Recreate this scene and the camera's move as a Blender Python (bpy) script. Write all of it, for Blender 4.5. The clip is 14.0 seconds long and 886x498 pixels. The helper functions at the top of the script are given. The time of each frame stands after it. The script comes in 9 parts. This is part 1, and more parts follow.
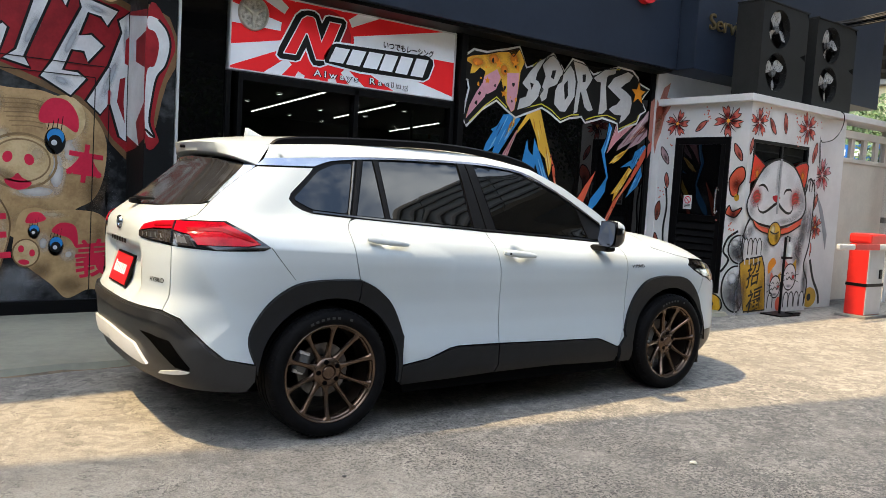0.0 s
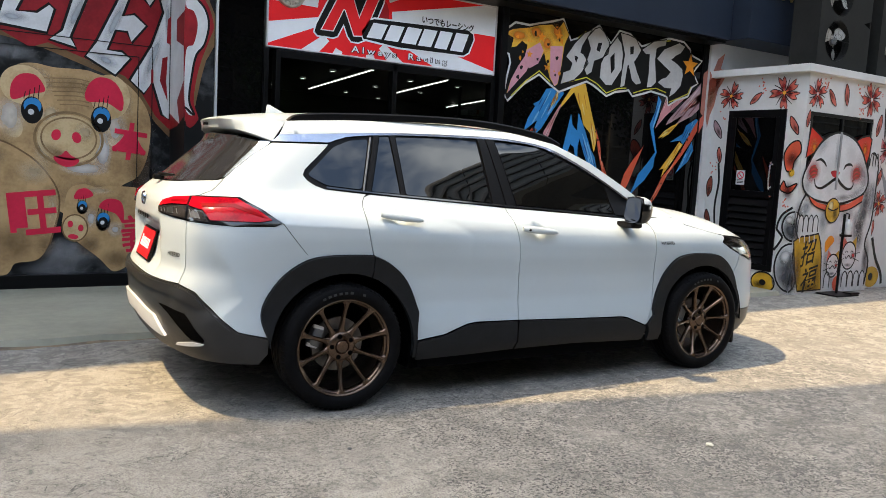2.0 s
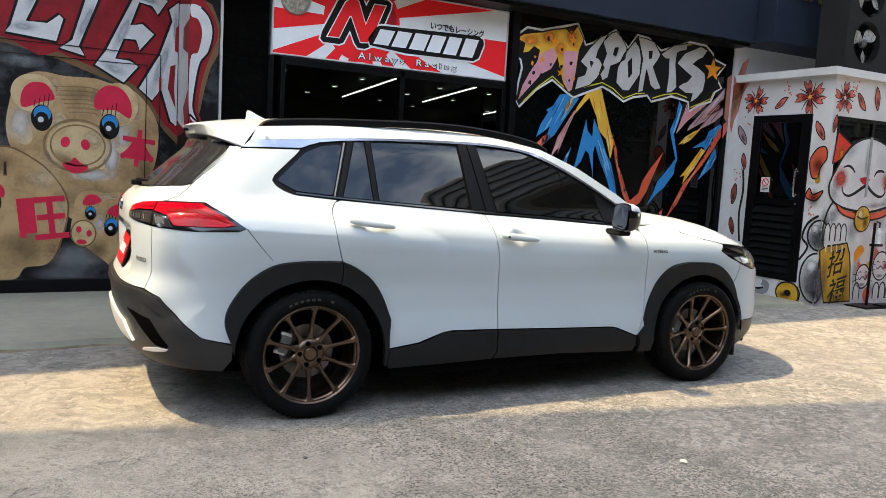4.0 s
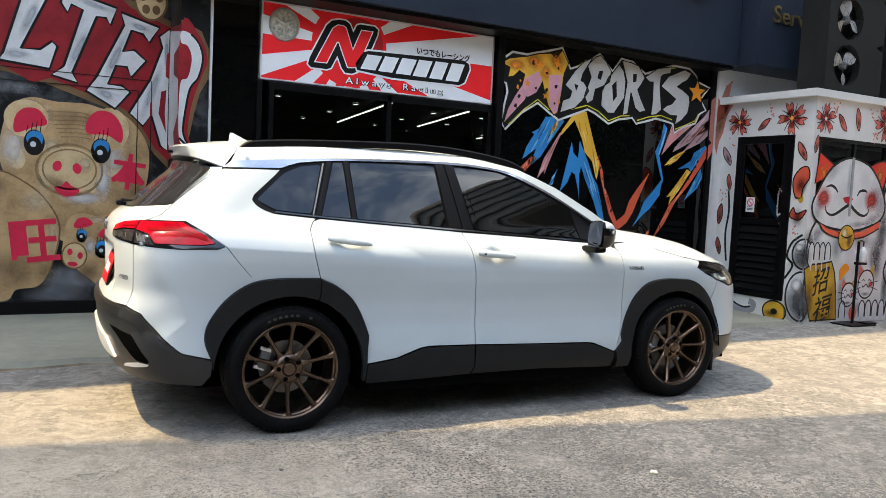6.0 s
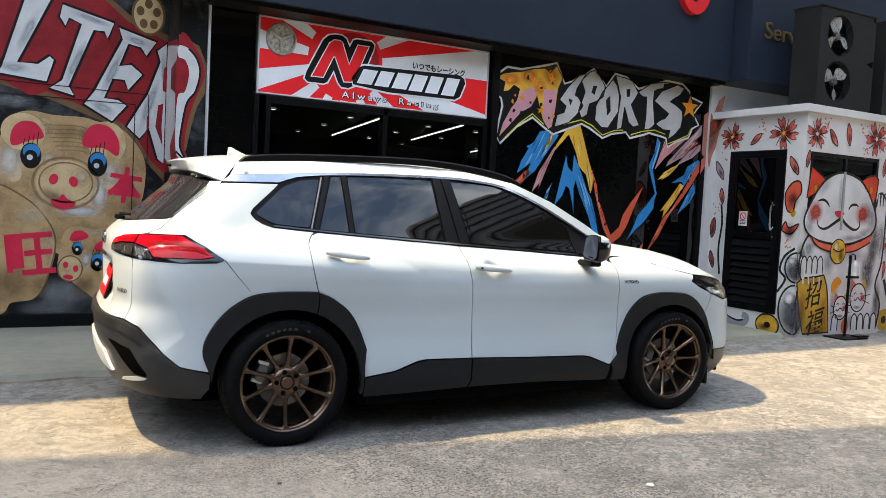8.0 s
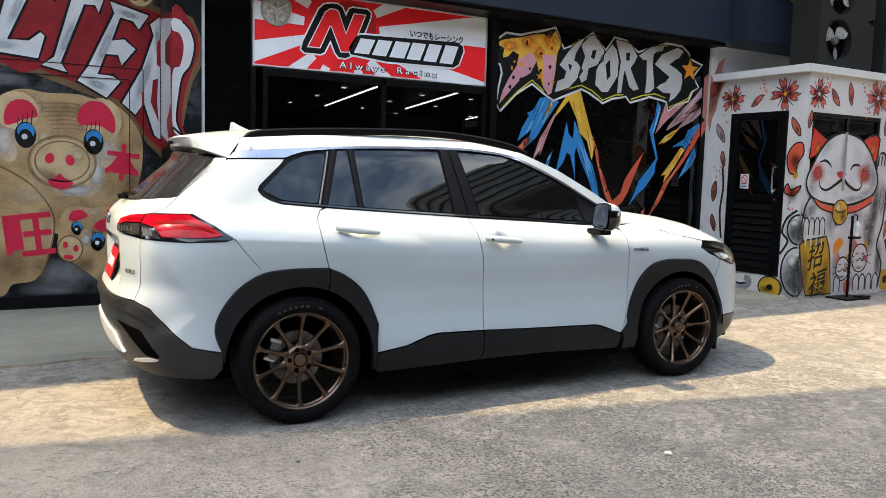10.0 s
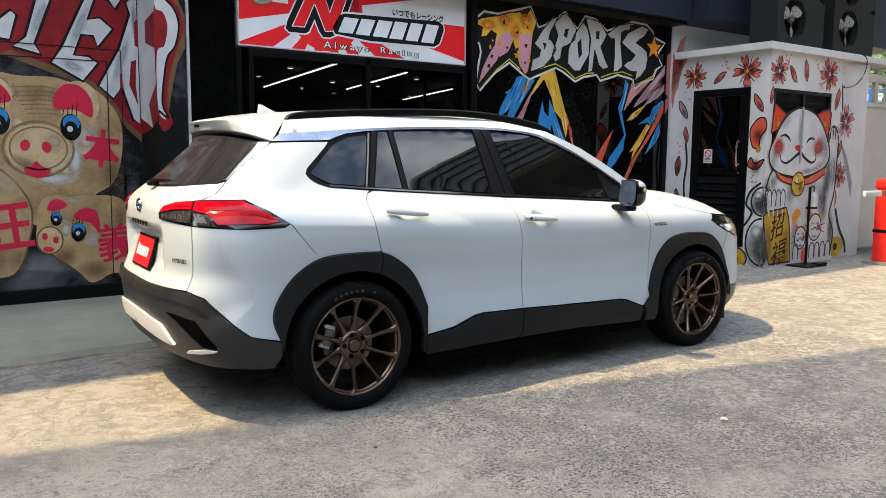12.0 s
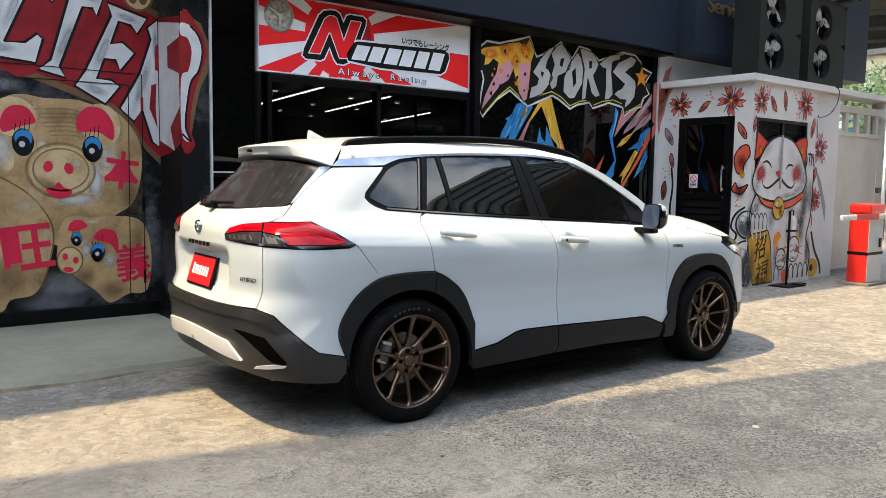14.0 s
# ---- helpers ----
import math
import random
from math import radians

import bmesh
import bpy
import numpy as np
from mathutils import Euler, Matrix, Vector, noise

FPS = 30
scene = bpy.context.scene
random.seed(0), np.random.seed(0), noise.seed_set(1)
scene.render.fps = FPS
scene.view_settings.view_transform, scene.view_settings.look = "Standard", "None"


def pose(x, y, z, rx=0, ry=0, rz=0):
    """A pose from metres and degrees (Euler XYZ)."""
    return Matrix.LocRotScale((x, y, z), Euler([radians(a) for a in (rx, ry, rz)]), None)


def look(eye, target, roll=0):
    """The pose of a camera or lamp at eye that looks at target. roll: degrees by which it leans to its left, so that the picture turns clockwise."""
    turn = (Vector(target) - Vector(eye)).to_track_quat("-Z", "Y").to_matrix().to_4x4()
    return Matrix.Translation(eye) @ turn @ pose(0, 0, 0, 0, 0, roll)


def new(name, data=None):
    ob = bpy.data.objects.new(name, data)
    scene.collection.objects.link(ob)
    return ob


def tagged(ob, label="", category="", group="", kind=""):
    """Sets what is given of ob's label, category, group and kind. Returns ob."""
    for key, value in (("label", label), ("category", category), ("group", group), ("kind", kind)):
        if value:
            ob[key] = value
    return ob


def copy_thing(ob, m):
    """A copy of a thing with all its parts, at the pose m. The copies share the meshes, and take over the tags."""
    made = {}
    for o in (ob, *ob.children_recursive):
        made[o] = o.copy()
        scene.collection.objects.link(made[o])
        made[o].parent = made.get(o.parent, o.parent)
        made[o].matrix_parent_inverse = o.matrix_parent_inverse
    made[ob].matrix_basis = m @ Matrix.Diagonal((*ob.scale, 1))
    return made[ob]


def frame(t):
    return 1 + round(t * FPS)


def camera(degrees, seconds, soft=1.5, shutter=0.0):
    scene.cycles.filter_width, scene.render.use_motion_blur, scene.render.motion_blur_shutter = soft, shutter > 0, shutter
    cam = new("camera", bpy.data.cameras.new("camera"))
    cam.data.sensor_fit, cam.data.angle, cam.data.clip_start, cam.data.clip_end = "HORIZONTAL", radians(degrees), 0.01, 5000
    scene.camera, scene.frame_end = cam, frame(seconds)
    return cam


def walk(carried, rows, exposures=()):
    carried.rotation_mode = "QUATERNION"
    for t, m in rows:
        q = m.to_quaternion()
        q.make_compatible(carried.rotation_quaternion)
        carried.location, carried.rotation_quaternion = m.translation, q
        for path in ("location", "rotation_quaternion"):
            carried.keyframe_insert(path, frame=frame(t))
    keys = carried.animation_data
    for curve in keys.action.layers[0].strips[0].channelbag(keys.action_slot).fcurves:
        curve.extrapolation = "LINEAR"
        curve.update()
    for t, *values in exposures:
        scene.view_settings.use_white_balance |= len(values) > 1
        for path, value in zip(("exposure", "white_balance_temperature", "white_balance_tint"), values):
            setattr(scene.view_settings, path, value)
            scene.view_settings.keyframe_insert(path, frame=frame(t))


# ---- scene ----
cam = camera(59.0, 14.0, soft=0.55)
PATH = [
    (0, (-0.02, -0.012, 1.305), (1.175, 1.585, 1.154), 3.4),
    (0.5, (0.026, -0.044, 1.318), (1.205, 1.563, 1.157), 3.4),
    (1, (0.096, -0.091, 1.323), (1.247, 1.535, 1.147), 3.2),
    (1.5, (0.149, -0.126, 1.325), (1.259, 1.527, 1.129), 3.1),
    (2, (0.214, -0.153, 1.316), (1.27, 1.531, 1.096), 3.2),
    (2.5, (0.312, -0.148, 1.325), (1.32, 1.564, 1.091), 3.4),
    (3, (0.433, -0.173, 1.34), (1.402, 1.562, 1.106), 3.7),
    (5.5, (0.669, -0.436, 1.298), (1.615, 1.319, 1.144), 2.7),
    (6, (0.665, -0.442, 1.298), (1.615, 1.312, 1.154), 2.8),
    (6.5, (0.656, -0.447, 1.295), (1.611, 1.305, 1.162), 2.9),
    (7, (0.647, -0.459, 1.299), (1.608, 1.291, 1.176), 2.9),
    (7.5, (0.638, -0.46, 1.297), (1.604, 1.288, 1.183), 2.9),
    (8, (0.63, -0.458, 1.306), (1.595, 1.29, 1.195), 2.9),
    (10.5, (0.522, -0.279, 1.323), (1.528, 1.435, 1.105), 0.7),
    (11, (0.362, -0.163, 1.312), (1.427, 1.514, 1.08), 0.3),
    (11.5, (0.154, -0.101, 1.321), (1.27, 1.542, 1.081), 0.3),
    (12, (-0.007, 0.008, 1.31), (1.144, 1.627, 1.073), 0.5),
    (12.5, (-0.134, 0.111, 1.303), (1.04, 1.713, 1.074), 0.8),
    (13, (-0.24, 0.153, 1.31), (0.951, 1.745, 1.093), 0.7),
    (13.5, (-0.364, 0.141, 1.31), (0.848, 1.719, 1.11), 0.7),
    (14, (-0.546, 0.12, 1.322), (0.694, 1.679, 1.141), 0.9),
]
walk(cam, [(t, look(eye, target, roll)) for t, eye, target, roll in PATH], exposures=[(0.0, 2.41, 6600, 5), (3.0, 2.43, 6600, 5), (6.5, 2.50, 6550, 5), (8.0, 2.50, 6550, 5), (10.5, 2.43, 6550, 5), (14.0, 2.40, 6600, 5)])

# ---- world and light ----
SUN_WAY = Vector((0.497, -0.147, -1.0)).normalized()
world = bpy.data.worlds.new("sky")
scene.world = world
world.use_nodes = True
wn = world.node_tree.nodes
sky = wn.new("ShaderNodeTexSky")
sky.sky_type = "NISHITA"
sky.sun_disc = False
sky.sun_elevation = math.asin(-SUN_WAY.z)
sky.sun_rotation = math.atan2(-SUN_WAY.x, -SUN_WAY.y)
sky.dust_density = 2.4
# broken white clouds over the blue
cloud, veil, fluff = wn.new("ShaderNodeTexNoise"), wn.new("ShaderNodeMix"), wn.new("ShaderNodeMapRange")
ways = wn.new("ShaderNodeTexCoord")
world.node_tree.links.new(ways.outputs["Generated"], cloud.inputs["Vector"])
cloud.inputs["Scale"].default_value, cloud.inputs["Detail"].default_value, cloud.inputs["Roughness"].default_value = 3.2, 7.0, 0.6
fluff.inputs["From Min"].default_value, fluff.inputs["From Max"].default_value, fluff.inputs["To Max"].default_value = 0.46, 0.68, 0.72
veil.data_type = "RGBA"
veil.inputs["B"].default_value = (8.8, 9.0, 9.4, 1.0)
world.node_tree.links.new(cloud.outputs["Fac"], fluff.inputs["Value"])
world.node_tree.links.new(fluff.outputs["Result"], veil.inputs["Factor"])
world.node_tree.links.new(sky.outputs["Color"], veil.inputs["A"])
world.node_tree.links.new(veil.outputs["Result"], wn["Background"].inputs["Color"])
wn["Background"].inputs["Strength"].default_value = 0.15
sun_data = bpy.data.lights.new("sun", "SUN")
sun_data.energy, sun_data.angle, sun_data.color = 1.6, radians(0.53), (1.0, 0.735, 0.425)
sun = new("sun", sun_data)
sun.matrix_world = look((-20, 12, 40), Vector((-20, 12, 40)) + SUN_WAY)

# ---- materials ----
MATS = {}


def material(name, colour, rough=0.5, metal=0.0, vary=0.0, scale=6.0, bump=0.0, bump_scale=80.0, coat=0.0, glow=0.0, trans=0.0, second=None, detail=6.0, mix=(0.35, 0.65), ior=1.5, spec=0.5):
    """A principled material; colour drifts to `second` (or darker) by noise at two scales."""
    if name in MATS:
        return MATS[name]
    m = bpy.data.materials.new(name)
    m.use_nodes = True
    nt = m.node_tree
    p = nt.nodes["Principled BSDF"]
    c = (*colour, 1.0)
    p.inputs["Base Color"].default_value = c
    p.inputs["Roughness"].default_value = rough
    p.inputs["Metallic"].default_value = metal
    p.inputs["Coat Weight"].default_value = coat
    p.inputs["Coat Roughness"].default_value = 0.03
    p.inputs["Transmission Weight"].default_value = trans
    p.inputs["IOR"].default_value = ior
    p.inputs["Specular IOR Level"].default_value = spec
    if glow:
        p.inputs["Emission Color"].default_value = c
        p.inputs["Emission Strength"].default_value = glow
    geo = nt.nodes.new("ShaderNodeNewGeometry")
    if vary or second:
        big, small = nt.nodes.new("ShaderNodeTexNoise"), nt.nodes.new("ShaderNodeTexNoise")
        big.inputs["Scale"].default_value, small.inputs["Scale"].default_value = scale, scale * 9
        big.inputs["Detail"].default_value = small.inputs["Detail"].default_value = detail
        for n in (big, small):
            nt.links.new(geo.outputs["Position"], n.inputs["Vector"])
        add = nt.nodes.new("ShaderNodeMath")
        add.operation = "MULTIPLY_ADD"
        nt.links.new(small.outputs["Fac"], add.inputs[0])
        add.inputs[1].default_value = 0.4
        nt.links.new(big.outputs["Fac"], add.inputs[2])
        sub = nt.nodes.new("ShaderNodeMapRange")
        sub.inputs["From Min"].default_value, sub.inputs["From Max"].default_value = mix[0] + 0.2, mix[1] + 0.2
        nt.links.new(add.outputs[0], sub.inputs["Value"])
        mx = nt.nodes.new("ShaderNodeMix")
        mx.data_type = "RGBA"
        mx.inputs["A"].default_value = c
        mx.inputs["B"].default_value = (*second, 1.0) if second else (*(v * (1 - vary) for v in colour), 1.0)
        nt.links.new(sub.outputs["Result"], mx.inputs["Factor"])
        nt.links.new(mx.outputs["Result"], p.inputs["Base Color"])
    if bump:
        bn, bb = nt.nodes.new("ShaderNodeTexNoise"), nt.nodes.new("ShaderNodeBump")
        bn.inputs["Scale"].default_value, bn.inputs["Detail"].default_value = bump_scale, 5.0
        nt.links.new(geo.outputs["Position"], bn.inputs["Vector"])
        bb.inputs["Strength"].default_value, bb.inputs["Distance"].default_value = bump, 0.02
        nt.links.new(bn.outputs["Fac"], bb.inputs["Height"])
        nt.links.new(bb.outputs["Normal"], p.inputs["Normal"])
    MATS[name] = m
    return m


CARWHITE = material("car paint", (0.445, 0.497, 0.519), 0.5, vary=0.015, scale=3, coat=0.6, spec=0.1)
BUMPER = material("weathered plastic", (0.017, 0.0172, 0.0178), 0.38, spec=0.45, vary=0.2, scale=9, bump=0.08, bump_scale=900)
CLAD = material("grained plastic", (0.0115, 0.0125, 0.014), 0.42, spec=0.18, vary=0.15, scale=14, bump=0.08, bump_scale=900)
BLACKGLOSS = material("gloss black", (0.004, 0.004, 0.0045), 0.12, coat=0.3)
BLACKSATIN = material("satin black", (0.004, 0.004, 0.0045), 0.45, spec=0.12)
# dark bumper plastic made paler: the apron's sunlit tone is in the colour
APRON = material("sunlit apron plastic", (0.04, 0.04, 0.039), 0.4, vary=0.15, scale=9)
# near-black for hollows: their shade is put into the colour
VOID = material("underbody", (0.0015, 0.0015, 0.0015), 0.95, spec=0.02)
TINT = material("tinted glass", (0.002, 0.0025, 0.003), 0.015, spec=0.5)
# gloss trim; the sky's blue reflection is put into its metal colour
TRIMDARK = material("sky-tinted pillar trim", (0.16, 0.21, 0.30), 0.16, metal=0.9)
TRIM = material("polished trim", (0.31, 0.33, 0.37), 0.17, metal=0.9)
CHROME = material("chrome", (0.86, 0.87, 0.88), 0.2, metal=1.0)
DARKCHROME = material("dark chrome", (0.22, 0.25, 0.30), 0.15, metal=1.0)
REDLAMP = material("red lens", (0.37, 0.0018, 0.010), 0.08, spec=0.2, second=(0.20, 0.001, 0.007), scale=9, mix=(0.5, 0.7))
REDDARK = material("dark red lens", (0.22, 0.002, 0.004), 0.15, spec=0.15)
CLEAR = material("smoked lens", (0.045, 0.04, 0.04), 0.10, coat=0.6, vary=0.5, scale=12)
TYRE = material("tyre rubber", (0.005, 0.005, 0.0055), 0.65, spec=0.07, vary=0.35, scale=25, bump=0.1, bump_scale=300)
BRONZE = material("bronze alloy", (0.135, 0.093, 0.067), 0.27, metal=0.9, vary=0.12, scale=20)
STEEL = material("brake steel", (0.20, 0.19, 0.185), 0.4, metal=1.0, vary=0.3, scale=30)
SILVER = material("silver paint", (0.62, 0.63, 0.64), 0.3, metal=0.4)


def dusty_glass():
    """Tinted glass under dust, swept in arcs round the wiper's pivot."""
    m = material("dusty tinted glass", (0.02, 0.019, 0.018), 0.12, spec=0.35)
    nt = m.node_tree
    p = nt.nodes["Principled BSDF"]
    co = nt.nodes.new("ShaderNodeTexCoord")
    far = nt.nodes.new("ShaderNodeVectorMath")
    far.operation = "DISTANCE"
    far.inputs[1].default_value = (-0.62, 0.30, 1.06)
    nt.links.new(co.outputs["Object"], far.inputs[0])
    arcs, blot = nt.nodes.new("ShaderNodeTexNoise"), nt.nodes.new("ShaderNodeTexNoise")
    arcs.noise_dimensions = "1D"
    arcs.inputs["Scale"].default_value, arcs.inputs["Detail"].default_value = 38.0, 3.0
    blot.inputs["Scale"].default_value, blot.inputs["Detail"].default_value = 9.0, 5.0
    nt.links.new(far.outputs["Value"], arcs.inputs["W"])
    nt.links.new(co.outputs["Object"], blot.inputs["Vector"])
    mul = nt.nodes.new("ShaderNodeMath")
    mul.operation = "MULTIPLY"
    nt.links.new(arcs.outputs["Fac"], mul.inputs[0])
    nt.links.new(blot.outputs["Fac"], mul.inputs[1])
    r = nt.nodes.new("ShaderNodeMapRange")
    r.inputs["From Min"].default_value, r.inputs["From Max"].default_value = 0.22, 0.42
    nt.links.new(mul.outputs[0], r.inputs["Value"])
    mx = nt.nodes.new("ShaderNodeMix")
    mx.data_type = "RGBA"
    mx.inputs["A"].default_value, mx.inputs["B"].default_value = (0.017, 0.017, 0.018, 1), (0.038, 0.040, 0.044, 1)
    nt.links.new(r.outputs["Result"], mx.inputs["Factor"])
    nt.links.new(mx.outputs["Result"], p.inputs["Base Color"])
    return m


DUSTYGLASS = dusty_glass()
SKID = material("pale skid plate", (0.60, 0.61, 0.61), 0.35, vary=0.05, scale=12)

def concrete(name, light, dark, stain):
    """Worn concrete: aggregate speckle, worn flakes and broad stains."""
    m = bpy.data.materials.new(name)
    m.use_nodes = True
    nt = m.node_tree
    p = nt.nodes["Principled BSDF"]
    geo = nt.nodes.new("ShaderNodeNewGeometry")

    def tex(scale, detail=8.0, rough=0.6, dist=0.0):
        n = nt.nodes.new("ShaderNodeTexNoise")
        n.inputs["Scale"].default_value, n.inputs["Detail"].default_value = scale, detail
        n.inputs["Roughness"].default_value, n.inputs["Distortion"].default_value = rough, dist
        nt.links.new(geo.outputs["Position"], n.inputs["Vector"])
        return n

    def ramp(src, lo, hi):
        r = nt.nodes.new("ShaderNodeMapRange")
        r.inputs["From Min"].default_value, r.inputs["From Max"].default_value = lo, hi
        nt.links.new(src.outputs["Fac"], r.inputs["Value"])
        return r

    def blend(a, b, fac):
        mx = nt.nodes.new("ShaderNodeMix")
        mx.data_type = "RGBA"
        for key, v in (("A", a), ("B", b)):
            if isinstance(v, tuple):
                mx.inputs[key].default_value = (*v, 1.0)
            else:
                nt.links.new(v.outputs["Result"], mx.inputs[key])
        nt.links.new(fac.outputs["Result"], mx.inputs["Factor"])
        return mx

    def times(a, b):
        n = nt.nodes.new("ShaderNodeMapRange")
        nt.links.new(a.outputs["Result"], n.inputs["Value"])
        nt.links.new(b.outputs["Result"], n.inputs["To Max"])
        return n

    def thin(src, half):
        """A band where the noise crosses its middle: hairline cracks and flake rims."""
        a, b = nt.nodes.new("ShaderNodeMath"), nt.nodes.new("ShaderNodeMath")
        a.operation, b.operation = "SUBTRACT", "ABSOLUTE"
        nt.links.new(src.outputs["Fac"], a.inputs[0])
        a.inputs[1].default_value = 0.5
        nt.links.new(a.outputs[0], b.inputs[0])
        r = nt.nodes.new("ShaderNodeMapRange")
        r.inputs["From Min"].default_value, r.inputs["From Max"].default_value = half, half * 0.25
        nt.links.new(b.outputs[0], r.inputs["Value"])
        return r

    # pitted towards the near south-west, flaking towards the north-east
    split = nt.nodes.new("ShaderNodeVectorMath")
    split.operation = "DOT_PRODUCT"
    split.inputs[1].default_value = (0.35, 0.55, 0.0)
    nt.links.new(geo.outputs["Position"], split.inputs[0])

    def zone(lo, hi):
        r = nt.nodes.new("ShaderNodeMapRange")
        r.inputs["From Min"].default_value, r.inputs["From Max"].default_value = lo, hi
        nt.links.new(split.outputs["Value"], r.inputs["Value"])
        return r

    def lobe(at, lo, hi):
        d = nt.nodes.new("ShaderNodeVectorMath")
        d.operation = "DISTANCE"
        d.inputs[1].default_value = at
        nt.links.new(geo.outputs["Position"], d.inputs[0])
        r = nt.nodes.new("ShaderNodeMapRange")
        r.inputs["From Min"].default_value, r.inputs["From Max"].default_value = lo, hi
        nt.links.new(d.outputs["Value"], r.inputs["Value"])
        return r

    base = blend(light, stain, ramp(tex(0.75, 6), 0.40, 0.66))
    worn = blend(base, tuple(v * 0.84 for v in stain), ramp(tex(2.3, 9, 0.7, 0.9), 0.50, 0.60))
    smear = blend(worn, tuple(min(1, v * 1.16) for v in light), times(ramp(tex(6.5, 9, 0.74, 1.6), 0.54, 0.58), zone(1.3, 3.0)))
    flake = blend(smear, tuple(v * 0.82 for v in stain), times(ramp(tex(7.5, 9, 0.70, 1.5), 0.50, 0.55), zone(1.5, 2.9)))
    flake = blend(flake, dark, times(ramp(tex(15.0, 10, 0.8, 1.2), 0.53, 0.60), ramp(tex(1.7, 4), 0.40, 0.62)))
    rims = blend(flake, tuple(v * 0.5 for v in dark), times(thin(tex(7.0, 7, 0.62, 0.8), 0.012), ramp(tex(2.9, 3), 0.48, 0.58)))
    grain = blend(rims, tuple(v * 0.6 for v in dark), ramp(tex(170.0, 3, 0.6), 0.49, 0.75))
    # open aggregate in the yard's trodden middle
    rough = times(ramp(tex(1.4, 4, 0.6), 0.33, 0.52), lobe((2.7, 2.1, 0.0), 2.5, 0.9))
    pits = blend(grain, tuple(v * 0.28 for v in dark), times(ramp(tex(66.0, 4.0, 0.65, 0.7), 0.53, 0.56), rough))
    # scaled surface towards the yard's east
    scaled = times(ramp(tex(24.0, 8, 0.72, 1.4), 0.50, 0.55), times(ramp(tex(2.1, 4, 0.6), 0.34, 0.52), lobe((4.4, 1.9, 0.0), 2.6, 1.4)))
    pits = blend(pits, tuple(v * 0.85 for v in dark), scaled)
    pale = blend(pits, tuple(min(1, v * 1.25) for v in light), times(ramp(tex(46.0, 8, 0.8, 0.8), 0.57, 0.66), zone(3.6, 1.4)))
    nt.links.new(pale.outputs["Result"], p.inputs["Base Color"])
    p.inputs["Roughness"].default_value = 0.85
    b1, b2 = nt.nodes.new("ShaderNodeBump"), nt.nodes.new("ShaderNodeBump")
    b1.inputs["Strength"].default_value, b1.inputs["Distance"].default_value = 0.45, 0.02
    b2.inputs["Strength"].default_value, b2.inputs["Distance"].default_value = 0.7, 0.008
    nt.links.new(tex(9.0, 10, 0.7, 0.5).outputs["Fac"], b1.inputs["Height"])
    nt.links.new(tex(90.0, 5).outputs["Fac"], b2.inputs["Height"])
    nt.links.new(b1.outputs["Normal"], b2.inputs["Normal"])
    nt.links.new(b2.outputs["Normal"], p.inputs["Normal"])
    MATS[name] = m
    return m


GROUND = concrete("worn concrete", (0.315, 0.295, 0.258), (0.112, 0.108, 0.101), (0.240, 0.225, 0.198))
SLAB = material("smooth floor", (0.30, 0.295, 0.23), 0.6, second=(0.225, 0.222, 0.175), scale=1.6, bump=0.1, bump_scale=60)
WALLWHITE = material("white wall paint", (0.62, 0.62, 0.61), 0.6, vary=0.10, scale=1.5, bump=0.06, bump_scale=60)
DARKPAINT = material("charcoal mural ground", (0.006, 0.0065, 0.007), 0.55, spec=0.15, second=(0.09, 0.095, 0.10), scale=1.9, mix=(0.47, 0.78), bump=0.05, bump_scale=40)
BLACKFRAME = material("black frame", (0.003, 0.003, 0.0035), 0.4, spec=0.15, vary=0.2, scale=5)
NAVY = material("navy cladding", (0.019, 0.026, 0.041), 0.4, spec=0.2, vary=0.2, scale=1.3)
WINDOW = material("window glass", (0.002, 0.002, 0.0022), 0.012, spec=0.5)
SHOPGLASS = material("clear glass", (0.80, 0.85, 0.84), 0.0, trans=1.0, ior=1.25)
GREYPAINT = material("grey metal", (0.16, 0.165, 0.17), 0.45, metal=0.3, vary=0.2, scale=8)
ACBLACK = material("unit casing", (0.017, 0.0175, 0.0165), 0.55, spec=0.2, vary=0.3, scale=3)
FANBLADE = material("fan blade", (0.42, 0.41, 0.385), 0.45, vary=0.3, scale=14)
# dimness of the rooms is put into this near-black, walls, floors and ceilings alike
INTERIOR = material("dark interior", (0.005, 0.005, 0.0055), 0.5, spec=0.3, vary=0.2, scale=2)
LED = material("led strip", (1.0, 0.98, 0.95), 0.5, glow=0.5)
CONCRETE = material("viaduct concrete", (0.24, 0.23, 0.21), 0.8, second=(0.14, 0.135, 0.125), scale=0.5, bump=0.1, bump_scale=8)
LEAF = material("leaf", (0.055, 0.11, 0.028), 0.6, second=(0.03, 0.065, 0.018), scale=3)
BARK = material("bark", (0.12, 0.09, 0.06), 0.85, vary=0.4, scale=9)
REDBOX = material("red barrier paint", (0.60, 0.02, 0.015), 0.35, vary=0.12, scale=7)
GOLD = material("gold letter", (0.42, 0.30, 0.13), 0.35, metal=0.9)


def paint(name, colour, vary=0.16, scale=5.0):
    return material("paint " + name, colour, 0.5, spec=0.22, vary=vary, scale=scale, bump=0.03, bump_scale=90)


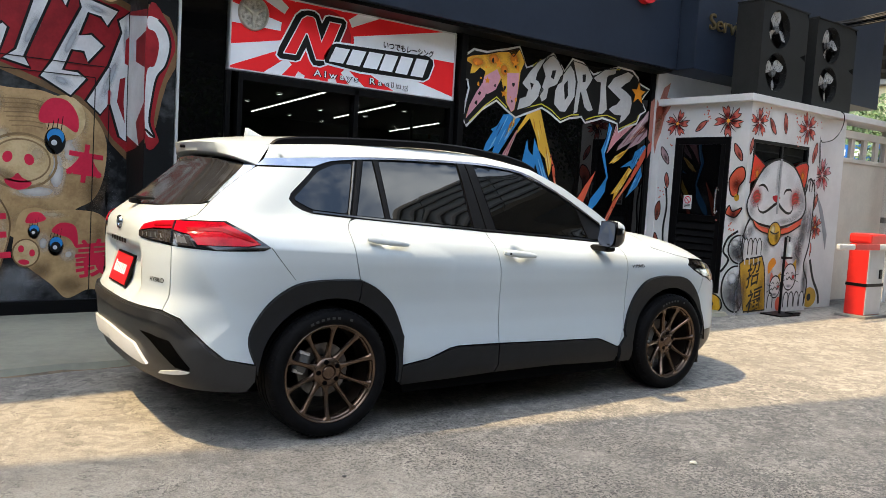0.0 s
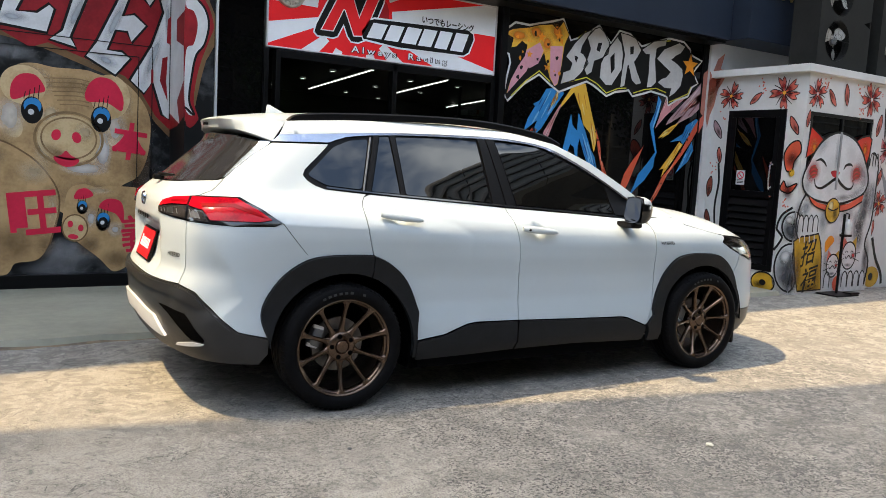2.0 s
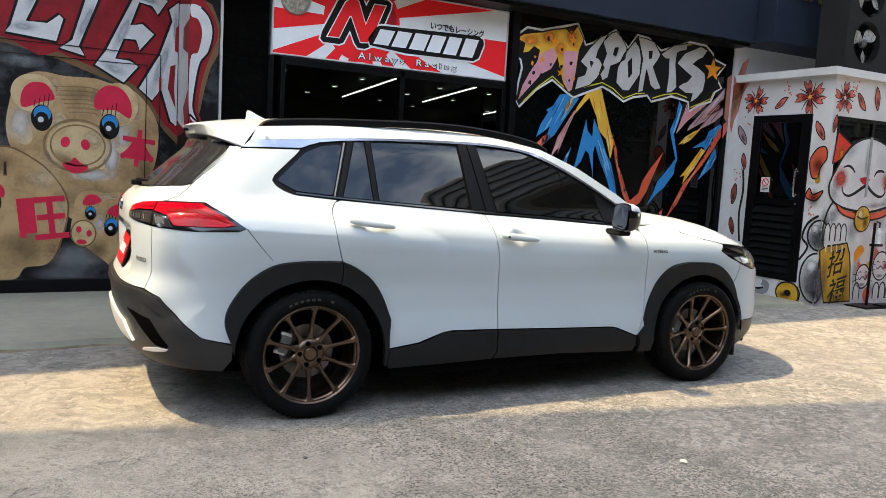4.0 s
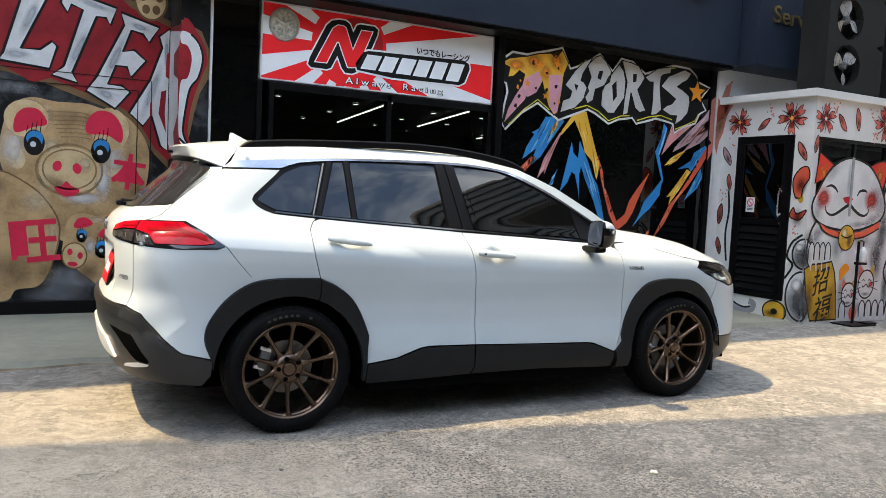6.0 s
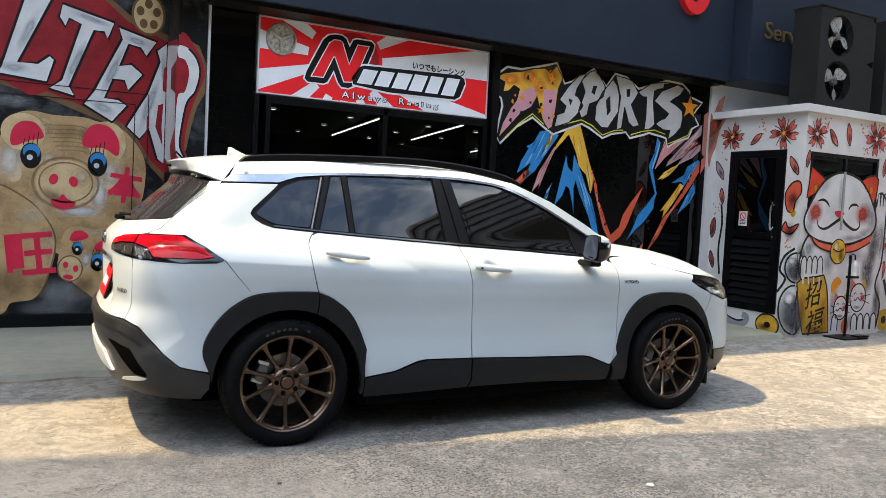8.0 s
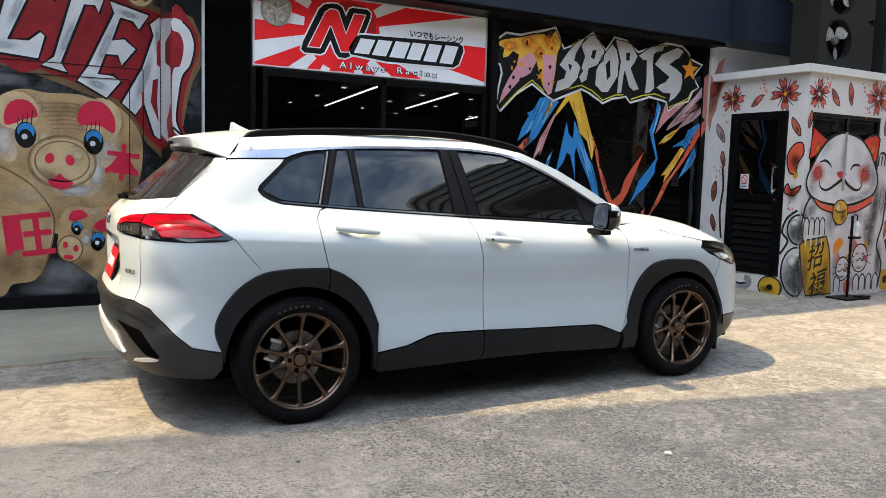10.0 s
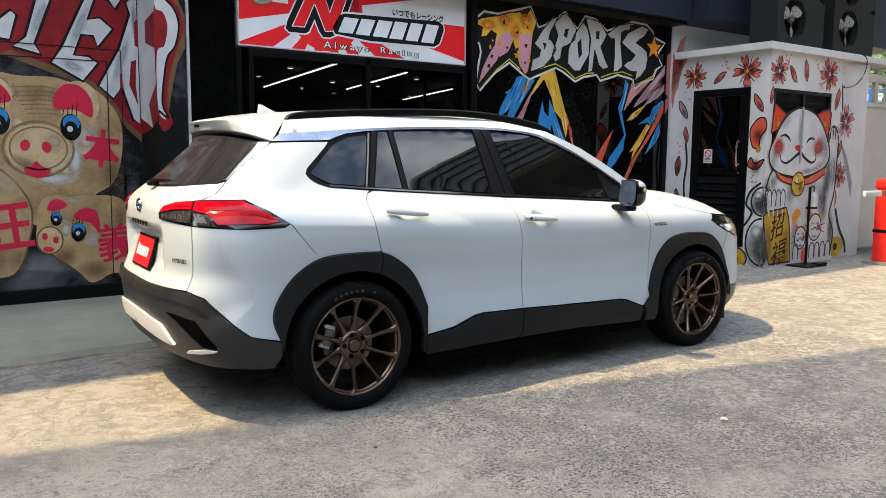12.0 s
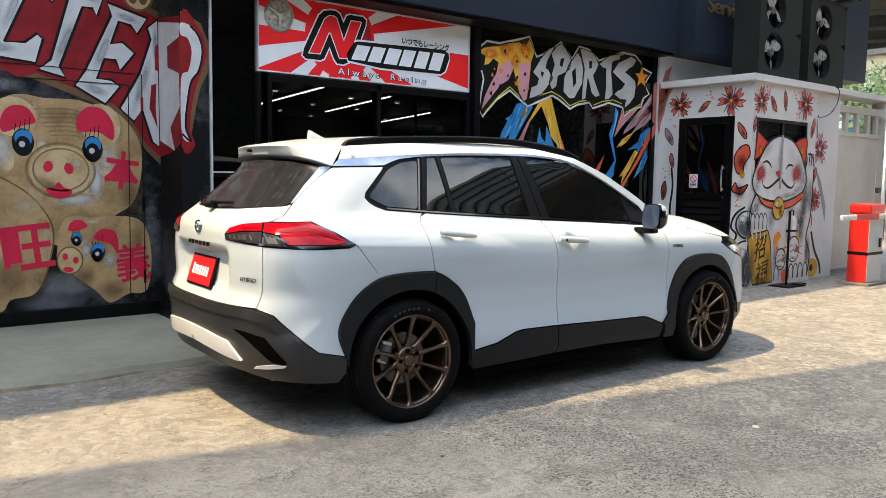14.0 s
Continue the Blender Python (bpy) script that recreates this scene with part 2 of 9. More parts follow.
WHITE_P, BLACK_P, RED_P = paint("white", (0.60, 0.605, 0.61)), paint("black", (0.005, 0.005, 0.005)), paint("crimson", (0.60, 0.02, 0.06))
DARKRED_P, TAN_P, TANDARK_P = paint("dark red", (0.27, 0.012, 0.018), 0.3), material("paint tan", (0.44, 0.29, 0.135), 0.5, second=(0.27, 0.165, 0.07), scale=4.5, mix=(0.42, 0.72), bump=0.03), paint("brown tan", (0.17, 0.10, 0.045), 0.3)
TANLIGHT_P, BLUE_P = material("paint light tan", (0.56, 0.42, 0.23), 0.5, second=(0.40, 0.27, 0.12), scale=6, mix=(0.4, 0.7)), paint("sky blue", (0.03, 0.22, 0.52))
GREY_P, ORANGE_P, YELLOW_P = paint("mist grey", (0.50, 0.49, 0.48)), paint("orange", (0.75, 0.27, 0.02)), paint("amber", (0.72, 0.42, 0.05))
PINK_P, CORAL_P, MAUVE_P = paint("pink", (0.55, 0.24, 0.26)), paint("coral", (0.62, 0.10, 0.05)), paint("mauve", (0.40, 0.26, 0.28))
BROWN_P, SIGNRED, SIGNWHITE = paint("rust", (0.22, 0.05, 0.03)), paint("sign red", (0.88, 0.018, 0.024), 0.05), paint("sign white", (0.80, 0.82, 0.85), 0.05)
FURGREY_P, GOLD_P, SALMON_P = paint("soft grey", (0.26, 0.27, 0.29)), paint("ochre gold", (0.55, 0.33, 0.03), 0.3), paint("salmon", (0.62, 0.15, 0.11), 0.3)
RING_P = paint("faded brown", (0.27, 0.175, 0.085), 0.35, 9.0)
EDGE_P = paint("grout grey", (0.09, 0.09, 0.09))

# ---- building helpers ----


def thing(name, label, category, loc=(0, 0, 0), rz=0.0, group="", kind=""):
    ob = new(name)
    ob.empty_display_size = 0.1
    ob.matrix_world = pose(*loc, 0, 0, rz)
    return tagged(ob, label, category, group, kind)


def mesh_of(bm, name, mat, smooth=False):
    me = bpy.data.meshes.new(name)
    bm.normal_update()
    if smooth:
        for f in bm.faces:
            f.smooth = True
        for e in bm.edges:
            if e.calc_face_angle(0.0) > 0.75:
                e.smooth = False
    bm.to_mesh(me)
    bm.free()
    for m in (mat if isinstance(mat, (list, tuple)) else [mat]):
        me.materials.append(m)
    return me


def part(name, bm, mat, parent=None, label="", smooth=False, at=None):
    ob = new(name, mesh_of(bm, name, mat, smooth))
    if parent:
        ob.parent = parent
    if at is not None:
        ob.matrix_local = at
    if label:
        ob["label"] = label
    return ob


def box(x0, x1, y0, y1, z0, z1, bevel=0.0, bm=None):
    bm = bm or bmesh.new()
    m = Matrix.Translation(((x0 + x1) / 2, (y0 + y1) / 2, (z0 + z1) / 2)) @ Matrix.Diagonal((abs(x1 - x0), abs(y1 - y0), abs(z1 - z0), 1))
    got = bmesh.ops.create_cube(bm, size=1.0, matrix=m)
    if bevel:
        edges = list({e for v in got["verts"] for e in v.link_edges})
        bmesh.ops.bevel(bm, geom=edges, offset=bevel, segments=2, affect="EDGES", profile=0.6)
    return bm


def structure(name, bm, mat, label, category, smooth=False):
    return tagged(part(name, bm, mat, smooth=smooth), label, category, kind="structure")


def tube(points, radius, sides=8, bm=None, caps=True):
    """A round bar along points; radius may be a list."""
    bm = bm or bmesh.new()
    pts = [Vector(p) for p in points]
    rads = radius if isinstance(radius, (list, tuple)) else [radius] * len(pts)
    rings = []
    for i, p in enumerate(pts):
        d = (pts[min(i + 1, len(pts) - 1)] - pts[max(i - 1, 0)]).normalized()
        a = d.cross(Vector((0, 0, 1)) if abs(d.z) < 0.9 else Vector((1, 0, 0))).normalized()
        b = d.cross(a)
        rings.append([bm.verts.new(p + (a * math.cos(k * math.tau / sides) + b * math.sin(k * math.tau / sides)) * rads[i]) for k in range(sides)])
    for r, s in zip(rings, rings[1:]):
        for k in range(sides):
            bm.faces.new((r[k], r[(k + 1) % sides], s[(k + 1) % sides], s[k]))
    if caps:
        bm.faces.new(rings[0])
        bm.faces.new(rings[-1][::-1])
    bmesh.ops.recalc_face_normals(bm, faces=bm.faces)
    return bm


def revolve(profile, steps=48, axis="Y", bm=None, start=0.0, sweep=math.tau):
    """Turn (radius, along) pairs round an axis."""
    bm = bm or bmesh.new()
    closed = abs(sweep - math.tau) < 1e-6
    rings = []
    for k in range(steps if closed else steps + 1):
        a = start + sweep * k / steps
        c, s = math.cos(a), math.sin(a)
        if axis == "Y":
            rings.append([bm.verts.new((r * c, y, r * s)) for r, y in profile])
        elif axis == "Z":
            rings.append([bm.verts.new((r * c, r * s, y)) for r, y in profile])
        else:
            rings.append([bm.verts.new((y, r * c, r * s)) for r, y in profile])
    for k in range(len(rings) - (0 if closed else 1)):
        r, s = rings[k], rings[(k + 1) % len(rings)]
        for i in range(len(profile) - 1):
            if profile[i][0] < 1e-6 and profile[i + 1][0] < 1e-6:
                continue
            bm.faces.new((r[i], r[i + 1], s[i + 1], s[i]))
    bmesh.ops.remove_doubles(bm, verts=bm.verts, dist=1e-6)
    bmesh.ops.recalc_face_normals(bm, faces=bm.faces)
    return bm


def smooth_loop(pts, n=5):
    """A closed Catmull-Rom curve through pts."""
    out, k = [], len(pts)
    for i in range(k):
        p = [np.array(pts[(i + d) % k], float) for d in (-1, 0, 1, 2)]
        for j in range(n):
            t = j / n
            out.append(tuple(0.5 * (2 * p[1] + (p[2] - p[0]) * t + (2 * p[0] - 5 * p[1] + 4 * p[2] - p[3]) * t * t + (3 * p[1] - p[0] - 3 * p[2] + p[3]) * t ** 3)))
    return out


def smooth_line(pts, n=5):
    out, k = [], len(pts)
    for i in range(k - 1):
        p = [np.array(pts[min(max(i + d, 0), k - 1)], float) for d in (-1, 0, 1, 2)]
        for j in range(n):
            t = j / n
            out.append(tuple(0.5 * (2 * p[1] + (p[2] - p[0]) * t + (2 * p[0] - 5 * p[1] + 4 * p[2] - p[3]) * t * t + (3 * p[1] - p[0] - 3 * p[2] + p[3]) * t ** 3)))
    return out + [tuple(pts[-1])]


def spray(colour):
    """Airbrushed paint: coverage from the patch, broken up by fine droplets."""
    name = "airbrush %.2f %.2f %.2f" % colour
    if name in MATS:
        return MATS[name]
    m = material(name, colour, 0.55, vary=0.15, scale=7)
    nt = m.node_tree
    mix, clear, cov = nt.nodes.new("ShaderNodeMixShader"), nt.nodes.new("ShaderNodeBsdfTransparent"), nt.nodes.new("ShaderNodeAttribute")
    cov.attribute_name = "spray"
    drops, gain = nt.nodes.new("ShaderNodeTexNoise"), nt.nodes.new("ShaderNodeMath")
    drops.inputs["Scale"].default_value, drops.inputs["Detail"].default_value = 11.0, 4.0
    nt.links.new(nt.nodes["Geometry"].outputs["Position"], drops.inputs["Vector"])
    wide = nt.nodes.new("ShaderNodeMapRange")
    wide.inputs["From Min"].default_value, wide.inputs["From Max"].default_value, wide.inputs["To Min"].default_value = 0.3, 0.6, 0.78
    nt.links.new(drops.outputs["Fac"], wide.inputs["Value"])
    gain.operation = "MULTIPLY"
    nt.links.new(cov.outputs["Fac"], gain.inputs[0])
    nt.links.new(wide.outputs["Result"], gain.inputs[1])
    nt.links.new(gain.outputs[0], mix.inputs["Fac"])
    nt.links.new(clear.outputs[0], mix.inputs[1])
    nt.links.new(nt.nodes["Principled BSDF"].outputs[0], mix.inputs[2])
    nt.links.new(mix.outputs[0], nt.nodes["Material Output"].inputs["Surface"])
    return m


SP_WHITE, SP_GREY, SP_DARK = (0.72, 0.72, 0.71), (0.30, 0.31, 0.33), (0.07, 0.075, 0.085)
SP_BROWN, SP_RED, SP_ORANGE, SP_CREAM = (0.15, 0.085, 0.035), (0.60, 0.03, 0.03), (0.78, 0.24, 0.02), (0.62, 0.50, 0.33)


def thicken(me, brush, height, width):
    """The glyphs widened all round by brush and fused into one flat outline."""
    xs, ys = [v.co.x for v in me.vertices], [v.co.y for v in me.vertices]
    kb = brush * (max(ys) - min(ys)) / height
    ka = brush * (max(xs) - min(xs)) / width if width else kb
    pts, tris = [], []
    for n in range(5):
        da, db = (0.0, 0.0) if n == 4 else (ka * math.cos((n + 0.5) * math.tau / 4), kb * math.sin((n + 0.5) * math.tau / 4))
        at = len(pts)
        pts += [Vector((v.co.x + da, v.co.y + db)) for v in me.vertices]
        tris += [[at + q for q in p.vertices] for p in me.polygons]
    bpy.data.meshes.remove(me)
    from mathutils import geometry
    co, _, faces, _, _, _ = geometry.delaunay_2d_cdt(pts, [], tris, 1, 1e-5)
    out = bpy.data.meshes.new("glyph")
    out.from_pydata([(c.x, c.y, 0.0) for c in co], [], [list(f) for f in faces])
    return out


class Canvas:
    """Flat painted shapes on a wall: side 'y' faces -y at y = plane, side 'x' faces -x at x = plane."""

    def __init__(self, parent, side, plane):
        self.parent, self.side, self.plane = parent, side, plane

    def at(self, a, b, d):
        return (a, self.plane - d, b) if self.side == "y" else (self.plane - d, a, b)

    def poly(self, name, pts, mat, layer=1, smooth=False, label="", bm=None):
        own = bm is None
        bm = bm or bmesh.new()
        pts = smooth_loop(pts) if smooth else pts
        f = bm.faces.new([bm.verts.new(self.at(a, b, 0.0025 + 0.0014 * layer)) for a, b in pts])
        f.normal_update()
        want = Vector((0, -1, 0)) if self.side == "y" else Vector((-1, 0, 0))
        if f.normal.dot(want) < 0:
            f.normal_flip()
        return part(name, bm, mat, self.parent, label) if own else bm

    def oval(self, name, c, rx, ry, mat, layer=1, rot=0.0, n=28, label="", bm=None, arc=(0, 360)):
        ca, sa = math.cos(radians(rot)), math.sin(radians(rot))
        full = arc == (0, 360)
        ang = [radians(arc[0] + (arc[1] - arc[0]) * k / (n if full else n - 1)) for k in range(n)]
        pts = [(c[0] + rx * math.cos(t) * ca - ry * math.sin(t) * sa, c[1] + rx * math.cos(t) * sa + ry * math.sin(t) * ca) for t in ang]
        return self.poly(name, pts, mat, layer, label=label, bm=bm)

    def mist(self, name, c, rx, ry, colour, layer=2, rot=0.0, strength=0.8, n=22):
        """A soft airbrushed patch of paint, dense in the middle and thinning outwards."""
        bm = bmesh.new()
        cover = bm.verts.layers.float.new("spray")
        ca, sa = math.cos(radians(rot)), math.sin(radians(rot))
        d = 0.0025 + 0.0014 * layer
        mid = bm.verts.new(self.at(c[0], c[1], d))
        mid[cover] = strength
        last = None
        for r, k in ((0.25, 0.90), (0.5, 0.62), (0.75, 0.26), (1.0, 0.0)):
            ring = []
            for j in range(n):
                t = j * math.tau / n
                p, q = rx * r * math.cos(t), ry * r * math.sin(t)
                v = bm.verts.new(self.at(c[0] + p * ca - q * sa, c[1] + p * sa + q * ca, d))
                v[cover] = strength * k
                ring.append(v)
            for j in range(n):
                bm.faces.new((mid, ring[j], ring[(j + 1) % n]) if last is None else (last[j], ring[j], ring[(j + 1) % n], last[(j + 1) % n]))
            last = ring
        return part(name, bm, spray(colour), self.parent)

    def stroke(self, name, pts, w, mat, layer=2, closed=False, smooth=False, label="", bm=None, taper=False):
        own = bm is None
        bm = bm or bmesh.new()
        if smooth:
            pts = smooth_loop(pts) if closed else smooth_line(pts)
        pts = [np.array(p, float) for p in pts]
        n = len(pts)
        left, right = [], []
        for i in range(n):
            a = pts[i - 1] if (i or closed) else pts[0]
            b = pts[(i + 1) % n] if (i < n - 1 or closed) else pts[-1]
            d = (b - a) / (np.hypot(*(b - a)) + 1e-9)
            nrm = np.array((-d[1], d[0]))
            h = w / 2
            if taper:
                h *= 0.25 + 0.75 * math.sin(math.pi * (i + 0.5) / n)
            left.append(bm.verts.new(self.at(*(pts[i] + nrm * h), 0.0025 + 0.0014 * layer)))
            right.append(bm.verts.new(self.at(*(pts[i] - nrm * h), 0.0025 + 0.0014 * layer)))
        for i in range(n if closed else n - 1):
            j = (i + 1) % n
            bm.faces.new((left[i], left[j], right[j], right[i]))
        return part(name, bm, mat, self.parent, label) if own else bm

    def text(self, name, words, centre, height, mat, layer=3, width=None, slant=0.0, depth=0.0, label="", rot=0.0, brush=0.0, split=False, bold=0.0):
        """Lettering; brush or bold thickens the strokes, split makes each letter a part of its own."""
        cu = bpy.data.curves.new(name, "FONT")
        cu.body, cu.shear, cu.extrude, cu.offset = words, slant, depth, bold
        tmp = new("tmp", cu)
        me = bpy.data.meshes.new_from_object(tmp)
        bpy.data.objects.remove(tmp)
        if brush:
            me = thicken(me, brush, height, width)
        xs, ys = [v.co.x for v in me.vertices], [v.co.y for v in me.vertices]
        k = height / (max(ys) - min(ys))
        kx = width / (max(xs) - min(xs)) if width else k
        mx, my = (max(xs) + min(xs)) / 2, (max(ys) + min(ys)) / 2
        ca, sa = math.cos(radians(rot)), math.sin(radians(rot))
        spans = [(min(xs), max(xs))]
        if split:
            spans = []
            for p in me.polygons:
                lo, hi = min(me.vertices[q].co.x for q in p.vertices), max(me.vertices[q].co.x for q in p.vertices)
                near = [q for q in spans if q[0] <= hi + 1e-4 and q[1] >= lo - 1e-4]
                spans = [q for q in spans if q not in near] + [(min([lo] + [q[0] for q in near]), max([hi] + [q[1] for q in near]))]
            spans.sort()
        made = None
        for lo, hi in spans:
            bm = bmesh.new()
            bm.from_mesh(me)
            bmesh.ops.delete(bm, geom=[v for v in bm.verts if not lo - 1e-5 <= v.co.x <= hi + 1e-5], context="VERTS")
            for v in bm.verts:
                a, b = (v.co.x - mx) * kx, (v.co.y - my) * k
                a, b = a * ca - b * sa, a * sa + b * ca
                if self.side == "x":
                    a = -a
                v.co = self.at(centre[0] + a, centre[1] + b, 0.0025 + 0.0014 * layer + depth + v.co.z)
            made = part(name, bm, mat, self.parent, label)
        bpy.data.meshes.remove(me)
        return made


def prof(pts, sigma=0.0):
    """A smoothed curve through (at, value) pairs."""
    a = np.array(pts, float)
    lo, hi = a[0, 0] - 0.3, a[-1, 0] + 0.3
    g = np.linspace(lo, hi, 1200)
    v = np.interp(g, a[:, 0], a[:, 1])
    if sigma:
        k = np.arange(-150, 151) * (g[1] - g[0])
        w = np.exp(-0.5 * (k / sigma) ** 2)
        v = np.convolve(np.pad(v, 150, mode="edge"), w / w.sum(), "valid")
    return lambda q: np.interp(q, g, v)


REAR_X = prof([(0.18, -0.70), (0.24, -0.77), (0.32, -0.83), (0.42, -0.865), (0.60, -0.885), (0.66, -0.875), (0.72, -0.845),
               (0.90, -0.85), (1.04, -0.845), (1.10, -0.80), (1.14, -0.745), (1.376, -0.49), (1.42, -0.485), (1.54, -0.50)], 0.014)
FRONT_X = prof([(0.16, 3.40), (0.22, 3.48), (0.30, 3.54), (0.50, 3.575), (0.70, 3.57), (0.80, 3.55), (0.90, 3.47), (0.97, 3.35), (1.05, 3.2)], 0.015)
HALFRW = prof([(0.17, 0.83), (0.22, 0.865), (0.30, 0.888), (0.42, 0.886), (0.55, 0.868), (0.68, 0.870), (0.80, 0.886), (0.90, 0.892), (0.98, 0.880),
               (1.04, 0.852), (1.083, 0.806), (1.092, 0.796), (1.100, 0.789), (1.113, 0.782), (1.16, 0.758), (1.23, 0.723), (1.30, 0.687), (1.36, 0.655), (1.42, 0.622), (1.47, 0.591), (1.52, 0.540), (1.56, 0.45)], 0.012)
BOW = prof([(0.2, 0.006), (1.0, 0.008), (1.12, 0.038), (1.6, 0.038)], 0.01)
C_REAR, P_REAR, C_FRONT, P_FRONT = 0.50, 3.0, 0.76, 2.05
# the nose is squarer at the bumper than at the bonnet
SQUARE = prof([(0.2, 2.50), (0.60, 2.50), (0.72, 2.42), (0.80, 2.25), (0.90, 2.08), (1.0, 2.05)], 0.02)


BELT = prof([(-1.0, 1.135), (0.1, 1.135), (1.0, 1.082), (1.9, 1.03), (2.2, 1.02), (3.6, 1.0)], 0.08)


def half_width(x, z):
    b = BELT(x)
    k = np.interp(z, (0.74, b, 1.43), (0.0, 1.0, 0.0))
    return HALFRW(z + (1.135 - b) * k) - BOW(z) * (x - 1.0) ** 2


def arc_table(c, w, p):
    f = np.linspace(0, math.pi / 2, 600)
    px, py = c * (1 - np.cos(f) ** (2 / p)), w * np.sin(f) ** (2 / p)
    d = np.concatenate([[0], np.cumsum(np.hypot(np.diff(px), np.diff(py)))])
    return f, d


REAR_F, REAR_D = arc_table(C_REAR, 0.87, P_REAR)
FRONT_F, FRONT_D = arc_table(C_FRONT, 0.87, P_FRONT)
LR, LM, LFR = REAR_D[-1], 2.6, FRONT_D[-1]


def shell(u, z):
    """The car's outer skin, right side: u runs from the rear centre (-LR) by the side (0 to LM) to the front centre."""
    xs, xe = REAR_X(z) + C_REAR, FRONT_X(z) - C_FRONT
    if u < 0:
        f = np.interp(u + LR, REAR_D, REAR_F)
        x = xs - C_REAR * math.cos(f) ** (2 / P_REAR)
        return x, -half_width(max(x, xs), z) * math.sin(f) ** (2 / P_REAR)
    if u <= LM:
        x = xs + (xe - xs) * u / LM
        return x, -half_width(x, z)
    f = np.interp(LM + LFR - u, FRONT_D, FRONT_F)
    q = 2 / float(SQUARE(z))
    x = xe + C_FRONT * max(math.cos(f), 0.0) ** q
    return x, -half_width(xe, z) * math.sin(f) ** q


def skin_u(x, z):
    """u of the side's point at x."""
    xs, xe = REAR_X(z) + C_REAR, FRONT_X(z) - C_FRONT
    if x < xs:
        f = math.acos(min(1, (xs - x) / C_REAR) ** (P_REAR / 2))
        return float(np.interp(f, REAR_F, REAR_D) - LR)
    if x <= xe:
        return LM * (x - xs) / (xe - xs)
    f = math.acos(min(1, (x - xe) / C_FRONT) ** (float(SQUARE(z)) / 2))
    return float(LM + LFR - np.interp(f, FRONT_F, FRONT_D))
# ---- the large structure ----
def ground_sheet():
    """One sheet to the horizon, finer and slightly uneven round the car."""
    bm = bmesh.new()
    xs = [-400, -100, -30, -12] + [-6 + 0.5 * k for k in range(45)] + [20, 40, 110, 400]
    ys = [-400, -100, -30, -10] + [-4 + 0.5 * k for k in range(25)] + [12, 40, 110, 400]
    rows = []
    for y in ys:
        rows.append([bm.verts.new((x, y, 0.006 * noise.noise((x * 0.6, y * 0.6, 3.0)) if -6 <= x <= 16 and -4 <= y <= 8 else 0.0)) for x in xs])
    for r, s in zip(rows, rows[1:]):
        for k in range(len(xs) - 1):
            bm.faces.new((r[k], r[k + 1], s[k + 1], s[k]))
    structure("ground", bm, GROUND, "worn grey concrete yard with flaked patches", "ground", True)


def shop_pavement():
    """A low smooth slab along the shop front with a ragged broken edge."""
    bm = bmesh.new()
    n = 150
    tops, feet, back = [], [], []
    for k in range(n + 1):
        x = -9 + 17.3 * k / n
        y = 5.36 + 0.035 * noise.noise((x * 2.2, 0, 0)) + 0.02 * noise.noise((x * 9, 5, 0))
        tops.append(bm.verts.new((x, y + 0.025, 0.045)))
        feet.append(bm.verts.new((x, y, -0.02)))
        back.append(bm.verts.new((x, 7.6, 0.06)))
    for k in range(n):
        bm.faces.new((tops[k], tops[k + 1], back[k + 1], back[k]))
        bm.faces.new((feet[k], feet[k + 1], tops[k + 1], tops[k]))
    structure("pavement", bm, SLAB, "low pale green-grey cement slab with a ragged edge", "pavement")


def edge_dirt():
    """Brown soil and grit gathered in the angle along the slab."""
    bm = bmesh.new()
    near, far = [], []
    for k in range(181):
        x = -6 + 7.6 * k / 180
        w = max(0.002, 0.035 + 0.07 * noise.noise((x * 1.3, 4.0, 0)) + 0.035 * noise.noise((x * 8, 2.0, 0))) * min(1, (1.6 - x) * 2)
        near.append(bm.verts.new((x, 5.36 - w, 0.002 + 0.006 * noise.noise((x * 0.6, 3.2, 3.0)))))
        far.append(bm.verts.new((x, 5.39, 0.010)))
    for k in range(180):
        bm.faces.new((near[k], near[k + 1], far[k + 1], far[k]))
    dirt = material("damp soil", (0.27, 0.2, 0.125), 0.95, second=(0.13, 0.105, 0.075), scale=5, bump=0.5, bump_scale=90)
    structure("trim_dirt", bm, dirt, "thin line of brown dirt along the slab edge", "dirt")


